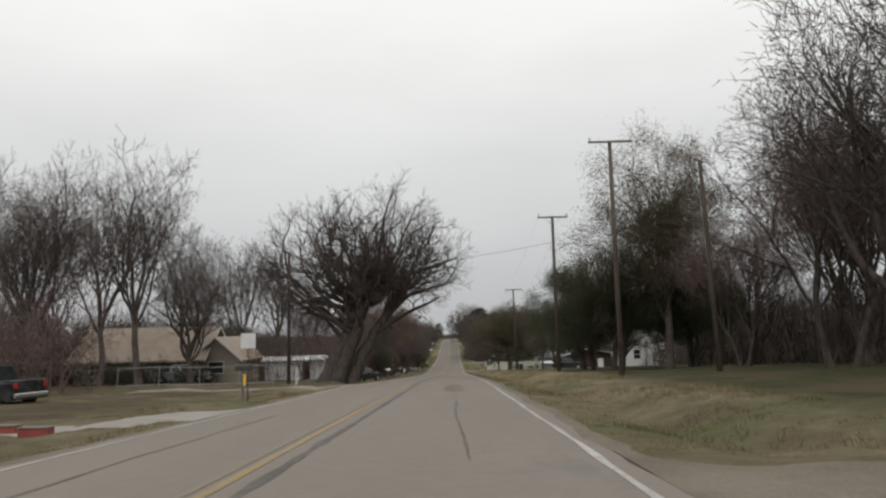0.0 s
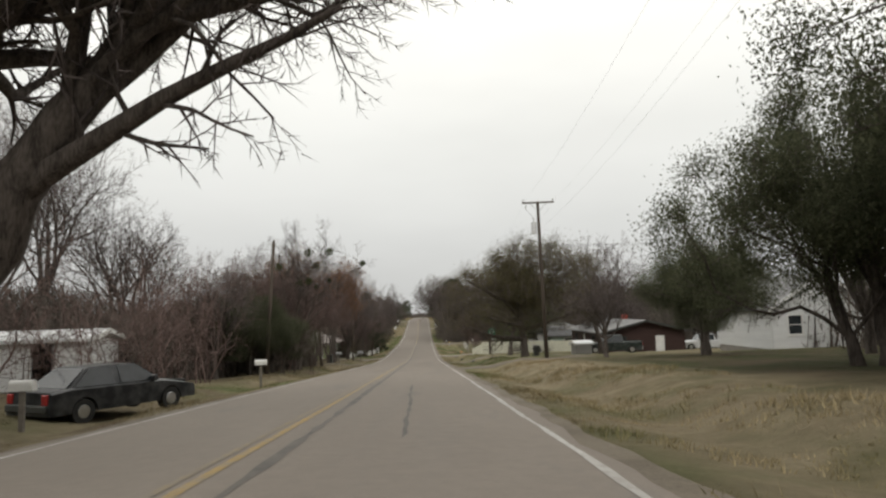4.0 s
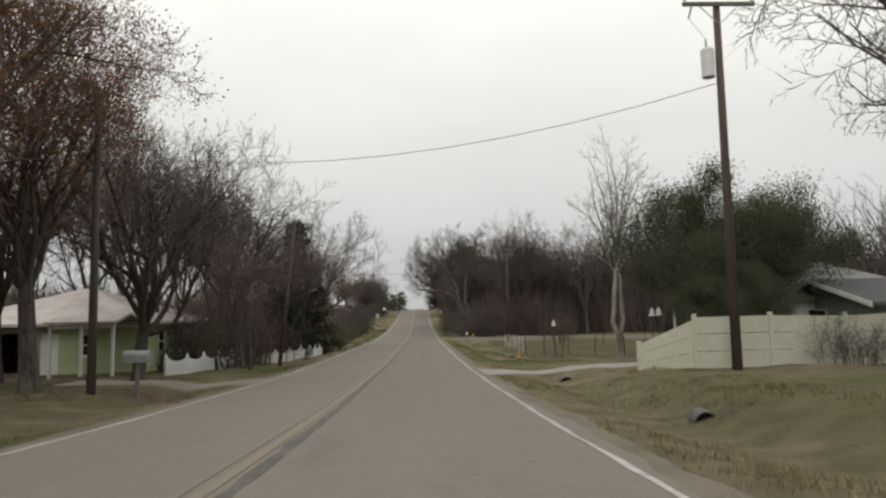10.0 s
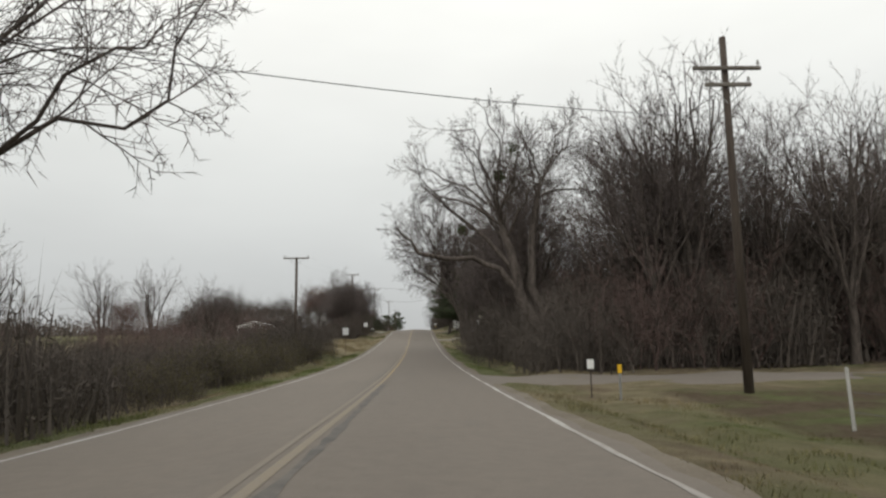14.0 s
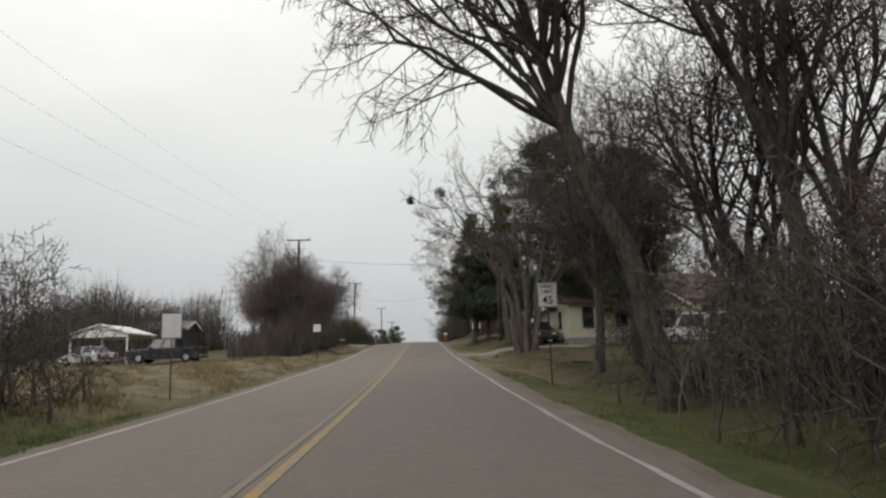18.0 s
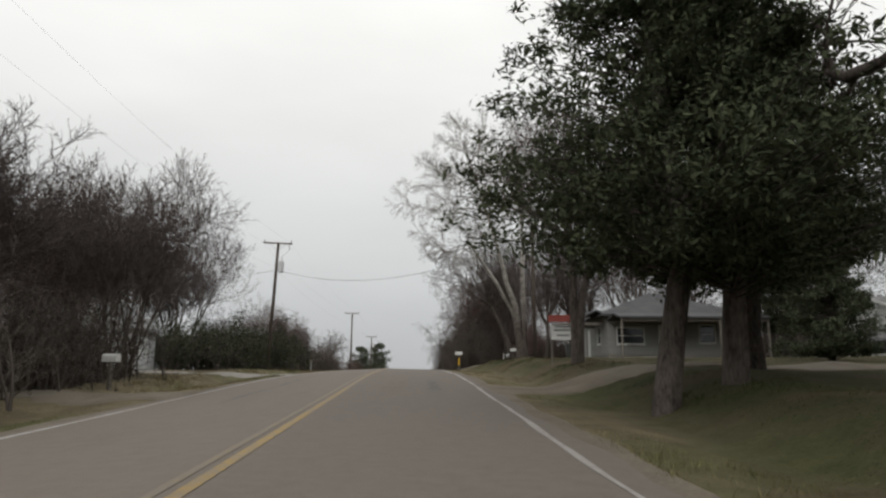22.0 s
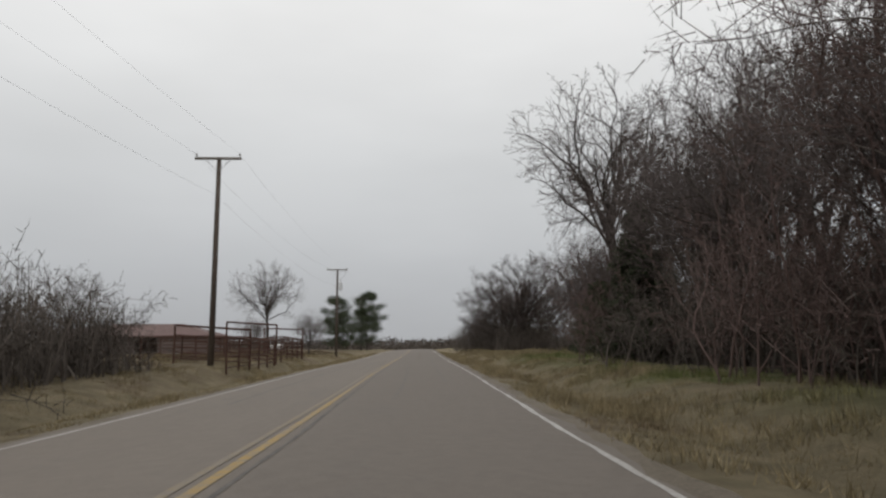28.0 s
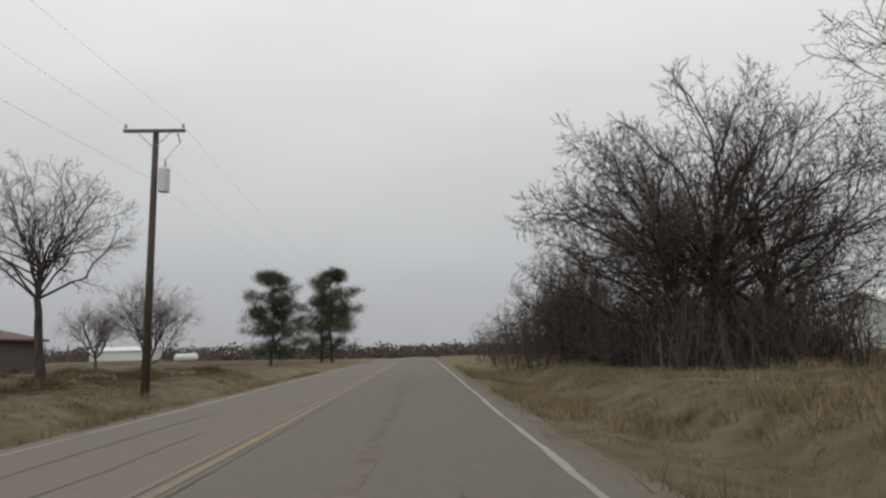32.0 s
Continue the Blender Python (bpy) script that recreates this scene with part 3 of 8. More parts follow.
def joined(pieces):
    vs, fs, n = [], [], 0
    for v, f in pieces:
        vs.append(v)
        fs.append(f + n)
        n += len(v)
    return np.concatenate(vs), np.concatenate(fs)


def crack(x, y0, y1, wide, seed, seam=False):
    """A wandering bead of tar on the road."""
    rnd = random.Random(seed)
    if wide > 0.4:
        n = int((y1 - y0) / 0.12)
        yy = np.linspace(y0, y1, n)
        u = np.linspace(0, 1, n)
        full = np.minimum(1, 7 * np.minimum(u, 1 - u)) ** 0.5
        sides = []
        for s in (-0.5, 0.5):
            rag = np.cumsum([rnd.uniform(-0.06, 0.06) for _ in range(n)])
            rag = rag - np.linspace(rag[0], rag[-1], n)
            sides.append(x + s * wide * full + 0.5 * rag + np.array([rnd.uniform(-0.05, 0.05) for _ in range(n)]))
        a, b = np.minimum(*sides), np.maximum(*sides)
        rows = [np.stack([c, yy, road_z(yy) - fall(c) + 0.0035], -1) for c in (a, b)]
        strips = [(np.stack(rows, 1).reshape(-1, 3), grid_faces(2, n))]
        ob = mesh_object("tar_patch", *joined(strips), MAT_PATCH)
        return tagged(ob, "ragged dark patch of tar and worn asphalt", "tar patch", kind="structure")
    n = max(4, int((y1 - y0) / 0.5))
    yy = np.linspace(y0, y1, n)
    x = x + centre(yy) if seam else x
    off = np.cumsum([rnd.uniform(-0.03, 0.03) for _ in range(n)])
    off = off * 0.3 if seam else off
    w = wide * np.array([rnd.uniform(0.4, 1.2) for _ in range(n)])
    w[0] = w[-1] = 0.01
    rows = [np.stack([x + off + s * w, yy, road_z(yy) - fall(x + off + s * w) + 0.004], -1) for s in (-0.5, 0.5)]
    ob = mesh_object("tar_patch", np.stack(rows, 1).reshape(-1, 3), grid_faces(2, n), MAT_TAR)
    return tagged(ob, "dark tar seal along a crack in the road", "tar patch", kind="structure")


for i, (x, y0, y1, w) in enumerate([(0.27, -4, 120, 0.15), (0.2, 125, 200, 0.16), (-0.3, 203, 270, 0.10), (0.13, 330, 430, 0.06), (-2.1, 2, 16, 0.08), (-2.0, 30, 42, 0.12), (2.0, 25, 32, 0.8), (2.2, 8, 20, 0.06), (1.7, 56, 70, 0.08), (2.2, 112, 116, 1.0), (1.8, 156, 170, 0.05),
                                   (1.1, 274, 281, 0.9), (2.0, 277, 280, 0.8), (1.3, 302, 308, 0.5), (2.4, 303, 309, 0.4), (-2.2, 300, 318, 0.12), (-2.0, 330, 350, 0.16), (-2.3, 338, 342, 0.7), (-2.4, 378, 430, 0.07), (-1.2, 395, 425, 0.05), (1.1, 378, 400, 0.04), (2.5, 384, 420, 0.04), (1.5, 417, 452, 0.42)]):
    crack(x, y0, y1, w, i, i < 4)


def drive(side, y, wide, length, mat, name="driveway", label="pale gravel driveway leaving the road"):
    """A strip that leaves the road squarely, flared at its mouth, laid on the ground."""
    n, m = 60, 11
    u = np.linspace(0, 1, n)
    x = side * (4.0 + u * length)
    w = wide * (0.5 + 0.28 * np.exp(-u * length / 1.2))
    rows = []
    for f in np.linspace(-1, 1, m):
        yy = y + f * w * (1 + 0.10 * np.sin(u * length * 1.3 + 3 * f) + 0.05 * np.sin(u * length * 4.1))
        flat = np.clip((np.abs(x) - 4.1) / 0.9, 0, 1)
        lift = 0.045 * (1 - abs(f) ** 4) - 0.09 * abs(f) ** 8
        rows.append(np.stack([x, yy, (1 - flat) * (road_z(yy) - fall(x) + 0.003) + flat * (ground_z(x, yy) + lift)], -1))
    ob = mesh_object(name, np.stack(rows, 1).reshape(-1, 3), grid_faces(m, n), mat, smooth=True)
    return tagged(ob, label, "driveway", kind="structure")


for (side, y, wide), length, mat in zip(DRIVES, (20, 9, 24, 13, 90, 9, 22, 12, 12, 14, 12, 7, 8, 12), (MAT_DIRT, MAT_DIRT, MAT_DIRT, MAT_CONCRETE, MAT_ROAD, MAT_GRAVEL, MAT_DIRT, MAT_DIRT, MAT_CONCRETE, MAT_GRAVEL, MAT_DIRT, MAT_GRAVEL, MAT_DIRT, MAT_CONCRETE)):
    if y == 204:
        drive(side, y, wide, length, mat, "side_road", "narrow grey side road leaving to the east")
    else:
        drive(side, y, wide, length, mat)


# ---- building blocks ----
def thing(name, label, category, matrix, group="", kind=""):
    ob = new(name)
    ob.empty_display_size = 0.2
    ob.matrix_basis = matrix
    return tagged(ob, label, category, group, kind)


def part(name, bm, mat, parent, label="", smooth=False, matrix=None):
    me = bpy.data.meshes.new(name)
    bm.normal_update()
    bm.to_mesh(me)
    bm.free()
    me.materials.append(mat)
    if smooth:
        me.polygons.foreach_set("use_smooth", np.ones(len(me.polygons), dtype=bool))
    ob = new(name, me)
    ob.parent = parent
    if matrix is not None:
        ob.matrix_basis = matrix
    if label:
        ob["label"] = label
    return ob


def box(bm, x0, x1, y0, y1, z0, z1, bevel=0.0):
    r = bmesh.ops.create_cube(bm, size=1.0, matrix=Matrix.Translation(((x0 + x1) / 2, (y0 + y1) / 2, (z0 + z1) / 2)) @ Matrix.Diagonal((x1 - x0, y1 - y0, z1 - z0, 1)))
    if bevel:
        es = list({e for v in r["verts"] for e in v.link_edges})
        bmesh.ops.bevel(bm, geom=es, offset=bevel, segments=1, affect="EDGES")
    return bm


def rod(bm, a, b, r0, r1=None, sides=8):
    a, b = Vector(a), Vector(b)
    d = b - a
    m = Matrix.Translation((a + b) / 2) @ d.to_track_quat("Z", "Y").to_matrix().to_4x4()
    bmesh.ops.create_cone(bm, cap_ends=True, segments=sides, radius1=r0, radius2=r0 if r1 is None else r1, depth=d.length, matrix=m)
    return bm


def B():
    return bmesh.new()


def tube(points, radii, sides):
    """Vertices and quads of a tapering tube along a polyline."""
    P, R = np.asarray(points, float), np.asarray(radii, float)
    d = np.gradient(P, axis=0)
    d /= np.linalg.norm(d, axis=1)[:, None] + 1e-9
    ref = np.eye(3)[np.argmin(np.abs(d).max(0))][None]
    u = np.cross(d, ref)
    u /= np.linalg.norm(u, axis=1)[:, None] + 1e-9
    v = np.cross(d, u)
    a = np.arange(sides) * 2 * math.pi / sides
    V = P[:, None, :] + R[:, None, None] * (np.cos(a)[None, :, None] * u[:, None, :] + np.sin(a)[None, :, None] * v[:, None, :])
    n = len(P)
    i = np.arange(n - 1)[:, None] * sides + np.arange(sides)[None, :]
    j = np.arange(n - 1)[:, None] * sides + (np.arange(sides)[None, :] + 1) % sides
    return V.reshape(-1, 3), np.stack([i, j, j + sides, i + sides], -1).reshape(-1, 4)


# ---- trees ----
def unit(v):
    return v / (np.linalg.norm(v, axis=-1, keepdims=True) + 1e-9)


def spikes(P, D, L, R):
    """Thin three-sided twigs: one open pyramid each."""
    n = len(P)
    ref = np.where(np.abs(D[:, 2:3]) > 0.9, np.array([[1.0, 0, 0]]), np.array([[0, 0, 1.0]]))
    u = unit(np.cross(D, ref))
    v = np.cross(D, u)
    a = np.arange(3) * 2 * math.pi / 3
    base = P[:, None, :] + R[:, None, None] * (np.cos(a)[None, :, None] * u[:, None, :] + np.sin(a)[None, :, None] * v[:, None, :])
    tip = (P + D * L[:, None])[:, None, :]
    V = np.concatenate([base, tip], 1).reshape(-1, 3)
    k = np.arange(n)[:, None, None] * 4
    F = k + np.array([[0, 1, 3], [1, 2, 3], [2, 0, 3]])[None]
    return V, F.reshape(-1, 3)


def leaves(P, size, rng, droop=0.0, thin=1.0):
    """Small bent leaf clumps: two triangles each, turned at random."""
    n = len(P)
    a = unit(rng.normal(size=(n, 3)))
    b = unit(np.cross(a, rng.normal(size=(n, 3))))
    a[:, 2] -= droop
    s = size * rng.uniform(0.6, 1.3, n)[:, None]
    V = np.stack([P - a * s, P + b * s * 0.55 * thin, P + a * s, P - b * s * 0.45 * thin + np.cross(a, b) * s * 0.3], 1).reshape(-1, 3)
    k = np.arange(n)[:, None, None] * 4
    F = k + np.array([[0, 1, 2], [0, 2, 3]])[None]
    return V, F.reshape(-1, 3)


def slivers(P, D, L, R, rng):
    """The finest twigs: one narrow triangle each, turned at random."""
    u = unit(np.cross(D, rng.normal(size=D.shape)))
    V = np.stack([P - u * R[:, None], P + u * R[:, None], P + D * L[:, None]], 1).reshape(-1, 3)
    return V, np.arange(len(P) * 3).reshape(-1, 3)


class Grower:
    """Grows the limbs of one tree from its foot at the origin."""

    def __init__(self, seed, low=0.0):
        self.rng, self.low = np.random.default_rng(seed), low
        self.limbs, self.twig_p, self.twig_d, self.twig_l, self.twig_r = [], [], [], [], []

    def branch(self, p, d, length, r, level, top, kids, ratio=0.62, wig=0.14, lift=0.05, spread=(28, 58), start=0.25, end=0.28):
        rng = self.rng
        n = (max(3, min(9, int(length / 0.55) + 2)) if level < 2 else max(3, min(5, int(length / 0.5) + 1))) if level < top - 1 else 3
        pts, dirs = [p], [d]
        for _ in range(n):
            d = unit(d + rng.normal(size=3) * wig + np.array([0, 0, lift + (0.35 if p[2] < self.low else 0)]))
            p = p + d * length / n
            pts.append(p)
            dirs.append(d)
        rad = r * (1 - (1 - end) * np.linspace(0, 1, n + 1) ** 0.9)
        self.limbs.append((np.array(pts), rad, level))
        k = kids[level]
        ang = rng.uniform(0, 6.28)
        for j in range(k):
            f = start + (1 - start) * (j + rng.uniform(0.1, 0.9)) / k
            i = min(n - 1, int(f * n))
            w = f * n - i
            q = pts[i] * (1 - w) + pts[i + 1] * w
            axis = dirs[i + 1]
            ang += 2.4 + rng.uniform(-0.5, 0.5)
            side = unit(np.cross(axis, np.array([math.cos(ang), math.sin(ang), 0.3])))
            tilt = math.radians(rng.uniform(*spread))
            dd = unit(axis * math.cos(tilt) + side * math.sin(tilt))
            ll = length * ratio * rng.uniform(0.7, 1.15) * (1.15 - 0.5 * f)
            rr = r * (1 - (1 - end) * f) * rng.uniform(0.5, 0.72)
            if q[2] < self.low:
                dd = unit(np.array([dd[0], dd[1], abs(dd[2]) + 0.15]))
            if level + 1 >= top:
                self.twig_p.append(q)
                self.twig_d.append(dd)
                self.twig_l.append(ll * 0.72)
                self.twig_r.append(max(0.0095, min(rr, 0.018)))
            else:
                self.branch(q, dd, ll, rr, level + 1, top, kids, ratio, wig, lift, spread, 0.2, end)

    def wood(self, thick_level=2):
        """Heavy limbs and fine twigs as two meshes' worth of geometry."""
        heavy = [tube(P, R, 8 if lv == 0 else 6 if lv == 1 else 3) for P, R, lv in self.limbs if lv <= thick_level]
        hv = joined(heavy)
        tw = [slivers(np.array(self.twig_p), np.array(self.twig_d), np.array(self.twig_l), np.array(self.twig_r) * 1.25, self.rng)]
        for deep in (False, True):
            mid = [(P[0], P[len(P) // 2], P[-1], R[0]) for P, R, lv in self.limbs if lv > thick_level and (lv > thick_level + 1) == deep]
            if not mid:
                continue
            A, M, Z = (np.array([m[i] for m in mid]) for i in range(3))
            r0 = np.maximum(np.array([m[3] for m in mid]), 0.013)
            for s, t, r, k in ((A, Z, r0, 1.0),) if deep else ((A, M, r0, 1.5), (M, Z, r0 * 0.62, 1.0)):
                d = t - s
                tw.append(spikes(s, unit(d), np.linalg.norm(d, axis=1) * k, r))
        tw = joined(tw)
        return hv, tw

    def tips(self):
        return np.array(self.twig_p) + np.array(self.twig_d) * np.array(self.twig_l)[:, None] * 0.7


def tree_object(name, label, parts, matrix=None, category="tree", group=""):
    """parts: (part name, (verts, faces), material, smooth)."""
    t = thing(name, label, category, matrix or Matrix(), group)
    for pn, (v, f), mat, smooth in parts:
        mesh_object(pn, v, f, mat, t, smooth=smooth)
    return t


def bare_tree(seed, height, trunk_r=0.24, trunk=0.3, limbs=7, kids=(7, 6, 6, 5), spread=(25, 55), lift=0.05, wig=0.13, lean=(0, 0), stems=1, ratio=0.62, limb_len=0.5, twig_mat=None, bark=None, leaf=None, leaf_n=0, leaf_size=0.1, leaf_puff=0.24, mistle=0, name="bare_tree", label="", stem_gap=0.35, extra=(), feet=None, crown_lean=None, twist=0.05, limb_r=0.62):
    """A leafless tree; with leaf given, a crown that keeps some of its leaves."""
    g = Grower(seed, height * 0.3)
    stems = len(feet) if feet else stems
    for s in range(stems):
        a = s * 6.28 / max(stems, 1) + seed
        foot = np.array([math.cos(a), math.sin(a), 0]) * (stem_gap if stems > 1 else 0) + np.array([0, 0, -0.25])
        out = np.array([math.cos(a), math.sin(a), 0]) * (0.22 if stems > 1 else 0)
        d = unit(np.array([lean[0], lean[1], 1.0]) + out)
        if feet:
            d = unit(np.array([feet[s][2], feet[s][3], 1.0]))
            foot = np.array([feet[s][0], feet[s][1], 0.0]) - d * 1.1
        tl = height * trunk * g.rng.uniform(0.9, 1.1)
        n = 6
        pts, p = [foot], foot
        for _ in range(n):
            d = unit(d + g.rng.normal(size=3) * twist + np.array([0, 0, 0.02]))
            p = p + d * tl / n
            pts.append(p)
        r = trunk_r / (stems ** 0.5)
        rad = r * np.array([1.5, 1.12, 1.0, 0.95, 0.9, 0.85, 0.75])
        g.limbs.append((np.array(pts), rad, 0))
        d = unit(np.array([*crown_lean, 1.0])) if crown_lean else d
        m = max(2, round(limbs / stems))
        ang = g.rng.uniform(0, 6.28)
        for j in range(m):
            ang += 2.4
            up = j / max(1, m - 1)
            tilt = math.radians(g.rng.uniform(*spread) * (1.15 - (0.5 if feet else 0.75) * up))
            side = np.array([math.cos(ang), math.sin(ang), 0])
            dd = unit(d * math.cos(tilt) + side * math.sin(tilt))
            q = pts[-1 - (0 if up > 0.4 else 1)]
            L = height * limb_len * g.rng.uniform(0.85, 1.2)
            g.branch(q, dd, L, r * limb_r * (1 - 0.32 * (1 - up)), 1, 1 + len(kids), (0,) + tuple(kids), ratio, wig, lift, (24, 56), 0.25)
    for at, way, ln, rr in extra:
        g.branch(pts[-1 - at], unit(np.array(way, float)), ln, rr, 1, 1 + len(kids), (0,) + tuple(kids), ratio, 0.10, 0.03, (24, 60), 0.3)
    hv, tw = g.wood(2)
    parts = [("trunk", hv, bark or MAT_BARK, True), ("crown", tw, twig_mat or MAT_TWIG, False)]
    tips = g.tips()
    if leaf is not None:
        few = g.rng.integers(0, len(tips), len(tips) // 3)
        pick = tips[few[g.rng.integers(0, len(few), leaf_n)]] + g.rng.normal(size=(leaf_n, 3)) * leaf_puff
        pick = pick[pick[:, 2] > height * 0.2]
        parts.append(("foliage", leaves(pick, leaf_size, g.rng, 0.3), leaf, False))
    for _ in range(mistle):
        boughs = [P[-1] for P, R, lv in g.limbs if lv == 2 and P[-1][2] > height * 0.5]
        c = boughs[g.rng.integers(0, len(boughs))]
        pts = c + unit(g.rng.normal(size=(160, 3))) * (g.rng.uniform(0.2, 0.36) * g.rng.uniform(0.1, 1, (160, 1)) ** 0.6)
        parts.append(("mistletoe", leaves(pts, 0.065, g.rng), MAT_MISTLE, False))
    return tree_object(name, label or "leafless grey-brown tree with fine twigs", parts)


def bend(a, b, rise, rng, n=8, wig=0.05):
    """A bough that leaves upward and swings out to its end, with a crooked run."""
    a, b = np.array(a, float), np.array(b, float)
    far = np.linalg.norm(b - a)
    c = a * 0.45 + b * 0.55 + np.array([0, 0, rise * far])
    u = np.linspace(0, 1, n + 1)[:, None]
    P = (1 - u) ** 2 * a + 2 * u * (1 - u) * c + u ** 2 * b
    return P + np.cumsum(rng.normal(size=P.shape), 0) * wig * far / n * np.sin(u * math.pi)


def shaped_tree(seed, trunks, crowns, limbs=14, subs=8, kids=(6, 5), twig_mat=None, bark=None, leaf=None, leaf_n=0, leaf_size=0.1, leaf_puff=0.3, leaf_low=0.15, mistle=0, rise=0.16, wig=0.3, sub_len=0.3, limb_r=0.42, low=0.0, boughs=(), along=0.0, name="bare_tree", label=""):
    """A tree whose boughs fill given crowns. trunks: ((x, y, z, radius), ...) from the ground up; crowns: (x, y, z, rx, ry, rz, share of the boughs, trunk it grows from); boughs: further crooked limbs as lists of (x, y, z, radius)."""
    g = Grower(seed, low)
    rng = g.rng
    heads = []
    for tk in trunks:
        K = np.array(tk, float)
        u = np.linspace(0, len(K) - 1, 3 * (len(K) - 1) + 1)
        Q = np.stack([np.interp(u, np.arange(len(K)), K[:, i]) for i in range(4)], -1)
        Q[1:-1, :3] += rng.normal(size=(len(Q) - 2, 3)) * np.minimum(0.22 * Q[1:-1, 3:4], 0.05)
        Q[0, 2] -= 0.35
        Q[0, 3] *= 1.35
        g.limbs.append((Q[:, :3], Q[:, 3], 0))
        heads.append(Q)

    def dress(P, R, centre, size, thin=1.0):
        """Lesser branches along a bough."""
        g.limbs.append((P, R, 1))
        D = unit(np.gradient(P, axis=0))
        run = np.linalg.norm(P[-1] - P[0])
        for k in range(subs):
            f = 0.22 + 0.78 * (k + rng.uniform(0.1, 0.9)) / subs
            i = min(len(P) - 2, int(f * (len(P) - 1)))
            w = f * (len(P) - 1) - i
            q = P[i] * (1 - w) + P[i + 1] * w
            out = unit((q - centre) / size)
            side = unit(np.cross(D[i], rng.normal(size=3)))
            dd = unit(0.75 * D[i] + 0.8 * side + 0.45 * out + np.array([0, 0, 0.12]))
            ln = max(0.5, run * sub_len * rng.uniform(0.75, 1.25) * (1.2 - 0.55 * f))
            if np.linalg.norm((q + dd * ln - centre) / size) > 1.12:
                ln *= 0.6
            rr = max(0.014, float(np.interp(f, np.linspace(0, 1, len(R)), R)) * 0.62) * thin
            g.branch(q, dd, ln, rr, 2, 2 + len(kids), (0, 0) + tuple(kids), 0.62, 0.15, 0.04, (24, 60), 0.2)

    total = sum(c[6] for c in crowns)
    turn = rng.uniform(0, 6.28)
    for cx, cy, cz, rx, ry, rz, share, at in crowns:
        n = max(2, round(limbs * share / total))
        Q = heads[at]
        size, centre = np.array([rx, ry, rz]), np.array([cx, cy, cz])
        for j in range(n):
            turn += 2.4
            v = -0.35 + 1.3 * (j + 0.5) / n
            h = math.sqrt(max(0.02, 1 - min(0.98, v) ** 2))
            tip = centre + size * np.array([h * math.cos(turn), h * math.sin(turn), v]) * rng.uniform(0.78, 1.0)
            top = len(Q) - 1
            i = top if v > 0.2 else max(int(top * 0.55), top - 2 + int(rng.integers(0, 2)))
            if along:
                i = top - int(top * along * rng.uniform(0, 1))
            start = Q[i, :3]
            P = bend(start, tip, rise * (1 - 0.5 * max(0, v)), rng, 8, wig)
            R = Q[i, 3] * limb_r * rng.uniform(0.75, 1.1) * (1 - 0.9 * np.linspace(0, 1, 9) ** 0.8) + 0.008
            dress(P, R, centre, size)
    for bough in boughs:
        K = np.array(bough, float)
        u = np.linspace(0, len(K) - 1, 2 * (len(K) - 1) + 1)
        Q = np.stack([np.interp(u, np.arange(len(K)), K[:, i]) for i in range(4)], -1)
        Q[1:, :3] += rng.normal(size=(len(Q) - 1, 3)) * 0.05
        dress(Q[:, :3], Q[:, 3], Q[:, :3].mean(0), np.array([9.0, 9.0, 9.0]), 0.6)
    hv, tw = g.wood(2)
    parts = [("trunk", hv, bark or MAT_BARK, True), ("crown", tw, twig_mat or MAT_TWIG, False)]
    if leaf is not None:
        tips = np.concatenate([g.tips(), np.array([P[-1] for P, R, lv in g.limbs if lv >= 2])])
        few = rng.integers(0, len(tips), max(20, len(tips) // 2))
        pick = tips[few[rng.integers(0, len(few), leaf_n)]] + rng.normal(size=(leaf_n, 3)) * leaf_puff
        floor = min(c[2] - c[5] for c in crowns)
        parts.append(("foliage", leaves(pick[pick[:, 2] > max(leaf_low, floor)], leaf_size, rng, 0.3, 0.75), leaf, False))
    ends = sorted((P[-1] for P, R, lv in g.limbs if lv == 2), key=lambda p: p[2])
    ends = ends[:int(0.8 * len(ends))]
    for _ in range(mistle):
        c = ends[rng.integers(0, len(ends))]
        pts = c + unit(rng.normal(size=(200, 3))) * (rng.uniform(0.25, 0.45) * rng.uniform(0.1, 1, (200, 1)) ** 0.6)
        parts.append(("mistletoe", leaves(pts, 0.075, rng), MAT_MISTLE, False))
    return tree_object(name, label or "leafless grey-brown tree with fine twigs", parts)



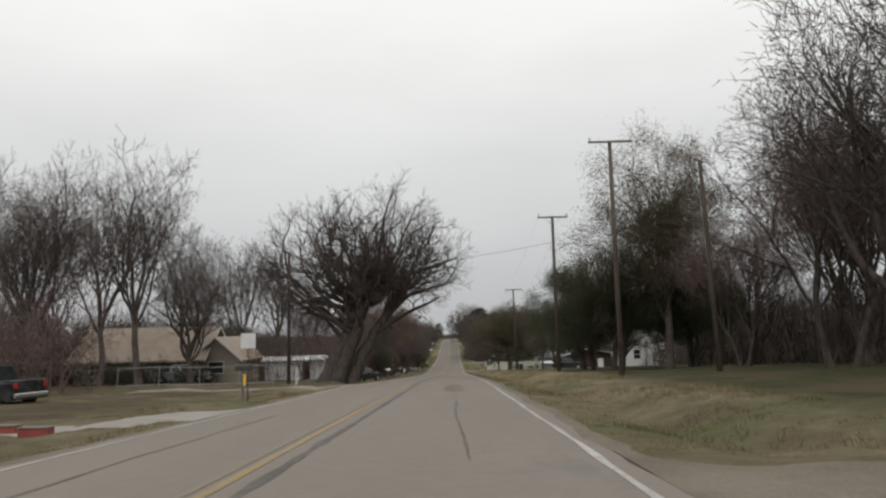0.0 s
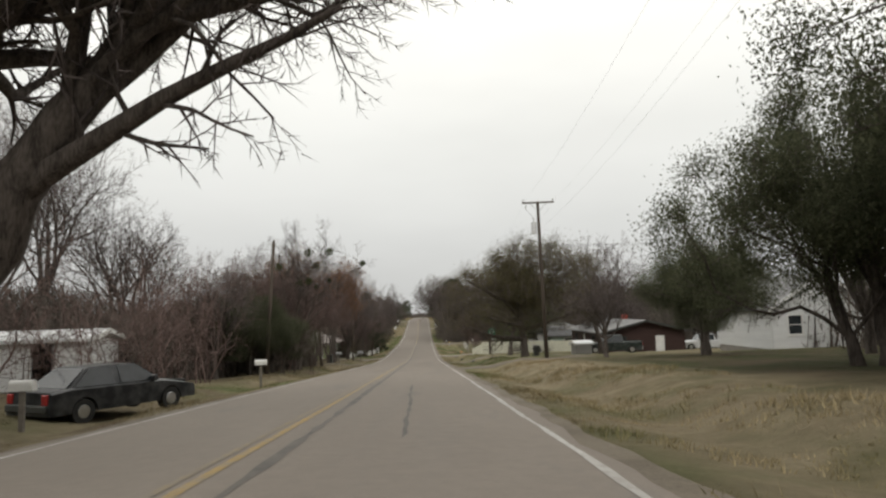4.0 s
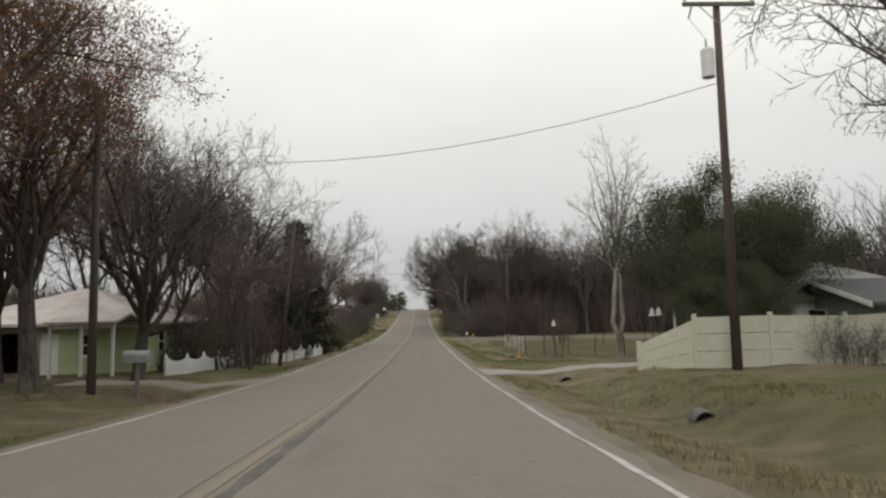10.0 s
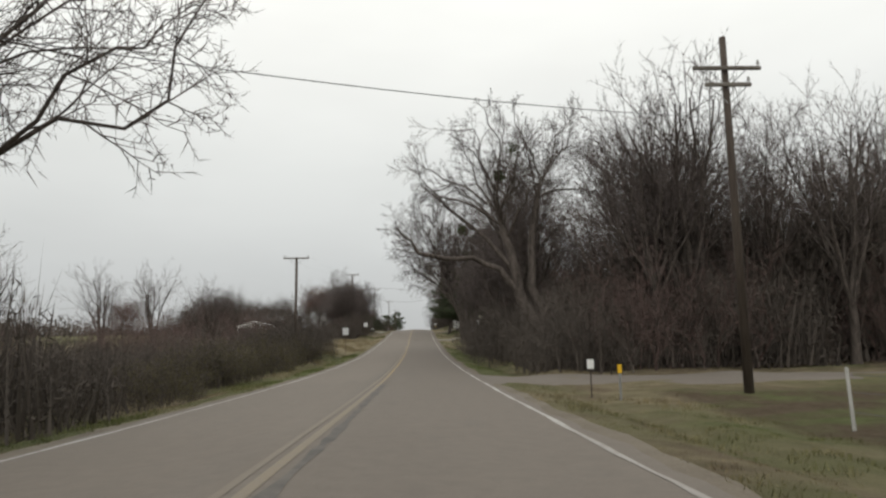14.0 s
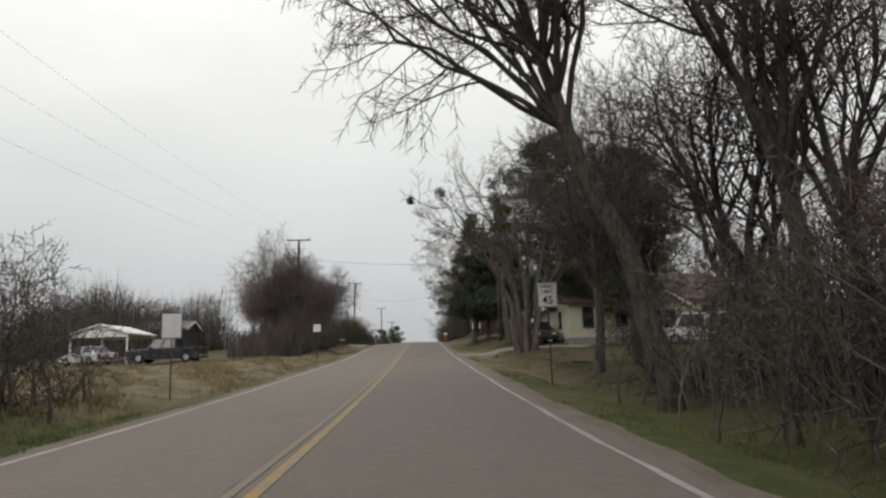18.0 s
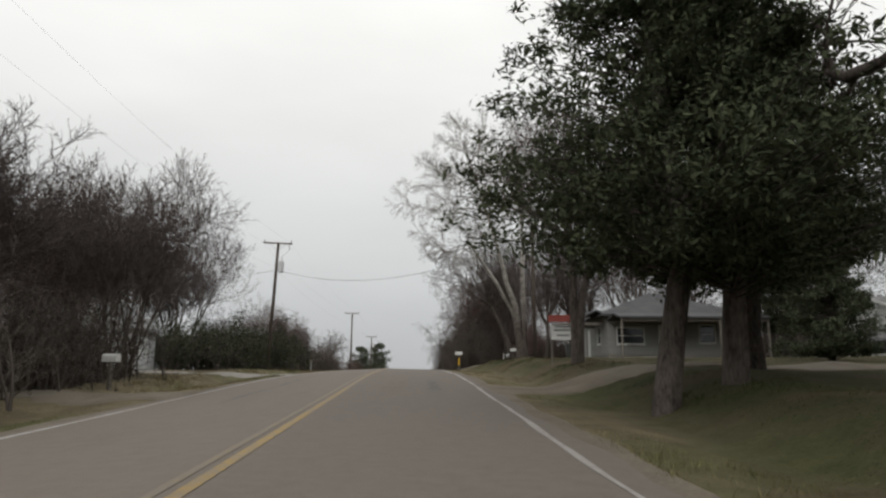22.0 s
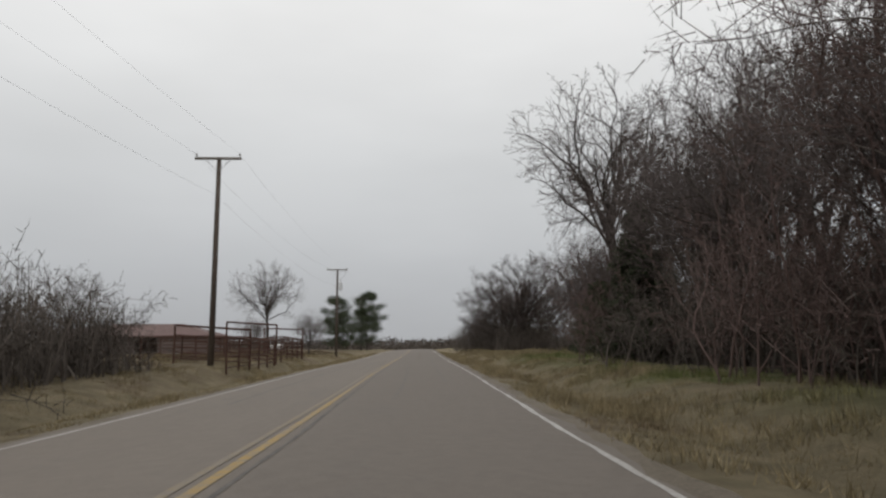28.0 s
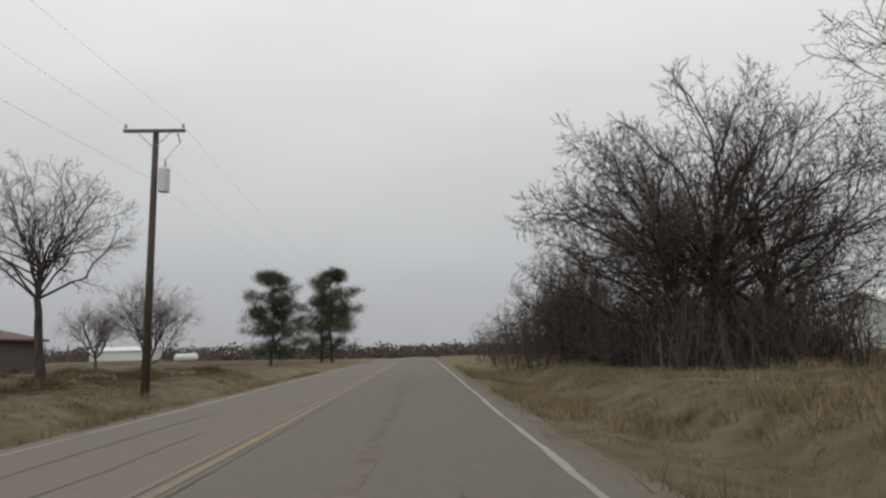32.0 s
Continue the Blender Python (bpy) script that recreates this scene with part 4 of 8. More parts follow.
def thicket(seed, wide, deep, height, n, twig_mat=None, leaf=None, leaf_n=0, name="thicket", label=""):
    """Leafless brush: slender stems from the ground with dense twigs."""
    rng = np.random.default_rng(seed)
    g = Grower(seed)
    for _ in range(n):
        foot = np.array([rng.uniform(-wide / 2, wide / 2), rng.uniform(-deep / 2, deep / 2), -0.2])
        hgt = height * rng.uniform(0.55, 1.05) * (1 - 0.35 * (2 * abs(foot[0]) / wide) ** 3)
        d = unit(np.array([rng.normal() * 0.2, rng.normal() * 0.2, 1.0]))
        g.branch(foot, d, hgt, rng.uniform(0.02, 0.045), 1, 4, (0, 7, 5, 5), 0.55, 0.14, 0.02, (24, 74), 0.06)
    hv, tw = g.wood(1)
    hv = (hv[0], np.concatenate([hv[1][:, [0, 1, 2]], hv[1][:, [0, 2, 3]]]))
    ob = mesh_object(name, *joined([hv, tw]), twig_mat or MAT_BRUSH)
    if leaf is not None:
        tips = g.tips()
        pick = tips[g.rng.integers(0, len(tips), leaf_n)] + g.rng.normal(size=(leaf_n, 3)) * 0.15
        v, f = joined([hv, tw, leaves(pick, 0.06, g.rng)])
        me = mesh_object(name, v, f, twig_mat or MAT_BRUSH)
        me.data.materials.append(leaf)
        which = np.zeros(len(f), dtype=np.int32)
        which[len(hv[1]) + len(tw[1]):] = 1
        me.data.polygons.foreach_set("material_index", which)
        bpy.data.objects.remove(ob)
        ob = me
    return tagged(ob, label or "tangled leafless brown thicket", "thicket", kind="stuff")


def conifer(seed, height, radius, foot=0.12, clumps=170, per=34, size=0.24, stems=1, gap=0.6, top=0.12, belly=0.3, leaf=None, name="cedar_tree", label="", roundish=False, puff=1.0):
    """An evergreen: layered boughs that carry sprays, with gaps and an uneven outline."""
    rng = np.random.default_rng(seed)
    wood, P = [], []
    for s in range(stems):
        a = s * 6.28 / stems + 0.4 * seed
        off = np.array([math.cos(a), math.sin(a), 0]) * (gap if stems > 1 else 0)
        h = height * (1 if s == 0 else rng.uniform(0.8, 0.95))
        z = np.linspace(-0.8, h * 0.97, 9)
        pts = np.stack([off[0] + 0.02 * h * np.sin(z * 0.7 + s), off[1] + 0.02 * h * np.cos(z * 0.6), z], -1)
        wood.append(tube(pts, 0.017 * height * np.linspace(1.15, 0.12, 9), 7))
        for c in range(clumps // stems):
            f = rng.uniform(0, 1) ** (0.85 if roundish else 1.25)
            zz = h * (foot + (1 - foot) * f)
            if roundish:
                env = radius * math.sqrt(max(0.03, 1 - ((f - 0.45) / 0.58) ** 2))
            else:
                env = radius * (belly + (1 - belly) * (1 - f)) * min(1.0, 0.55 + 4 * f) * (1 - f * (1 - top) * 0.35) if f < 0.97 else radius * 0.1
            az = rng.uniform(0, 6.28)
            lump = 0.88 + 0.2 * math.sin(3 * az + 5 * f + seed) * math.sin(11 * f + seed)
            reach = env * lump * (1.08 - 0.6 * rng.uniform(0, 1) ** 2)
            base = np.array([off[0], off[1], zz - reach * 0.18])
            tip = np.array([off[0] + math.cos(az) * reach, off[1] + math.sin(az) * reach, zz + reach * rng.uniform(-0.05, 0.18)])
            wood.append(tube(np.array([base, (base + tip) / 2 + [0, 0, 0.1], tip]), np.array([0.035, 0.022, 0.01]), 3))
            k = 1.02 - 0.68 * rng.uniform(0, 1, (6, 1)) ** 1.3
            tuft = base + (tip - base) * k + rng.normal(size=(6, 3)) * np.array([0.24, 0.24, 0.14]) * (0.4 + reach * 0.16)
            q = tuft[rng.integers(0, 6, per)] + unit(rng.normal(size=(per, 3))) * rng.uniform(0, 1, (per, 1)) ** 0.6 * 0.3 * puff * (1.0 if roundish else 0.45 + 0.55 * (1 - f)) * np.array([1, 1, 0.75])
            P.append(q)
    P = np.concatenate(P)
    P = P[P[:, 2] > 0.1]
    return tree_object(name, label or "dark green cedar with dense ragged sprays", [("trunk", joined(wood), MAT_BARK, True), ("foliage", leaves(P, size, rng, 0.1, 0.6), leaf or MAT_LEAF_DARK, False)])


KINDS = {}


def keep(kind, ob):
    """A pattern tree stands first where it is first planted; later ones are copies."""
    KINDS.setdefault(kind, []).append([ob, False])


def plant(kind, x, y, scale=1.0, turn=None, label="", group="", which=None, sink=0.0, tilt=(0, 0), stretch=1.0):
    rnd = plant.rnd
    pool = KINDS[kind]
    slot = pool[rnd.randrange(len(pool)) if which is None else which % len(pool)]
    turn = rnd.uniform(0, 360) if turn is None else turn
    m = pose(x, y, gz(x, y) - sink, tilt[0], tilt[1], turn)
    if not slot[1]:
        slot[0].matrix_basis = m
        slot[1] = True
        ob = slot[0]
    else:
        ob = copy_thing(slot[0], m)
    ob.scale = (scale, scale, scale * stretch)
    return tagged(ob, label, "", group)


plant.rnd = random.Random(7)


# ---- kinds of trees ----
for s in range(3):
    keep("oak", bare_tree(11 + s, 12.0, 0.25, 0.22, 9, (8, 6, 5, 4), (34, 74), 0.06, 0.15, limb_len=0.5))
for s in range(3):
    keep("tall", bare_tree(21 + s, 13.0, 0.2, 0.34, 7, (8, 6, 5, 5), (20, 52), 0.09, 0.11, limb_len=0.52))
for s in range(2):
    keep("red", bare_tree(31 + s, 11.0, 0.2, 0.25, 9, (8, 6, 6, 4), (20, 58), 0.06, 0.14, limb_len=0.50, twig_mat=MAT_TWIG_RED, stems=2, label="bare tree with dense reddish twigs"))
for s in range(2):
    keep("vase", bare_tree(41 + s, 10.0, 0.18, 0.12, 13, (9, 7, 6, 4), (18, 68), 0.07, 0.13, limb_len=0.58, stems=3, stem_gap=0.3, label="bare many-stemmed tree with upswept branches"))
for s in range(2):
    keep("rust", bare_tree(51 + s, 13.0, 0.26, 0.28, 9, (7, 6, 5, 4), (24, 52), 0.07, 0.13, limb_len=0.48, leaf=MAT_LEAF_RUST, leaf_n=24000, leaf_size=0.045, twig_mat=MAT_TWIG_RED, name="oak_tree", label="tall oak that keeps rust-brown dead leaves"))
for s in range(2):
    keep("belt", bare_tree(95 + s, 11.0, 0.18, 0.25, 8, (6, 5, 5), (18, 52), 0.09, 0.11, limb_len=0.55, ratio=0.58))
keep("fork", bare_tree(98, 11.5, 0.235, 0.43, 14, (8, 6, 5, 4), (30, 88), 0.05, 0.2, limb_len=0.38, feet=((0.07, 0, -0.03, 0), (-0.13, 0.05, -0.05, 0.02)), twist=0.07, label="old bare tree with a tall forked trunk"))
for s, lean in ((0, 0.0), (1, -0.42)):
    keep("fan", bare_tree(55 + s, 11.5, 0.24, 0.30, 12, (7, 5, 5, 4), (16, 72), 0.05, 0.12, limb_len=0.52, lean=(lean, 0), label="bare tree with a tidy fan-shaped crown"))
keep("gnarl", bare_tree(77, 11.0, 0.22, 0.44, 5, (6, 5, 4, 4), (22, 66), 0.10, 0.34, limb_len=0.30, twist=0.06, limb_r=0.8, label="pollarded bare tree with crooked limbs"))
keep("leaning", shaped_tree(221, [((-0.5, 0, 0, 0.80), (0.5, 0, 2.2, 0.70), (1.6, 0, 4.3, 0.62), (2.7, 0, 6.2, 0.46), (3.6, 0.1, 8.4, 0.28)), ((1.5, 0.3, 0, 0.66), (2.5, 0.3, 2.0, 0.56), (3.5, 0.3, 4.0, 0.46), (5.0, 0.2, 6.0, 0.32), (6.4, 0.1, 7.8, 0.2)), ((0.4, -0.5, 0, 0.62), (1.4, -0.5, 2.3, 0.56), (2.3, -0.6, 4.4, 0.48), (2.2, -0.7, 6.2, 0.38))],
                           [(3.8, 0, 11.0, 5.8, 5.2, 6.2, 5, 0), (7.0, 0.2, 9.8, 4.4, 4.8, 4.8, 5, 1), (-0.8, -0.8, 10.0, 5.4, 4.8, 5.6, 5, 2)], 88, 10, (7, 5), along=0.4, rise=0.05, wig=0.5, sub_len=0.3, limb_r=0.46,
                           boughs=(((3.5, 0.3, 4.0, 0.26), (5.2, 0, 5.0, 0.2), (7.2, -0.2, 6.0, 0.13), (9.2, -0.4, 6.9, 0.06)), ((1.6, 0, 4.3, 0.28), (3.6, -0.6, 7.2, 0.22), (6.4, -1.0, 8.8, 0.18), (9.1, -1.2, 9.6, 0.13), (10.8, -1.2, 10.2, 0.05)), ((1.5, -0.6, 4.2, 0.26), (-1.4, -1.0, 6.4, 0.18), (-4.2, -1.2, 8.2, 0.1), (-5.8, -1.2, 9.8, 0.04)), ((1.0, 0, 3.4, 0.24), (-0.6, 0.6, 5.2, 0.17), (-2.6, 0.9, 6.4, 0.11), (-4.4, 1.0, 7.4, 0.05)), ((3.3, 0.1, 8.0, 0.24), (4.2, 0, 11.0, 0.17), (4.6, -0.2, 14.0, 0.1), (5.4, -0.3, 16.6, 0.04)), ((4.4, 0.2, 5.2, 0.22), (6.6, 0.4, 7.2, 0.16), (8.8, 0.6, 8.0, 0.1), (10.6, 0.6, 8.2, 0.04))), label="great leaning bare tree with three trunks"))
# trees that stand alone, each with its own crown
keep("overhang", shaped_tree(201, [((0, 0, 0, 0.27), (-0.5, 0, 2.6, 0.23), (-1.5, 0, 5.0, 0.19), (-2.2, 0, 7.2, 0.13))], [(-4.2, 0.5, 10.6, 4.0, 4.4, 4.6, 3, 0), (-2.6, 0, 12.5, 4.2, 4.0, 4.2, 2, 0)], 34, 10, (7, 6), rise=0.12, label="bare tree with a round crown leaning over the road"))
keep("limbtree", shaped_tree(203, [((0, 0, 0, 0.44), (-0.8, 0, 2.0, 0.38), (-2.0, 0, 4.2, 0.31), (-2.2, 0, 6.0, 0.25), (-2.9, 0.2, 8.6, 0.17)), ((0.2, 0, 0.4, 0.3), (-1.2, 0.1, 4.4, 0.26), (-1.0, 0.3, 7.4, 0.2), (-0.4, 0.4, 10.4, 0.12))], [(-3.6, 0, 11.2, 5.0, 4.2, 3.6, 3, 0), (0.4, 0.5, 12.2, 3.6, 3.6, 3.4, 2, 1)], 26, 9, (7, 5), rise=0.12, mistle=3,
                             boughs=(((-2.0, 0, 4.2, 0.22), (-2.9, 0, 5.4, 0.17), (-4.4, 0.1, 6.0, 0.14), (-6.0, 0, 5.95, 0.12), (-7.5, -0.1, 6.2, 0.10), (-7.9, 0, 7.0, 0.08), (-8.7, 0.2, 7.7, 0.045)), ((-2.1, 0, 5.2, 0.16), (-3.6, 0.4, 7.2, 0.12), (-5.4, 0.6, 8.6, 0.08), (-7.4, 1.0, 10.4, 0.04))), label="old bare tree with a long limb over the road"))
keep("clump", shaped_tree(205, [((0, 0, 0, 0.24), (-0.25, 0.1, 3.0, 0.19), (-0.9, 0.2, 6.2, 0.13)), ((0.4, 0.2, 0, 0.2), (0.4, 0.3, 3.4, 0.16), (0.7, 0.4, 7.4, 0.11)), ((0.75, -0.1, 0, 0.18), (0.9, -0.2, 3.4, 0.14), (1.6, -0.3, 6.8, 0.1)), ((-0.35, -0.3, 0, 0.18), (-0.7, -0.4, 3.0, 0.15), (-1.9, -0.5, 5.6, 0.1)), ((0.15, -0.4, 0, 0.17), (0.2, -0.6, 3.6, 0.13), (-0.2, -0.9, 7.0, 0.09)), ((0.5, -0.5, 0, 0.16), (1.1, -0.7, 2.8, 0.13), (2.4, -1.0, 5.4, 0.08))], [(-2.8, 0, 9.4, 3.8, 3.6, 3.9, 3, 0), (0.4, 0.4, 10.6, 3.2, 3.2, 3.8, 2, 1), (2.2, 0, 9.0, 2.8, 3.0, 3.4, 2, 2), (-3.6, -0.6, 7.6, 2.9, 3.0, 3.0, 2, 3), (-0.6, -1.2, 9.0, 3.4, 3.0, 4.2, 2, 4), (2.6, -1.2, 6.4, 2.4, 2.6, 3.0, 2, 5)], 40, 8, (6, 5), mistle=12, wig=0.4, label="bare many-stemmed tree hung with dark balls of mistletoe"))
keep("sycamore", shaped_tree(207, [((0, 0, 0, 0.30), (-0.2, 0, 2.6, 0.25), (-0.9, 0.1, 5.4, 0.16), (-1.7, 0.2, 8.6, 0.12), (-3.0, 0.2, 12.8, 0.07)), ((0.25, 0.05, 0.3, 0.22), (0.2, 0, 3.0, 0.19), (0.3, 0.2, 8.0, 0.13), (0.2, 0.3, 13.6, 0.07)), ((-0.1, 0.1, 2.4, 0.14), (-1.6, 0.3, 5.4, 0.11), (-3.4, 0.4, 8.0, 0.08))], [(-5.0, 0, 11.4, 4.2, 4.4, 3.4, 4, 0), (-2.4, 0.3, 15.2, 4.2, 4.0, 3.2, 4, 0), (2.4, 0.2, 12.6, 4.2, 4.2, 4.6, 5, 1), (-4.2, 0.4, 8.4, 4.6, 4.4, 2.6, 3, 2), (1.6, 0, 8.2, 3.6, 4.0, 2.4, 2, 1)], 58, 11, (7, 5), bark=MAT_BARK_SYCAMORE, twig_mat=MAT_TWIG_PALE, rise=0.10, wig=0.5, limb_r=0.5, name="sycamore_tree", label="tall bare sycamore with white limbs and a dark foot"))
keep("dome", shaped_tree(209, [((0, 0, 0, 0.28), (-0.3, 0, 1.6, 0.24), (-0.8, 0, 3.4, 0.16)), ((0.8, 0.3, 0, 0.2), (1.4, 0.4, 2.6, 0.14)), ((-1.4, -0.3, 0, 0.2), (-2.2, -0.3, 2.4, 0.14)), ((-0.6, 0.8, 0, 0.2), (-0.4, 1.2, 2.8, 0.14))], [(-0.6, 0, 5.2, 6.4, 5.6, 5.6, 4, 0), (2.4, 0.3, 4.6, 4.6, 4.6, 4.8, 3, 1), (-3.6, -0.3, 4.2, 4.2, 4.4, 4.2, 3, 2), (-0.4, 1.0, 5.0, 5.4, 5.0, 5.4, 2, 3)], 72, 11, (8, 6), rise=0.10, wig=0.25, limb_r=0.46, label="broad bare tree with a dense rounded crown"))
keep("leanfan", shaped_tree(223, [((0, 0, 0, 0.25), (-0.9, 0, 2.4, 0.21), (-1.9, 0, 4.6, 0.17), (-2.5, 0, 6.4, 0.12))], [(-5.0, 0, 8.0, 3.9, 3.4, 2.9, 3, 0), (-2.2, 0, 10.4, 4.2, 3.6, 3.4, 4, 0), (0.6, 0.2, 8.2, 2.8, 2.8, 3.2, 2, 0)], 30, 9, (6, 4), rise=0.08, wig=0.25, along=0.4, label="bare tree leaning toward the road, its crown open"))
keep("openfan", shaped_tree(225, [((0, 0, 0, 0.26), (-0.1, 0, 2.4, 0.22), (-0.3, 0, 4.4, 0.17), (-0.2, 0.1, 6.4, 0.11))], [(-2.6, 0, 7.8, 3.2, 3.2, 3.4, 3, 0), (2.0, 0, 8.0, 3.3, 3.2, 3.4, 3, 0), (-0.2, 0, 9.8, 3.4, 3.2, 3.0, 3, 0)], 30, 9, (6, 4), rise=0.06, wig=0.25, along=0.45, label="bare tree with an open fan of rising limbs"))
keep("roadround", shaped_tree(211, [((0, 0, 0, 0.2), (0.3, 0, 2.8, 0.17), (0.5, 0, 5.4, 0.12)), ((-0.5, 0.3, 0, 0.15), (-1.0, 0.4, 4.0, 0.11))], [(1.4, 0, 9.2, 5.0, 4.6, 5.4, 4, 0), (-1.6, 0.4, 10.0, 3.6, 3.6, 5.0, 2, 1)], 36, 10, (7, 5), rise=0.08, label="bare roadside tree with a wide rounded crown"))
keep("shade_oak", shaped_tree(213, [((0, 0, 0, 0.32), (-0.1, 0, 1.6, 0.28), (-0.2, 0, 3.0, 0.24), (-0.1, 0.1, 5.2, 0.16))], [(-2.0, 0.3, 4.7, 4.0, 3.6, 2.9, 5, 0), (2.4, 0, 5.2, 4.6, 4.4, 3.2, 4, 0), (0.9, 0.4, 6.7, 4.0, 3.6, 3.0, 4, 0)], 62, 10, (8, 5), leaf=MAT_LEAF_OLIVE, leaf_n=108000, leaf_size=0.05, leaf_puff=0.34, rise=0.12, wig=0.5, limb_r=0.5, twig_mat=MAT_TWIG, boughs=(((-0.1, 0, 1.5, 0.19), (-1.7, -0.4, 1.6, 0.16), (-3.5, -0.6, 2.1, 0.12), (-5.3, -0.7, 2.9, 0.05)), ((0, 0, 2.2, 0.17), (2.0, -1.6, 3.0, 0.13), (4.2, -2.6, 3.9, 0.08)), ((-0.1, 0, 2.3, 0.17), (-1.4, -2.0, 2.9, 0.13), (-3.0, -3.6, 3.3, 0.07)), ((-0.2, 0, 3.0, 0.16), (-1.6, -1.0, 4.6, 0.13), (-3.2, -2.2, 5.4, 0.09), (-4.8, -2.6, 6.4, 0.04))), name="oak_tree", label="broad oak with thinning olive-green leaves"))
keep("tall_oak", shaped_tree(215, [((0, 0, 0, 0.34), (0.1, 0, 3.4, 0.28), (0, 0.1, 7.0, 0.21), (-0.2, 0.1, 11.5, 0.13))], [(-0.4, 0, 13.8, 4.4, 4.0, 5.2, 4, 0), (2.0, 0, 9.8, 4.8, 4.4, 4.4, 3, 0), (-2.6, 0, 8.4, 4.8, 4.2, 4.8, 4, 0)], 44, 9, (7, 5), leaf=MAT_LEAF_OLIVE, leaf_n=95000, leaf_size=0.06, leaf_puff=0.5, rise=0.2, along=0.7, name="oak_tree", label="tall oak with thinning olive-green leaves"))
keep("low_oak", shaped_tree(217, [((0, 0, 0, 0.26), (0.1, 0, 1.6, 0.22), (0.2, 0, 3.2, 0.16)), ((0.7, 0.4, 0, 0.2), (1.4, 0.6, 2.6, 0.14))], [(-2.2, -0.4, 4.8, 4.4, 4.8, 2.9, 3, 0), (2.2, 0.4, 5.2, 4.4, 4.6, 3.1, 3, 1), (0, 0, 6.4, 3.8, 4.0, 2.6, 2, 0)], 26, 9, (6, 5), leaf=MAT_LEAF_GREEN, leaf_n=180000, leaf_size=0.055, leaf_puff=0.36, name="live_oak", label="broad evergreen oak with dense green crown"))
keep("pale", shaped_tree(219, [((0.15, 0, 0, 0.17), (-0.32, 0, 2.2, 0.15), (-0.1, 0, 4.4, 0.13), (0.1, 0, 6.4, 0.11)), ((-0.15, 0.1, 0, 0.15), (0.35, 0.1, 2.4, 0.14), (0.22, 0.1, 4.6, 0.12), (0, 0.1, 6.5, 0.1))], [(0.0, 0, 10.6, 1.9, 1.9, 3.9, 4, 0), (-0.9, 0, 8.4, 2.3, 2.0, 2.4, 2, 1), (1.1, 0, 9.8, 1.9, 1.8, 3.0, 3, 1)], 30, 7, (4, 3), bark=MAT_BARK_PALE, twig_mat=MAT_TWIG_PALE, rise=0.02, wig=0.12, sub_len=0.24, label="slender bare tree with two pale entwined trunks"))
for s in range(3):
    keep("brush", thicket(81 + s, 5.0, 4.0, 4.2, 19))
for s in range(2):
    keep("brushgreen", thicket(86 + s, 4.6, 3.6, 3.2, 17, leaf=MAT_LEAF_OLIVE, leaf_n=3000, label="brown thicket with some dull green leaves"))
keep("hedge", thicket(91, 5.0, 3.0, 2.6, 20, leaf=MAT_LEAF_DARK, leaf_n=6500, label="dark overgrown evergreen hedge"))
keep("redbrush", thicket(92, 5.5, 4.5, 6.0, 20, twig_mat=MAT_TWIG_RED, label="tall reddish-brown leafless thicket"))
for s in range(2):
    keep("cedar", conifer(101 + s, 14.2, 5.5, 0.21, 520, 170, 0.085, 2, 0.6, belly=0.07, puff=1.5))
keep("juniper", conifer(105, 6.0, 2.5, 0.03, 220, 170, 0.075, belly=0.2))
keep("fieldpine", conifer(109, 9.8, 3.6, 0.10, 96, 460, 0.085, roundish=True, puff=2.8, name="pine_tree", label="dark round-topped pine standing in open grass"))
keep("pine", conifer(107, 16.0, 4.9, 0.20, 250, 380, 0.095, roundish=True, puff=2.0, name="pine_tree", label="dark pine with a rounded crown"))


def row(kind, x0, x1, y0, y1, n, smin, smax, seed, group="", label=""):
    rnd = random.Random(seed)
    for i in range(n):
        f = (i + rnd.random() * 0.8) / n
        plant(kind, rnd.uniform(x0, x1), y0 + (y1 - y0) * f, rnd.uniform(smin, smax), group=group, label=label)


# single trees, east side
plant("oak", 19.5, 27, 1.55, 40)
for x, y, s, k in [(24, 36, 1.2, "red"), (28, 44, 1.2, "tall"), (22, 48, 1.0, "red"), (27, 58, 1.1, "oak"), (33, 36, 1.2, "red"), (25, 66, 1.0, "red"), (31, 52, 1.2, "tall"), (38, 44, 1.2, "red")]:
    plant(k, x, y, s)
plant("tall_oak", 18.6, 53.5, 1.0, 0)
plant("low_oak", 15.3, 57.5, 1.0, 0, stretch=1.08)
plant("low_oak", 15.2, 66, 0.9, 130)
plant("low_oak", 22.5, 60, 0.95, 250)
for x, y, s in [(21, 34, 1.35), (30, 30, 1.4), (27, 42, 1.3)]:
    plant("red", x, y, s)
plant("oak", 20, 74, 0.8)
plant("low_oak", 17.5, 84, 0.7, 60)
plant("oak", 13.5, 90, 0.55)
plant("shade_oak", 10.3, 103.5, 1.02, 0)
plant("fan", 18.0, 108.5, 0.92, which=0)
plant("fan", 12.7, 133.4, 1.0, which=0)
plant("low_oak", 17.4, 154.8, 1.0, 200)
plant("low_oak", 15, 150, 0.45, 20)
plant("pale", 13.8, 162.8, 1.0, 0)
plant("vase", 22, 128, 0.9)
for x, y, k in [(14.4, 141.3, 0.34), (15.3, 141.0, 0.28), (18.6, 141.6, 0.3)]:
    plant("brush", x, y, k)
plant("vase", 28, 136, 0.8)
plant("limbtree", 9.0, 214.6, 1.0, 0)
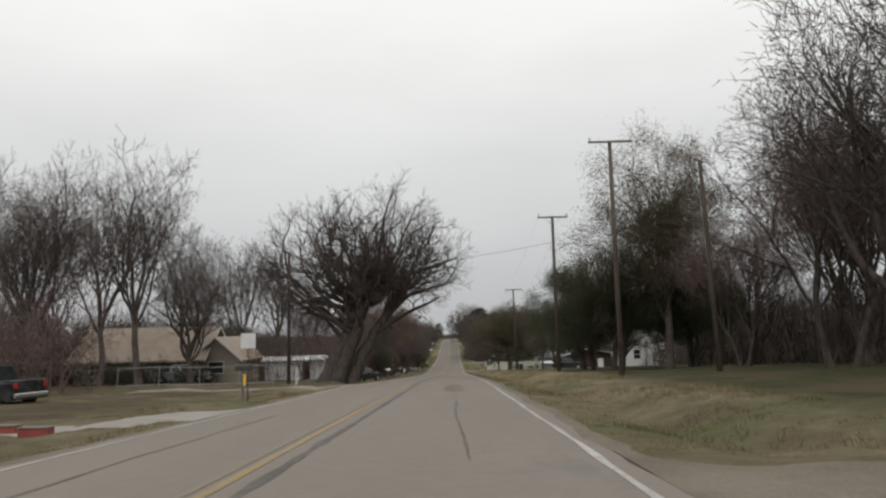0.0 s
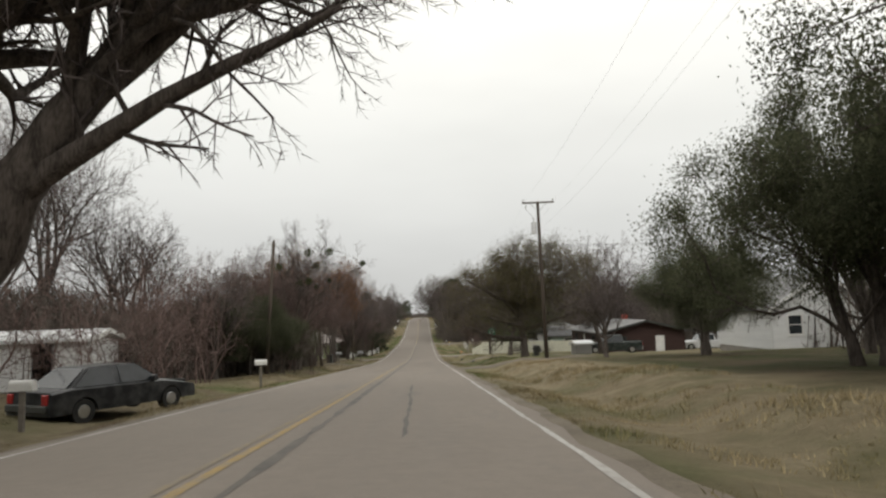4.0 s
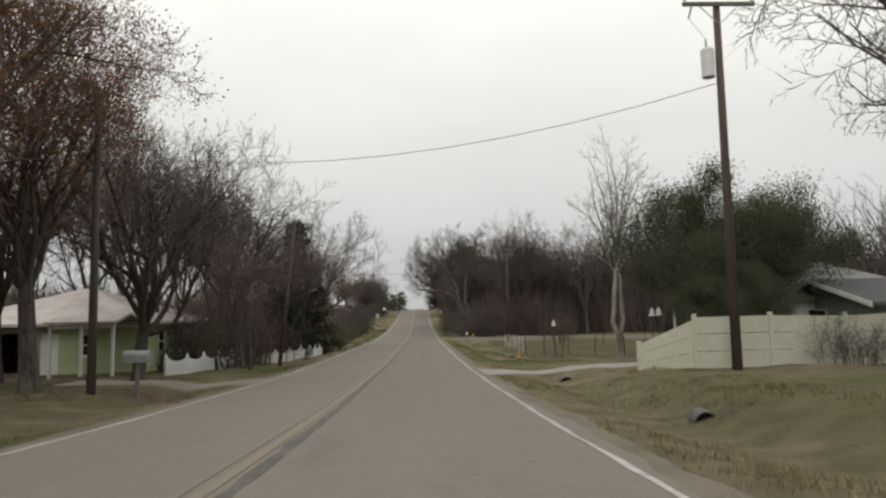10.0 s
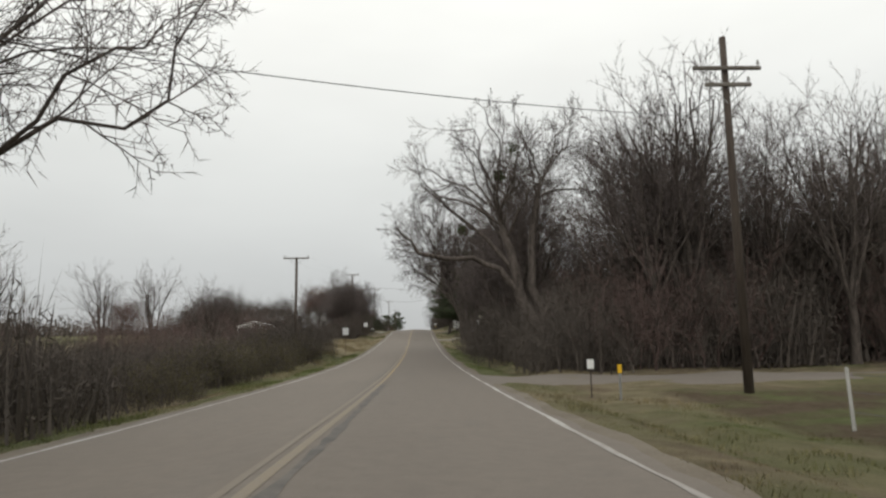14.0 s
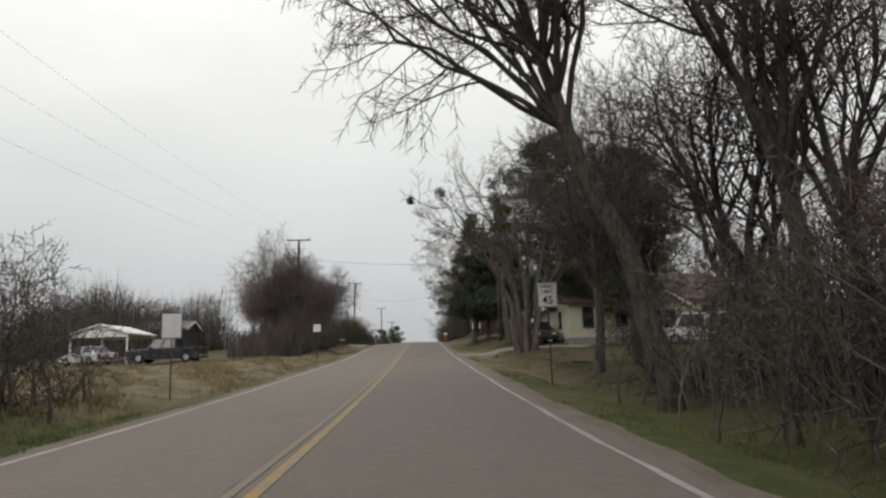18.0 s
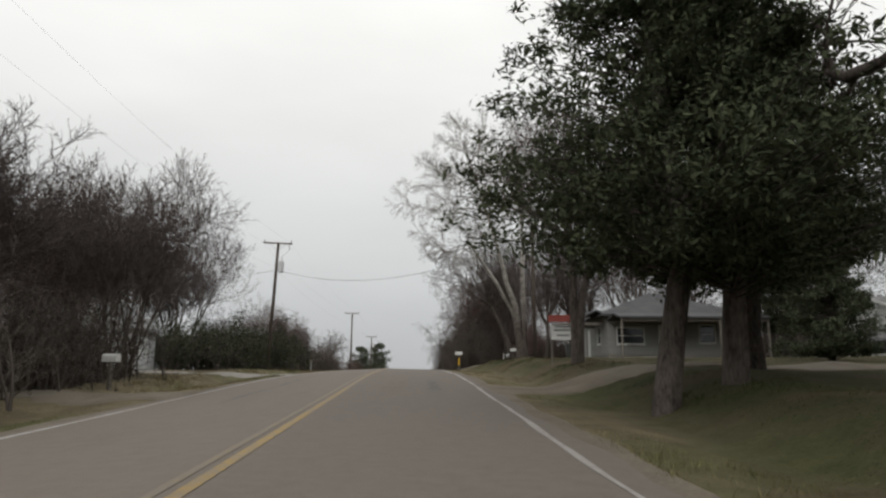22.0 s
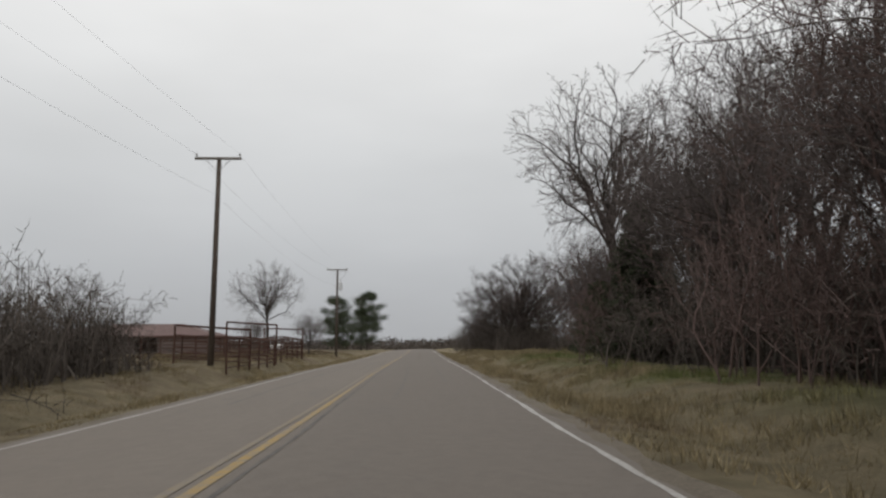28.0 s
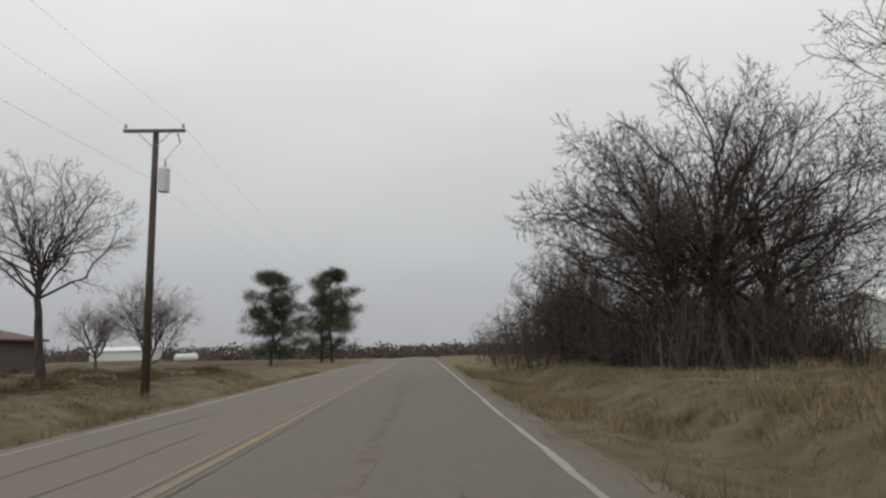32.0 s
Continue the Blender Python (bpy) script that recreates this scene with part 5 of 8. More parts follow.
for x, y, s, k in [(8.6, 221, 0.95, "tall"), (9.5, 227, 1.0, "tall"), (8.6, 232, 0.95, "oak"), (11.5, 233, 1.0, "tall"), (14, 211, 1.0, "tall"), (15, 219, 1.0, "tall"), (16, 230, 1.1, "tall"), (14.5, 239, 1.0, "oak"), (10.5, 243, 0.9, "tall"),
                   (18, 244, 1.0, "tall"), (22, 214, 1.0, "tall"), (23, 226, 1.0, "red"), (24, 238, 1.1, "tall"), (30, 220, 1.0, "red"), (31, 233, 1.0, "tall")]:
    plant(k, x, y, s)
plant("overhang", 6.5, 243.4, 1.0, 0)
plant("tall", 9.8, 243.6, 1.1)
plant("oak", 10.6, 248.5, 1.0)
plant("tall", 7.6, 253.4, 0.85, which=1)
plant("oak", 9.6, 255.0, 0.8)
plant("red", 22, 260, 1.0)
plant("clump", 7.85, 272.4, 1.0, 0)
plant("pine", 12.4, 281, 1.0)
plant("pine", 16.3, 276.4, 0.86, 200)
plant("oak", 17.5, 296, 1.4, 40, which=1)
plant("cedar", 7.6, 298.6, 1.06, 30, which=0, stretch=0.86)
plant("cedar", 10.6, 302.5, 1.02, 80, which=1)
plant("gnarl", 9.8, 293.5, 1.35)
plant("oak", 22, 305, 0.9)
plant("fork", 7.9, 310.8, 1.05, 140)
plant("oak", 24, 322, 0.85)
for x, y, s, k in [(28, 334, 0.9, "tall"), (26, 347, 0.8, "oak"), (33, 344, 0.95, "tall"), (22, 350, 0.85, "tall"), (16.6, 345, 0.8, "oak"), (31, 354, 1.2, "tall"), (36, 346, 1.15, "tall"), (31, 322, 0.9, "oak"), (37, 330, 1.0, "tall")]:
    plant(k, x, y, s)
plant("cedar", 27.5, 331, 0.72, which=1)
plant("juniper", 21, 316, 1.2)
plant("sycamore", 9.3, 332.8, 1.0, 0)
plant("tall", 13.0, 343, 0.85)
plant("leanfan", 11.4, 349.5, 1.0, 0)
plant("openfan", 17.2, 351, 1.1, 0)
plant("tall", 11.0, 353, 0.95)
plant("tall", 20, 340, 0.8)
for x, y, s, k in [(8.4, 358, 0.95, "red"), (10, 364, 0.85, "vase"), (12, 359, 0.85, "tall"), (9.5, 371, 0.8, "red"), (12, 376, 0.9, "vase"), (13, 389, 0.95, "vase"), (12.5, 384, 0.85, "oak"), (15, 396, 1.0, "tall"), (16, 386, 1.0, "tall"), (15, 370, 0.95, "tall"), (18, 362, 0.9, "tall"), (17.5, 415, 0.9, "vase"), (20.5, 424, 1.0, "vase"), (16.8, 424.5, 0.8, "vase"), (19.5, 429, 0.95, "fan"), (20, 404, 0.95, "tall"), (24, 412, 0.9, "red")]:
    plant(k, x, y, s)
plant("juniper", 13.6, 408.5, 1.1, stretch=0.72)
plant("openfan", 15.3, 410, 1.8, 60, stretch=0.86)
plant("juniper", 11.3, 392.5, 1.15)
plant("dome", 13.6, 438, 1.0, 0)
plant("dome", 9.6, 447, 0.52, 90)
plant("red", 13, 442, 0.7)
for x, y, s in [(11.5, 437, 0.75), (10, 440, 0.75), (13.5, 440, 0.95), (8.5, 446, 0.65), (16.5, 438, 0.9), (14.5, 436, 0.8), (12.5, 443, 1.0)]:
    plant("brush", x, y, s)
# single trees, west side
for x, y, s in [(-25.5, 60, 1.35), (-30, 62, 1.3), (-22.5, 64, 1.1), (-34, 58, 1.3), (-21, 88, 1.2), (-26, 92, 1.25), (-38, 64, 1.35), (-17, 92, 1.05), (-31, 84, 1.3), (-42, 70, 1.3)]:
    plant("tall" if s > 1.15 else "oak", x, y, s * 1.03)
plant("leaning", -8.15, 57.7, 0.98, 0)
plant("low_oak", -10.4, 96, 0.62, 70)
plant("low_oak", -9.6, 99.5, 0.5, 190)
plant("low_oak", -13, 94, 0.6, 300)
plant("clump", -9.4, 107, 0.95, 150)
plant("red", -10.6, 110, 0.9)
plant("red", -13, 103, 0.95)
plant("oak", -11, 90, 0.7)
for x, y, s in [(-10, 121, 0.9), (-11.5, 116, 0.95), (-9.5, 129, 0.8), (-14, 124, 1.0)]:
    plant("red", x, y, s)
for x, y, s in [(-15.5, 141, 1.2), (-9.9, 136.6, 1.06), (-10.4, 143, 1.02), (-15, 149, 0.8), (-17, 134, 0.95)]:
    plant("rust", x, y, s)
for x, y, s, k in [(-10.5, 166, 1.15, "oak"), (-13, 172, 1.0, "tall"), (-9.5, 178, 1.1, "oak"), (-16, 164, 1.1, "tall"), (-18, 180, 1.0, "tall"), (-13, 160, 1.0, "tall"), (-22, 170, 1.1, "tall"), (-7.5, 158, 0.7, "red")]:
    plant(k, x, y, s)
plant("oak", -9.3, 148.5, 1.0, 30)
plant("juniper", -9.2, 182, 1.95, stretch=1.0)
plant("roadround", -8.4, 188.4, 1.0, 0)
plant("juniper", -8.6, 174.5, 1.1)
for x, y, s, k in [(-24, 262, 0.75, "oak"), (-11.5, 304, 0.95, "vase"), (-15, 317, 0.9, "vase"), (-16.2, 338, 1.1, "vase"), (-12.8, 297, 0.8, "vase"), (-13.5, 307, 0.8, "vase"), (-11, 312, 0.8, "vase"), (-10.8, 316, 1.0, "vase"), (-10.8, 294, 1.1, "vase"), (-14, 341, 0.4, "oak"), (-12, 356, 0.65, "red"), (-11.5, 363, 0.6, "vase"), (-12.5, 371, 0.6, "oak"), (-15, 361, 0.7, "oak"), (-40, 275, 0.6, "red"), (-46, 290, 0.7, "red"), (-12.5, 451, 0.5, "oak"), (-24, 470, 0.5, "oak"), (-12.5, 378, 0.45, "vase"), (-19.5, 322, 1.0, "red"), (-23, 332, 0.8, "red")]:
    plant(k, x, y, s)
plant("rust", -21.5, 335, 0.8)
plant("openfan", -17.3, 449.5, 0.95, 40)
plant("fieldpine", -12.9, 483.5, 0.95)
plant("fieldpine", -9.0, 498, 1.12)
# thickets along the edges
row("brush", 6.9, 9.5, 208, 246, 13, 0.75, 1.0, 1, "roadside thicket")
row("brush", 10, 18, 208, 250, 10, 1.0, 1.3, 2, "roadside thicket")
row("redbrush", 9, 14, 210, 240, 5, 0.9, 1.1, 3, "roadside thicket")
row("brush", 7.2, 9.0, 351, 367, 8, 1.05, 1.3, 4, "roadside thicket")
row("brush", 10.8, 13.5, 368, 396, 8, 0.8, 1.05, 44, "roadside thicket")
row("redbrush", 10, 15, 352, 396, 9, 0.8, 1.05, 5, "roadside thicket")
row("brush", 14.5, 19, 404, 430, 8, 0.7, 1.0, 6, "roadside thicket")
row("brush", 7.4, 12, 443, 475, 9, 0.6, 0.9, 7, "roadside thicket")
row("brushgreen", -9.9, -8.8, 204, 243, 12, 0.62, 0.8, 8, "roadside thicket")
row("brush", -14, -9.6, 198, 245, 13, 0.6, 0.8, 18, "roadside thicket")
row("redbrush", -26, -13, 192, 246, 11, 0.65, 0.8, 9, "roadside thicket")
row("redbrush", -13, -9.4, 291, 313, 8, 0.55, 0.75, 10, "roadside thicket")
row("brush", -10.6, -9, 289.5, 313, 10, 0.8, 1.0, 11, "roadside thicket")
row("brush", -13, -9.2, 350, 392, 15, 0.75, 1.0, 12, "roadside thicket")
row("hedge", -17, -9.4, 332, 345, 8, 1.15, 1.35, 13, "hedge")
row("brush", -13, -9, 98, 128, 7, 0.8, 1.1, 14, "roadside thicket")
row("redbrush", -16, -10, 66, 130, 9, 0.9, 1.2, 15, "roadside thicket")
row("redbrush", -12, -8, 160, 190, 7, 0.7, 1.0, 16, "roadside thicket")
row("brushgreen", -11.5, -9.4, 158, 186, 6, 0.6, 0.9, 17, "roadside thicket")
row("brush", -10.6, -9.2, 231, 246, 6, 0.95, 1.1, 48, "roadside thicket")
row("redbrush", -16, -11.5, 236, 248, 5, 0.7, 0.85, 49, "roadside thicket")
for x, y in [(-31.5, 65.5), (-28.8, 65.2), (-26, 65.6), (-22.6, 66.6)]:
    plant("hedge", x, y, 0.85, 90, group="yard bushes")
plant("brush", -12.2, 286, 0.55)
row("brush", -10.4, -9, 245, 251, 3, 0.85, 1.0, 52, "roadside thicket")
plant("red", 10.8, 166.4, 0.3)
# belts of woodland behind
row("belt", -60, -34, 20, 130, 14, 0.9, 1.15, 21, "woodland belt")
row("belt", -45, -24, 150, 250, 12, 0.7, 0.95, 22, "woodland belt")
row("redbrush", -36, -24, 30, 180, 9, 0.9, 1.3, 23, "woodland belt")
row("belt", 34, 60, 20, 120, 12, 0.9, 1.2, 24, "woodland belt")
row("redbrush", 30, 44, 30, 130, 6, 1.0, 1.3, 25, "woodland belt")
row("belt", 13, 66, 211, 222, 24, 1.25, 1.5, 26, "woodland belt")
row("belt", 17, 60, 164.5, 169, 13, 0.85, 1.05, 51, "woodland belt")
row("redbrush", 14, 50, 210, 216, 7, 0.8, 1.1, 27, "woodland belt")
row("belt", 26, 50, 250, 300, 6, 0.8, 1.0, 28, "woodland belt")
row("belt", 28, 60, 320, 440, 10, 0.7, 0.9, 29, "woodland belt")


def wood_belt(x0, x1, y0, y1, n, h, seed, thick=0.05, mat=None, short=1.0, trunks=True):
    """Dense winter woods standing back from the road, one tangle of stems and twigs."""
    rng = np.random.default_rng(seed)
    m = n // 14 if trunks else 0
    x, y = rng.uniform(x0, x1, n), rng.uniform(y0, y1, n)
    top = h * (0.74 + 0.2 * np.sin(x * 0.31 + seed) * np.sin(y * 0.17 + 2 * seed) + 0.12 * np.sin(x * 0.9) * np.sin(y * 0.7 + seed))
    f = rng.uniform(0, 1, n) ** 1.25
    f[:m] = 0
    edge = np.minimum(np.minimum(x - x0, x1 - x) / (x1 - x0), np.minimum(y - y0, y1 - y) / (y1 - y0))
    top = top * np.clip(0.35 + 14 * edge * (1 + 0.6 * np.sin(0.33 * x + 0.41 * y + seed)), 0.35, 1)
    P = np.stack([x, y, ground_z(x, y) + f * top * 0.72], -1)
    D = unit(rng.normal(size=(n, 3)) * np.where(np.arange(n) < m, 0.2, 0.85)[:, None] + np.array([0, 0, 1.0]))
    L = np.where(np.arange(n) < m, top * rng.uniform(0.6, 1.0, n), top * rng.uniform(0.10, 0.26, n) * short)
    R = np.where(np.arange(n) < m, thick * 2.0, thick) * rng.uniform(0.6, 1.3, n)
    V, F = slivers(P, D, L, R, rng)
    return tagged(mesh_object("far_woods", V, F, mat or MAT_BRUSH), "dense bare winter woodland standing back from the road", "woods", kind="stuff")


wood_belt(-300, 300, 600, 680, 70000, 6.5, 1, 0.5, short=0.6, trunks=False)
wood_belt(-62, -35, -10, 150, 70000, 13, 2)
wood_belt(-50, -20, 150, 215, 30000, 10, 3)
wood_belt(36, 62, -10, 150, 60000, 12, 4)
wood_belt(26, 46, 34, 90, 22000, 9.5, 12, 0.04, short=0.6)
wood_belt(-15.5, -9.0, 290, 313.5, 40000, 3.3, 13, 0.026, short=0.45)
wood_belt(-46, -24, 302, 328, 40000, 11.0, 25, 0.03, short=0.5)
wood_belt(-24, -9.2, 200, 245, 38000, 3.6, 16, 0.022, short=0.5)
wood_belt(26, 60, 336, 372, 40000, 8, 17, 0.04, short=0.5)
wood_belt(15, 26, 403, 428, 24000, 5.5, 18, 0.022, short=0.5)
wood_belt(9.5, 16.5, 434, 446, 12000, 4.0, 23, 0.02, short=0.5)
wood_belt(-17, -9, 350, 392, 42000, 4.2, 14, 0.02, short=0.5)
wood_belt(24, 62, 165, 178, 30000, 9.5, 21)
wood_belt(-40, -22, 78, 102, 22000, 9.5, 22)
wood_belt(15, 80, 212, 236, 190000, 15.5, 5, 0.045, short=0.6)
wood_belt(7.2, 10.5, 209, 246, 26000, 3.0, 19, 0.015, short=0.6)
wood_belt(-24, -8.2, 158, 200, 44000, 6.0, 20, 0.027, short=0.5)
wood_belt(42, 62, 174, 206, 26000, 12, 6)
wood_belt(26, 90, 214, 240, 110000, 17, 24, 0.05, short=0.5)
wood_belt(36, 60, 150, 174, 16000, 11, 15)
wood_belt(-160, -70, 210, 600, 30000, 7, 7, 0.14)
wood_belt(60, 190, 250, 600, 36000, 8, 8, 0.14)
wood_belt(-26, -11.5, 80, 132, 84000, 8.6, 9, 0.03, short=0.5)
wood_belt(8.2, 22, 209, 246, 70000, 7.5, 10, 0.026, short=0.45)
wood_belt(11, 24, 354, 398, 46000, 6.5, 11, 0.026, short=0.45)


# ---- utility poles and wires ----
def pole(name, x, y, height, lean=(0, 0), arm=None, drop=0.1, transformer=None, label="", second=None, thick=0.15):
    """arm: (from, to) along the crossarm, measured from the pole; transformer: side it hangs on."""
    t = thing(name, label, "utility pole", pose(x, y, gz(x, y), lean[1], lean[0], 0))
    part("pole", rod(B(), (0, 0, -0.4), (0, 0, height), thick, thick * 0.68, 10), MAT_POLE, t, smooth=True)
    arms = ([(arm, drop)] if arm else []) + ([(second, drop + 0.55)] if second else [])
    for (a, b), dz in arms:
        z = height - dz
        part("crossarm", box(B(), a, b, -0.21, -0.12, z - 0.06, z + 0.06, 0.01), MAT_ARM, t)
        for s in (-1, 1):
            if abs(a if s < 0 else b) > 0.7:
                part("brace", rod(B(), (s * 0.62, -0.17, z - 0.05), (s * 0.05, -0.17, z - 0.6), 0.016, sides=5), MAT_STEEL, t)
        for px in (a + 0.08, b - 0.08):
            bm = rod(B(), (px, -0.165, z + 0.06), (px, -0.165, z + 0.14), 0.015, sides=6)
            rod(bm, (px, -0.165, z + 0.13), (px, -0.165, z + 0.26), 0.055, 0.035, 8)
            part("insulator", bm, MAT_CERAMIC, t)
    if transformer:
        s = transformer
        bm = rod(B(), (s * 0.36, 0, height - 2.35), (s * 0.36, 0, height - 1.5), 0.2, sides=14)
        rod(bm, (s * 0.36, 0, height - 1.5), (s * 0.36, 0, height - 1.42), 0.2, 0.12, 14)
        tr = part("transformer", bm, MAT_SIGN_BACK, t, "grey cylindrical transformer can", smooth=False)
        part("bushing", rod(B(), (s * 0.36, 0.06, height - 1.42), (s * 0.36, 0.06, height - 1.12), 0.04, 0.025, 8), MAT_CERAMIC, tr)
        part("cutout", rod(B(), (s * 0.85, -0.17, height - 0.2), (s * 0.95, -0.17, height - 0.55), 0.03, sides=6), MAT_CERAMIC, t)
        part("jumper_wire", rod(B(), (s * 0.95, -0.17, height - 0.55), (s * 0.36, 0.06, height - 1.12), 0.008, sides=5), MAT_WIRE, t)
    return t


def wire(a, b, sag, name="overhead_wire", r=0.012):
    n = 14
    u = np.linspace(0, 1, n)
    P = np.array(a)[None] * (1 - u[:, None]) + np.array(b)[None] * u[:, None]
    P[:, 2] -= sag * 4 * u * (1 - u)
    v, f = tube(P, np.full(n, r), 4)
    return tagged(mesh_object(name, v, f, MAT_WIRE), "thin dark overhead wire strung from a pole", "wire", group="overhead wires")


WOOD_POLE = "dark wooden utility pole with a timber crossarm"
PLAIN_POLE = "plain dark wooden pole without a crossarm"
EAST = [(11.0, 37.3, 13.0, (-1.22, 1.22)), (9.8, 51.8, 11.8, (-1.15, 1.15)), (10.6, 95.1, 11.1, (-1.15, 1.15)), (11.0, 141.2, 11.2, (-1.12, 1.12)), (11.45, 197.5, 11.3, None)]
pole("utility_pole", *EAST[0][:3], arm=EAST[0][3], label=WOOD_POLE)
pole("utility_pole", 15.3, 34.8, 10.8, label=PLAIN_POLE, lean=(-1.5, 0), thick=0.14)
pole("utility_pole", *EAST[1][:3], arm=EAST[1][3], label=WOOD_POLE)
pole("utility_pole", *EAST[2][:3], arm=EAST[2][3], transformer=-1, label=WOOD_POLE + " and a transformer", lean=(-1.0, 0))
pole("utility_pole", *EAST[3][:3], arm=EAST[3][3], transformer=-1, label=WOOD_POLE + " and a transformer")
pole("utility_pole", *EAST[4][:3], arm=(-1.1, 1.1), drop=1.1, second=(-0.75, 0.75), label="dark wooden pole with two timber crossarms")
pole("utility_pole", 9.5, 328.5, 8.2, label=PLAIN_POLE, thick=0.13)
pole("utility_pole", 8.6, 291.4, 7.4, label=PLAIN_POLE, thick=0.1)
pole("utility_pole", -11.5, 56.2, 10.8, label=PLAIN_POLE)
pole("utility_pole", -8.9, 94.6, 9.2, lean=(3.5, 0), label="leaning dark wooden pole without a crossarm")
pole("utility_pole", -9.2, 122, 8.6, lean=(-3, 0), label="leaning dark wooden pole without a crossarm", thick=0.13)
pole("utility_pole", -7.8, 141.5, 9.0, label=PLAIN_POLE, thick=0.13)
pole("utility_pole", -6.9, 163.5, 9.0, lean=(6, 0), label="leaning dark wooden pole without a crossarm", thick=0.13)
pole("utility_pole", -7.5, 187.8, 5.6, label="short cut-off dark wooden pole", thick=0.13)
pole("utility_pole", -7.9, 187.0, 7.6, lean=(-1, 0), label=PLAIN_POLE, thick=0.13)
WEST = [(-9.3, 237.2, 9.2), (-9.9, 294, 10.8), (-9.15, 338, 9.9), (-8.1, 395.7, 10.0), (-7.5, 438.2, 9.6), (-9.9, 497, 10.2)]
for i, (x, y, h) in enumerate(WEST):
    pole("utility_pole", x, y, h, arm=(-1.12, 1.12), transformer={1: -1, 2: 1, 4: 1}.get(i), label=WOOD_POLE + (" and a transformer" if i in (1, 2, 4) else ""), lean=(2.2 if i == 2 else 0.3, 0))
for line in (EAST[1:4], WEST):
    for (xa, ya, ha, *_), (xb, yb, hb, *_) in zip(line, line[1:]):
        for off, dz in ((-1.04, -0.15), (1.04, -0.15), (0, 1.9)):
            wire((xa + off, ya - 0.165, gz(xa, ya) + ha - dz), (xb + off, yb - 0.165, gz(xb, yb) + hb - dz), 0.7, r=0.0035)
top = lambda p: gz(p[0], p[1]) + p[2]
wire((9.8, 51.8, top((9.8, 51.8, 9.8))), (-11.5, 56.2, top((-11.5, 56.2, 9.4))), 0.6)
# The next two end without a pole, placed to fit the camera's view.
wire((11, 141.2, top((11, 141.2, 8.7))), (-16, 152, top((-16, 152, 11.0))), 1.9)
wire((10.6, 95.1, top((10.6, 95.1, 8.0))), (34, 100, top((34, 100, 9.6))), 0.5)
wire((-8.85, 338, top((-8.85, 338, 7.7))), (9.5, 328.5, top((9.5, 328.5, 8.1))), 1.8)
wire((-8.85, 338, top((-8.85, 338, 7.7))), (-34, 345, top((-34, 345, 6.5))), 0.6)
wire((-9.9, 294, top((-9.9, 294, 9.0))), (8.6, 291.4, top((8.6, 291.4, 7.3))), 0.5)
wire((9.5, 328.5, top((9.5, 328.5, 8.0))), (15, 336, top((15, 336, 4.0))), 0.3)
wire((-7.9, 187, top((-7.9, 187, 7.4))), (11.45, 197.5, top((11.45, 197.5, 8.6))), 0.3)


# ---- houses ----
def wall_mesh(w, h, th, holes):
    """A wall in the local x-z plane, from 0 to w and 0 to h, with the openings cut through it."""
    us = sorted({0, w, *[v for o in holes for v in (o[0], o[0] + o[2])]})
    zs = sorted({0, h, *[v for o in holes for v in (o[1], o[1] + o[3])]})
    bm = B()
    for a, b in zip(us, us[1:]):
        for c, d in zip(zs, zs[1:]):
            if not any(o[0] - 1e-6 <= a and b <= o[0] + o[2] + 1e-6 and o[1] - 1e-6 <= c and d <= o[1] + o[3] + 1e-6 for o in holes):
                box(bm, a, b, 0, th, c, d)
    bmesh.ops.remove_doubles(bm, verts=bm.verts, dist=1e-4)
    return bm


def prism(poly, axis_from, axis_to, axis="y"):
    """A polygon in two axes drawn out along the third."""
    bm = B()
    rings = []
    for v in (axis_from, axis_to):
        rings.append([bm.verts.new((p[0], v, p[1]) if axis == "y" else (v, p[0], p[1])) for p in poly])
    n = len(poly)
    bm.faces.new(rings[0])
    bm.faces.new(rings[1][::-1])
    for i in range(n):
        j = (i + 1) % n
        bm.faces.new((rings[0][i], rings[1][i], rings[1][j], rings[0][j]))
    bmesh.ops.recalc_face_normals(bm, faces=bm.faces)
    return bm


def window(parent, u, z, w, h, th, mat=None, trim=None, bars=True):
    f = 0.07
    bm = B()
    for a in ((u, u + f, z, z + h), (u + w - f, u + w, z, z + h), (u + f, u + w - f, z, z + f), (u + f, u + w - f, z + h - f, z + h)):
        box(bm, a[0], a[1], -0.03, th * 0.6, a[2], a[3])
    if bars:
        box(bm, u + f, u + w - f, 0.0, 0.04, z + h / 2 - 0.025, z + h / 2 + 0.025)
    win = part("window", bm, trim or MAT_WHITE, parent)
    part("pane", box(B(), u + f, u + w - f, 0.045, 0.06, z + f, z + h - f), MAT_GLASS, win)
    part("sill", box(B(), u - 0.05, u + w + 0.05, -0.07, -0.032, z - 0.07, z - 0.01), trim or MAT_WHITE, win)
    return win


def door(parent, u, w, h, th, mat):
    d = part("door", box(B(), u + 0.02, u + w - 0.02, 0.05, 0.09, 0.02, h - 0.02), mat, parent)
    part("handle", rod(B(), (u + w - 0.12, 0.0, 0.98), (u + w - 0.12, 0.05, 0.98), 0.03, sides=8), MAT_CHROME, d)
    return d


def lap_boards(parent, w, h, step, holes, mat):
    """Overlapping boards on the outer face of a wall, cut at its openings."""
    z = 0.0
    while z < h - 0.02:
        top = min(z + step, h)
        cuts = sorted((o[0] - 0.002, o[0] + o[2] + 0.002) for o in holes if o[1] < top - 0.01 and o[1] + o[3] > z + 0.01)
        u = 0.0
        for a, b in cuts + [(w, w)]:
            if a - u > 0.05:
                part("board", prism([(-0.022, z), (-0.005, top), (0.004, top), (0.004, z)], u, a, "x"), mat, parent)
            u = max(u, b)
        z = top


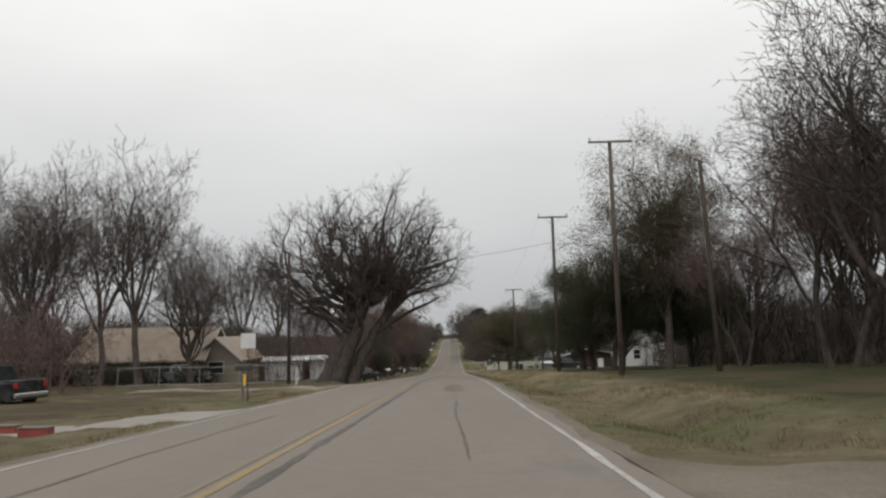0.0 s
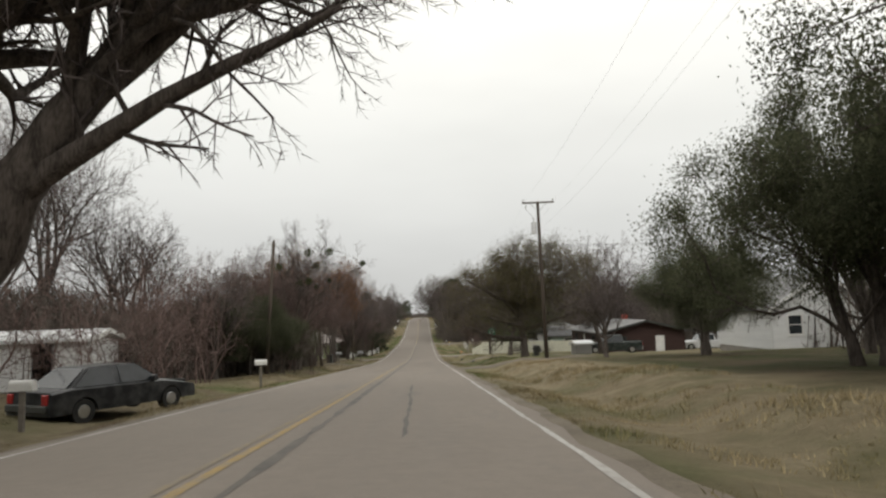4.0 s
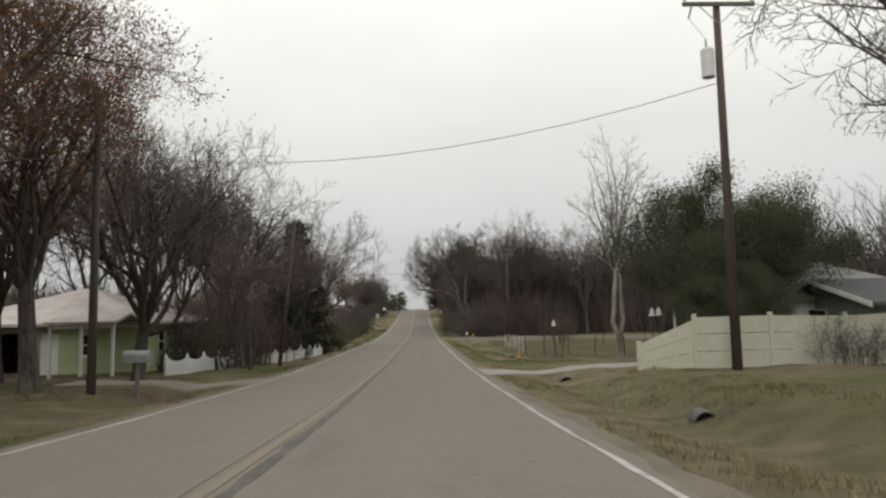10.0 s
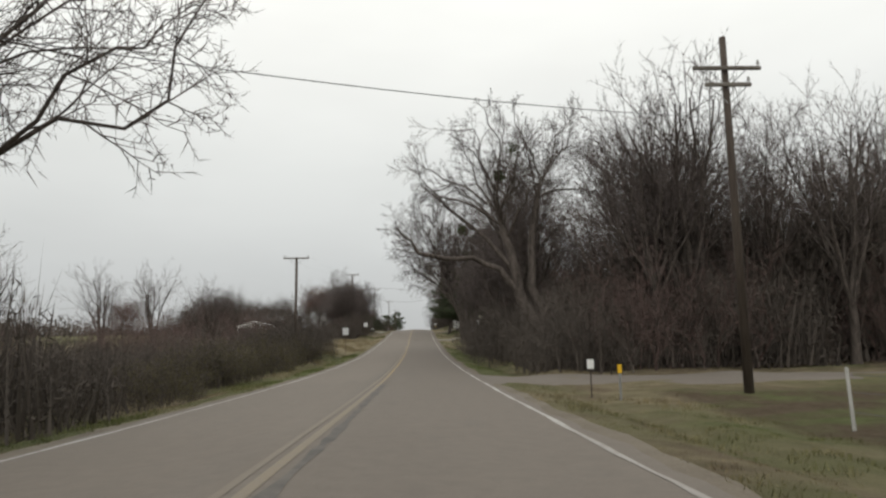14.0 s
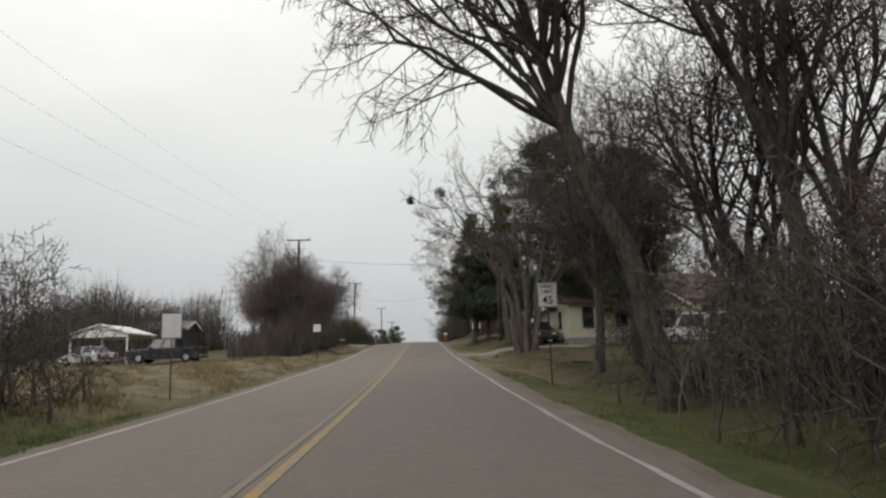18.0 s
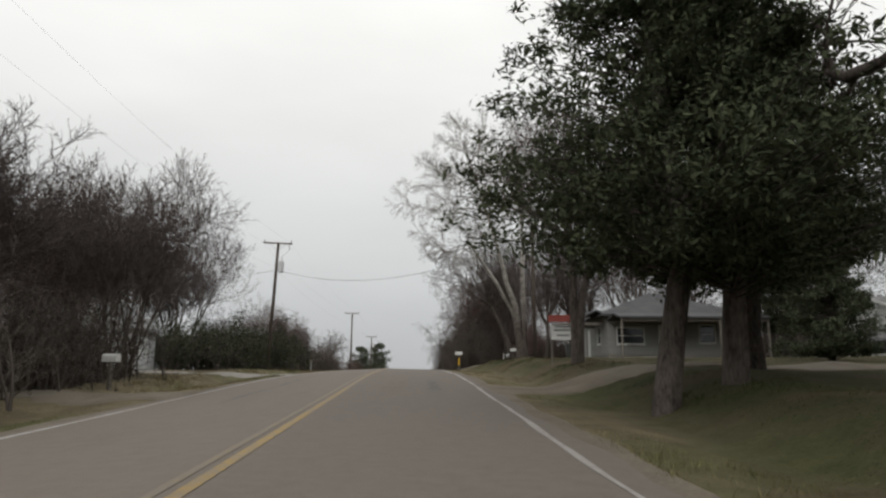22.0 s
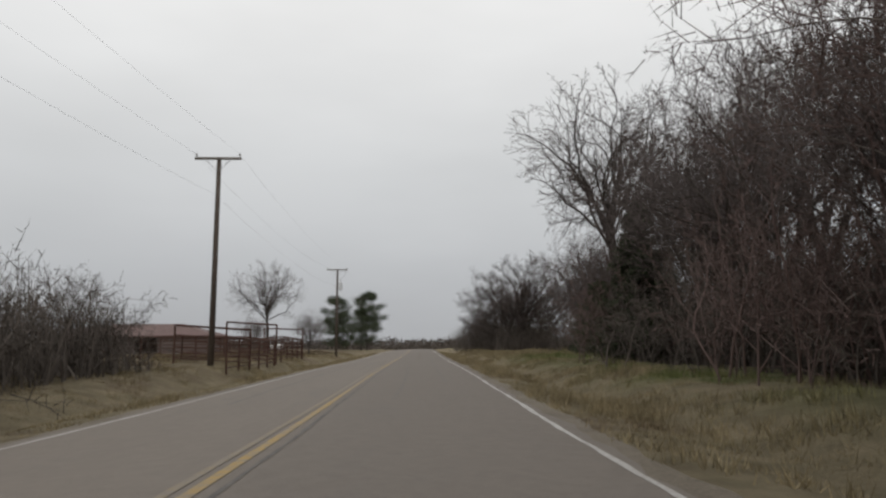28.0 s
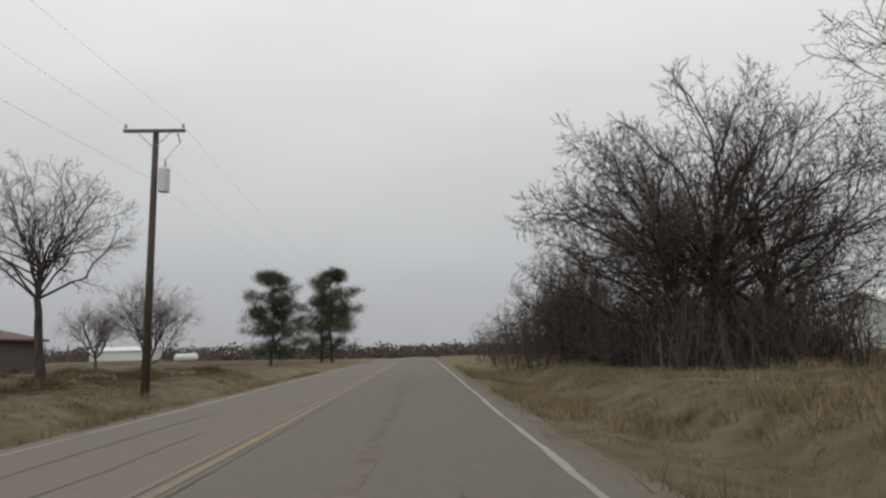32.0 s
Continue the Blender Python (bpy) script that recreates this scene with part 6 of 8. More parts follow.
def house(label, x, y, yaw, w, d, h, rise, roof="x", over=0.5, wall=None, cover=None, south=(), north=(), east=(), west=(), sink=0.15, name="house", gable=None, chimney=None, trim=None, base=None, lap=0.0):
    """Openings are (u, sill, width, height, 'window' | 'door' | 'open'); the south wall faces local -y. roof: ridge along x, along y, or 'hip'."""
    z0 = gz(x, y) if base is None else base
    t = thing(name, label, "house" if name == "house" else name.replace("_", " "), pose(x, y, z0, 0, 0, yaw))
    th = 0.16
    part("foundation", box(B(), -w / 2 + 0.03, w / 2 - 0.03, -d / 2 + 0.03, d / 2 - 0.03, -0.5, sink), MAT_CONCRETE, t)
    for holes, ww, turn, at in ((south, w, 0, (-w / 2, -d / 2)), (east, d - 2 * th, 90, (w / 2, -d / 2 + th)), (north, w, 180, (w / 2, d / 2)), (west, d - 2 * th, 270, (-w / 2, d / 2 - th))):
        m = pose(at[0], at[1], sink, 0, 0, turn)
        p = part("wall", wall_mesh(ww, h, th, holes), wall, t, matrix=m)
        if lap:
            lap_boards(p, ww, h, lap, holes, wall)
        for u, s, ow, oh, kind in holes:
            if kind == "window":
                window(p, u, s, ow, oh, th, trim=trim)
            elif kind == "door":
                door(p, u, ow, oh, th, MAT_WHITE)
    hh = h + sink
    t2 = 0.14
    if roof == "hip":
        bm = B()
        a, b, r = w / 2 + over, d / 2 + over, max(0.2, abs(w - d) / 2)
        low = [bm.verts.new(p) for p in ((-a, -b, hh), (a, -b, hh), (a, b, hh), (-a, b, hh))]
        und = [bm.verts.new(p) for p in ((-a, -b, hh - t2), (a, -b, hh - t2), (a, b, hh - t2), (-a, b, hh - t2))]
        ends = ((-r, 0), (r, 0)) if w >= d else ((0, -r), (0, r))
        tops = [bm.verts.new((*e, hh + rise)) for e in ends]
        if w >= d:
            fs = [(low[0], low[1], tops[1], tops[0]), (low[1], low[2], tops[1]), (low[2], low[3], tops[0], tops[1]), (low[3], low[0], tops[0])]
        else:
            fs = [(low[0], low[1], tops[0]), (low[1], low[2], tops[1], tops[0]), (low[2], low[3], tops[1]), (low[3], low[0], tops[0], tops[1])]
        for f in fs:
            bm.faces.new(f)
        for i in range(4):
            bm.faces.new((low[i], und[i], und[(i + 1) % 4], low[(i + 1) % 4]))
        bm.faces.new(und)
        bmesh.ops.recalc_face_normals(bm, faces=bm.faces)
        part("roof", bm, cover, t)
    else:
        run, length = (d / 2, w) if roof == "x" else (w / 2, d)
        ax = "x" if roof == "x" else "y"
        k = rise / run
        for s in (-1, 1):
            e = run + over
            poly = [(0, hh + rise), (s * e, hh - k * over), (s * e, hh - k * over + t2), (0, hh + rise + t2)]
            part("roof_slope", prism(poly, -length / 2 - over, length / 2 + over, ax), cover, t)
            side = s * (length / 2)
            part("gable", prism([(-run, hh), (run, hh), (0, hh + rise)], side - s * th, side, ax), gable or wall, t)
        for s in (-1, 1):
            for q in (-1, 1):
                a = q * (length / 2 + over + 0.01)
                e = run + over
                poly = [(0.0, hh + rise - 0.08), (s * e, hh - k * over - 0.08), (s * e, hh - k * over + t2), (0.0, hh + rise + t2)]
                part("bargeboard", prism(poly, a, a + q * 0.03, ax), trim or MAT_WHITE, t)
    if chimney:
        part("chimney", box(B(), chimney[0] - 0.3, chimney[0] + 0.3, chimney[1] - 0.3, chimney[1] + 0.3, hh + rise * 0.3, hh + rise + 0.6), MAT_RED, t)
    return t


W, D, O = "window", "door", "open"
house("low tan brick house with pale brown shingle roof behind trees", -29.2, 71.5, 0, 12.5, 8, 2.6, 2.9, "x", 0.6, SIDE_TAN, ROOF_TAN, south=[(1.5, 0.9, 1.2, 1.2, W), (5.5, 0, 1.0, 2.1, D), (8.5, 0.9, 1.6, 1.2, W)], east=[(3, 0.9, 1.2, 1.2, W)])
house("tan gabled wing of a brick house beside a fence", -21.7, 72, 0, 4.5, 7, 2.5, 1.9, "y", 0.5, SIDE_TAN, ROOF_TAN, south=[(1.4, 0.9, 1.6, 1.2, W)])
house("pale grey flat metal shed beside the great leaning tree", -16.2, 79, 6, 6.5, 4, 2.1, 0.35, "x", 0.25, SIDE_WHITE, ROOF_TIN, name="shed", south=[(4.2, 0, 0.9, 2.0, O)])
house("white gabled cottage behind trees", 27.5, 94, 0, 6.5, 8, 2.7, 2.0, "y", 0.4, SIDE_WHITE, ROOF_GREY, south=[(1.0, 0.9, 1.0, 1.3, W), (4.2, 0.9, 1.0, 1.3, W)], lap=0.22)
house("white gabled house with grey roof beside parked trucks", 38.4, 118.5, 0, 7, 9, 3.0, 2.6, "y", 0.4, SIDE_WHITE, ROOF_GREY, south=[(1.2, 0.9, 1.0, 1.4, W), (4.6, 0.9, 1.0, 1.4, W)], west=[(2, 0.9, 1.2, 1.3, W)], lap=0.22)
house("dark red board house with low grey roof", 25.6, 127.8, 0, 8.6, 16.5, 2.5, 1.05, "y", 0.7, SIDE_RED, ROOF_GREY, south=[(1.2, 0.8, 1.1, 1.2, W), (5.4, 0, 1.0, 2.0, D)], west=[(2, 0.9, 1.2, 1.1, W), (6, 0, 1.0, 2.0, D), (10.5, 0.9, 1.4, 1.1, W)], chimney=(1.5, 4), trim=MAT_PLASTIC_DARK)
house("small dog kennel shed with shiny tin lid", 16.6, 110.4, 10, 1.5, 1.3, 0.95, 0.2, "x", 0.15, SIDE_SHADED_GREY, ROOF_TIN, name="kennel", sink=0.05)
house("pale green house with stained hipped tin roof", -17.0, 160.5, 0, 9.6, 9.0, 2.55, 1.9, "hip", 0.7, SIDE_GREEN, ROOF_TINRUST, south=[(0.8, 0, 3.4, 2.1, O), (6.6, 0.9, 0.8, 1.1, W), (4.6, 0, 0.95, 2.1, D)], east=[(2, 0.9, 1.0, 1.2, W), (5, 0.9, 1.0, 1.2, W)], lap=0.22)
house("pale carport building with bright tin roof", -25.0, 146.5, 0, 13, 7.5, 2.4, 1.5, "x", 0.6, SIDE_SHADED_GREY, ROOF_TIN, name="carport", south=[(0.8, 0, 5.0, 2.2, O), (6.6, 0, 5.0, 2.2, O)], east=[(1.0, 0, 4.5, 2.1, O)])
house("grey-green house with low roof behind a cream fence", 28.5, 153.5, 0, 15, 8, 2.4, 1.0, "x", 0.6, SIDE_TEAL, ROOF_DARK, south=[(2, 1.0, 1.4, 1.1, W), (6, 0, 1.0, 2.0, D), (9.5, 1.0, 1.6, 1.1, W)], west=[(3, 1.0, 1.2, 1.1, W)])
house("white clapboard house with a front porch", 23.8, 158.6, 0, 8, 9, 2.8, 1.9, "hip", 0.4, SIDE_WHITE, ROOF_GREY, south=[(0.8, 0.8, 1.0, 1.4, W), (5.8, 0.8, 1.0, 1.4, W)], west=[(1.2, 0.8, 1.0, 1.4, W), (4, 0, 1.0, 2.1, D), (6.4, 0.8, 1.0, 1.4, W)], sink=0.5, lap=0.22)
house("cream clapboard house with dark brown shingle roof", 18.4, 284.3, 0, 12.4, 11.5, 2.6, 2.3, "x", 0.5, SIDE_CREAM, ROOF_BROWN, south=[(0.9, 0.75, 0.85, 1.45, W), (3.3, 0.75, 0.85, 1.45, W), (9.6, 0.75, 1.2, 1.3, W)], west=[(1.0, 0, 0.9, 2.0, D), (7.5, 0.8, 1.0, 1.3, W)], trim=MAT_PLASTIC_DARK, lap=0.2)
house("cream gabled entrance bay with a wide window", 18.7, 278.0, 0, 2.9, 1.4, 2.5, 0.9, "y", 0.35, SIDE_CREAM, ROOF_BROWN, south=[(0.6, 0.75, 1.7, 1.4, W)], name="bay_window", sink=0.15, lap=0.2)
# A white house; the shade on its walls is put into the grey siding.
house("white house on a rise, walls toned grey for shade, dark hipped roof", 20.5, 338, 0, 10, 10, 2.8, 2.2, "hip", 0.5, SIDE_SHADED_GREY, ROOF_DARK, south=[(0.6, 0.7, 2.0, 1.2, W), (3.6, 0, 1.0, 2.1, D), (6.5, 0.8, 1.2, 1.3, W)], west=[(1, 0.8, 1.0, 1.3, W), (4, 0, 1.0, 2.1, D), (7, 0.8, 1.0, 1.3, W)], sink=0.3, lap=0.22)
house("small white gabled house behind the driveway", -17.8, 328.5, 0, 5.2, 6, 2.6, 1.9, "y", 0.35, SIDE_WHITE, ROOF_GREY, south=[(3.0, 0.8, 1.0, 1.4, W), (0.8, 0.8, 1.0, 1.4, W)], east=[(2, 0.8, 1.0, 1.4, W)], lap=0.22)
house("dull red board shed behind the thicket", -28.5, 311, 0, 6.5, 5, 2.4, 0.9, "x", 0.3, SIDE_RED, ROOF_GREY, name="shed", south=[(2.6, 0, 1.1, 2.0, O)])
house("distant white house among bare trees", 42, 336, 0, 10, 8, 2.8, 1.6, "x", 0.4, SIDE_WHITE, ROOF_GREY, south=[(1.5, 0.8, 1.1, 1.3, W), (4.4, 0, 1.0, 2.1, D), (7.2, 0.8, 1.1, 1.3, W)], west=[(2.5, 0.8, 1.1, 1.3, W)])
house("long low barn with dull red metal roof", -38.5, 463, 3, 22, 10, 2.3, 1.7, "hip", 0.5, SIDE_BARN, ROOF_RED, name="barn", south=[(3, 0, 3, 2.3, O), (12, 0, 3, 2.3, O)])
house("white farm outbuilding beside a wire fence", 36, 457, 0, 10, 7, 2.5, 1.2, "x", 0.5, SIDE_WHITE, ROOF_TIN, south=[(1.5, 0, 2.5, 2.1, O), (6, 0.9, 1.2, 1.2, W)], name="outbuilding")
house("distant low white shed across the field", -66, 575, 0, 14, 6, 2.2, 0.8, "x", 0.3, SIDE_WHITE, ROOF_TIN, name="shed")


def open_roof(name, label, x, y, yaw, w, d, h, rise, ridge, cover, posts, wall=None, gable=None, post_mat=None, base=None):
    """A roof on posts: a porch or carport."""
    t = thing(name, label, name.replace("_", " "), pose(x, y, gz(x, y) if base is None else base, 0, 0, yaw))
    for px, py in posts:
        part("post", box(B(), px - 0.06, px + 0.06, py - 0.06, py + 0.06, -0.3, h), post_mat or MAT_WHITE, t)
    run, length = (d / 2, w) if ridge == "x" else (w / 2, d)
    for s in (-1, 1):
        poly = [(0, h + rise), (s * run, h), (s * run, h + 0.12), (0, h + rise + 0.12)]
        part("roof_slope", prism(poly, -length / 2, length / 2, ridge), cover, t)
        if gable:
            a = s * (length / 2 - 0.25)
            part("gable", prism([(-run + 0.25, h), (run - 0.25, h), (0, h + rise - 0.05)], a, a - s * 0.1, ridge), gable, t)
    part("beam", box(B(), -w / 2 + 0.2, w / 2 - 0.2, -d / 2 + 0.2, -d / 2 + 0.34, h - 0.2, h - 0.01), post_mat or MAT_WHITE, t)
    part("beam", box(B(), -w / 2 + 0.2, w / 2 - 0.2, d / 2 - 0.34, d / 2 - 0.2, h - 0.2, h - 0.01), post_mat or MAT_WHITE, t)
    return t


open_roof("carport", "cream gabled carport on black posts beside the house", 13.4, 286.6, 0, 4.4, 8.0, 2.45, 2.2, "x", ROOF_BROWN, [(-1.9, -3.6), (-1.9, 3.6), (-1.9, 0.2), (1.9, -3.6)], gable=SIDE_CREAM, post_mat=MAT_PLASTIC_DARK)


def wreath(x, y, z):
    t = thing("wreath", "green christmas wreath with red bow on the gable", "wreath", pose(x, y, z, 0, 90, 0))
    rng = np.random.default_rng(5)
    a = rng.uniform(0, 6.28, 420)
    P = np.stack([0.36 * np.cos(a), 0.36 * np.sin(a), 0 * a], -1) + rng.normal(size=(420, 3)) * 0.05
    mesh_object("ring", *leaves(P, 0.06, rng), MAT_LEAF_GREEN, t)
    part("bow", box(B(), -0.45, -0.22, -0.1, 0.1, -0.1, -0.02, 0.02), MAT_RED, t)


wreath(11.36, 286.6, gz(13.4, 286.6) + 3.55)
# Posts toned grey for shade; the long porch roof also shades the wall.
open_roof("porch", "open porch with slim white posts toned grey for shade", 14.9, 335.2, 0, 3.2, 3.2, 2.55, 0.8, "y", ROOF_DARK, [(-1.5, -1.4), (-1.5, 1.4), (1.4, -1.4)], post_mat=MAT_ARM)
open_roof("porch", "long dark front porch along the pale house", 20.7, 331.6, 0, 10.4, 2.8, 2.6, 0.35, "x", ROOF_DARK, [(-5.0, -1.2), (-1.7, -1.2), (1.7, -1.2), (5.0, -1.2)], post_mat=MAT_ARM)
open_roof("porch", "white front porch with posts above steps", 18.4, 159.6, 0, 2.6, 7.0, 2.9, 0.5, "y", ROOF_GREY, [(-1.1, -3.2), (-1.1, -1.0), (-1.1, 1.2), (-1.1, 3.2)])
open_roof("carport", "white metal carport over parked cars", -25.0, 290, 0, 5.0, 6.0, 2.3, 0.8, "y", MAT_WHITE, [(-2.3, -2.8), (2.3, -2.8), (-2.3, 2.8), (2.3, 2.8)], gable=MAT_WHITE)
open_roof("porch", "dark porch under the hipped tin roof", -13.6, 154.2, 0, 3.2, 3.2, 2.4, 0.4, "x", ROOF_TINRUST, [(-1.4, -1.4), (0, -1.4), (1.4, -1.4)])


def steps(x, y, n, w, yaw):
    t = thing("porch_steps", "concrete porch steps with a white rail", "steps", pose(x, y, gz(x, y), 0, 0, yaw))
    for i in range(n):
        part("step", box(B(), -w / 2, w / 2, i * 0.28, (i + 1) * 0.28 - 0.004, -0.2, (i + 1) * 0.17), MAT_CONCRETE, t)
    part("rail", rod(B(), (-w / 2, 0, 0.9), (-w / 2, n * 0.28, 0.9 + n * 0.17), 0.03, sides=6), MAT_WHITE, t)
    part("rail_post", rod(B(), (-w / 2, 0, -0.1), (-w / 2, 0, 0.9), 0.03, sides=6), MAT_WHITE, t)


steps(17.6, 158, 3, 1.4, -90)


# ---- vehicles ----
def arc(cx, r, n=8):
    return [(cx - r * math.cos(math.pi * i / n), 0.30 + r * math.sin(math.pi * i / n)) for i in range(n + 1)]


VEHICLES = {
    "sedan": dict(L=4.7, W=1.78, prof=[(2.33, 0.42), (2.30, 0.66), (1.2, 0.90), (-1.75, 0.95), (-2.30, 0.88), (-2.34, 0.45)], axles=(1.42, -1.38), r=0.32, cab=(1.15, -1.85, 0.35, -1.15, 0.90, 1.42)),
    "suv": dict(L=4.7, W=1.86, prof=[(2.33, 0.45), (2.30, 0.82), (1.25, 1.02), (-2.20, 1.05), (-2.32, 0.95), (-2.34, 0.5)], axles=(1.42, -1.40), r=0.36, cab=(1.1, -2.22, 0.35, -1.95, 1.0, 1.68)),
    "pickup": dict(L=5.5, W=1.95, prof=[(2.74, 0.5), (2.72, 0.95), (1.35, 1.08), (-2.72, 1.08), (-2.74, 0.55)], axles=(1.75, -1.75), r=0.39, cab=(1.25, -0.95, 0.6, -0.85, 1.06, 1.78)),
    "van": dict(L=5.2, W=1.95, prof=[(2.58, 0.45), (2.55, 0.95), (1.75, 1.12), (-2.55, 1.12), (-2.58, 0.5)], axles=(1.6, -1.6), r=0.36, cab=(1.7, -2.55, 1.0, -2.48, 1.1, 2.05)),
}


def vehicle(kind, label, x, y, yaw, paint, base=None):
    v = VEHICLES[kind]
    t = thing({"sedan": "car", "suv": "car", "pickup": "pickup_truck", "van": "van"}[kind], label, {"pickup": "pickup truck", "van": "van"}.get(kind, "car"), pose(x, y, gz(x, y) if base is None else base, 0, 0, yaw))
    Wd, r = v["W"], v["r"]
    low = [p for ax in (v["axles"][1], v["axles"][0]) for p in arc(ax, r + 0.07)]
    prof = v["prof"] + [(v["prof"][-1][0], 0.30)] + low + [(v["prof"][0][0], 0.30)]
    bm = B()
    rings = []
    for yy, k, top in ((-Wd / 2, 0.985, -0.05), (-Wd / 2 + 0.09, 1.0, 0.0), (Wd / 2 - 0.09, 1.0, 0.0), (Wd / 2, 0.985, -0.05)):
        rings.append([bm.verts.new((p[0] * k, yy, p[1] + (top if p[1] > 0.8 else 0))) for p in prof])
    bm.faces.new(rings[0])
    bm.faces.new(rings[-1][::-1])
    for a, b in zip(rings, rings[1:]):
        for i in range(len(prof)):
            j = (i + 1) % len(prof)
            bm.faces.new((a[i], b[i], b[j], a[j]))
    bmesh.ops.recalc_face_normals(bm, faces=bm.faces)
    part("body", bm, paint, t)
    x0, x1, x2, x3, z0, z1 = v["cab"]
    wl, wu = Wd / 2 - 0.05, Wd / 2 - 0.24
    bm = B()
    q = [bm.verts.new(p) for p in ((x0, -wl, z0 - 0.04), (x0, wl, z0 - 0.04), (x1, wl, z0 - 0.04), (x1, -wl, z0 - 0.04), (x2, -wu, z1), (x2, wu, z1), (x3, wu, z1), (x3, -wu, z1))]
    for f in ((0, 1, 5, 4), (1, 2, 6, 5), (2, 3, 7, 6), (3, 0, 4, 7), (4, 5, 6, 7), (3, 2, 1, 0)):
        bm.faces.new([q[i] for i in f])
    bmesh.ops.recalc_face_normals(bm, faces=bm.faces)
    bmesh.ops.bevel(bm, geom=list(bm.edges), offset=0.05, segments=2, affect="EDGES")
    part("cabin", bm, paint, t, smooth=False)

    def glass(corners, name):
        c = [Vector(p) for p in corners]
        n = (c[1] - c[0]).cross(c[3] - c[0]).normalized()
        mid = sum(c, Vector()) / 4
        if n.dot(mid - Vector(((x2 + x3) / 2, 0, (z0 + z1) / 2))) < 0:
            n = -n
        c = [mid + (p - mid) * 0.86 for p in c]
        bm = B()
        a = [bm.verts.new(p - n * 0.02) for p in c]
        b = [bm.verts.new(p + n * 0.012) for p in c]
        bm.faces.new(b)
        bm.faces.new(a[::-1])
        for i in range(4):
            bm.faces.new((a[i], a[(i + 1) % 4], b[(i + 1) % 4], b[i]))
        bmesh.ops.recalc_face_normals(bm, faces=bm.faces)
        part(name, bm, MAT_GLASS, t)

    glass([(x0, -wl, z0), (x0, wl, z0), (x2, wu, z1), (x2, -wu, z1)], "windscreen")
    glass([(x1, -wl, z0), (x1, wl, z0), (x3, wu, z1), (x3, -wu, z1)], "rear_window")
    m0, m1 = (x0 + x1) / 2, (x2 + x3) / 2
    for s in (-1, 1):
        glass([(x0 - 0.12, s * wl, z0), (m0 + 0.04, s * wl, z0), (m1 + 0.04, s * wu, z1), (x2, s * wu, z1)], "side_window")
        glass([(m0 - 0.04, s * wl, z0), (x1 + 0.12, s * wl, z0), (x3, s * wu, z1), (m1 - 0.04, s * wu, z1)], "side_window")
        part("mirror", box(B(), x0 - 0.45, x0 - 0.3, s * (Wd / 2 + 0.02) - 0.09, s * (Wd / 2 + 0.02) + 0.09, z0, z0 + 0.16, 0.03), paint, t)
        f, b = v["prof"][0][0], v["prof"][-1][0]
        zf, zb = v["prof"][1][1] - 0.12, v["prof"][-2][1] - 0.14
        part("headlight", box(B(), f - 0.10, f + 0.005, s * (Wd / 2 - 0.34) - 0.2, s * (Wd / 2 - 0.34) + 0.2, zf - 0.08, zf + 0.06, 0.02), MAT_LAMP, t)
        part("tail_light", box(B(), b - 0.01, b + 0.08, s * (Wd / 2 - 0.2) - 0.12, s * (Wd / 2 - 0.2) + 0.12, zb - 0.16, zb + 0.1, 0.02), MAT_TAIL, t)
        for ax in v["axles"]:
            yy = s * (Wd / 2 - 0.13)
            w = part("wheel", rod(B(), (ax, yy - 0.11, r), (ax, yy + 0.11, r), r, sides=20), MAT_TYRE, t)
            part("rim", rod(B(), (ax, yy + s * 0.08, r), (ax, yy + s * 0.125, r), r * 0.62, r * 0.5, 14), MAT_CHROME, w)
    for e, nm in ((v["prof"][0][0], "front_bumper"), (v["prof"][-1][0], "rear_bumper")):
        part(nm, box(B(), e - 0.06 if e > 0 else e - 0.07, e + 0.07 if e > 0 else e + 0.06, -Wd / 2 + 0.08, Wd / 2 - 0.08, 0.38, 0.58, 0.03), MAT_CHROME if kind == "pickup" else MAT_PLASTIC_DARK, t)
    part("grille", box(B(), v["prof"][0][0] - 0.05, v["prof"][0][0] + 0.012, -0.45, 0.45, 0.62, 0.78, 0.01), MAT_PLASTIC_DARK, t)
    if kind == "pickup":
        part("bed", box(B(), -2.62, -1.02, -Wd / 2 + 0.14, Wd / 2 - 0.14, 1.075, 1.085), MAT_PLASTIC_DARK, t)
        for s in (-1, 1):
            part("bed_rail", box(B(), -2.70, -1.0, s * (Wd / 2 - 0.11) - 0.05, s * (Wd / 2 - 0.11) + 0.05, 1.075, 1.14, 0.015), paint, t)
        part("tailgate", box(B(), -2.72, -2.64, -Wd / 2 + 0.1, Wd / 2 - 0.1, 0.7, 1.14, 0.015), paint, t)
    return t


vehicle("pickup", "dark pickup truck parked on the grass", -19.6, 31.5, 165, CAR_BLACK)
vehicle("sedan", "black sedan parked on the verge", -6.9, 66.5, 62, CAR_BLACK)
vehicle("pickup", "white pickup truck behind a pipe fence", -24.5, 66.8, 10, CAR_SILVER)
vehicle("pickup", "black pickup truck parked beside the kennel", 20.5, 114, 172, CAR_GREEN)
vehicle("pickup", "white pickup truck beside the white house", 33.2, 122.5, 175, CAR_WHITE)
vehicle("pickup", "red pickup truck under a tin roof", -22.0, 141.2, 0, CAR_RED)
vehicle("sedan", "dark blue car under the carport", -28.0, 145.5, 80, CAR_NAVY)
vehicle("pickup", "black pickup truck parked in dry grass", -17.5, 282, 178, CAR_BLACK)
vehicle("sedan", "white car parked beside a carport", -24.3, 284, 150, CAR_WHITE)
vehicle("suv", "dark grey suv parked in front of the carport", 10.7, 283.0, 273, CAR_NAVY)
vehicle("van", "white van parked beside the cream house", 19.8, 275.2, 176, CAR_WHITE)
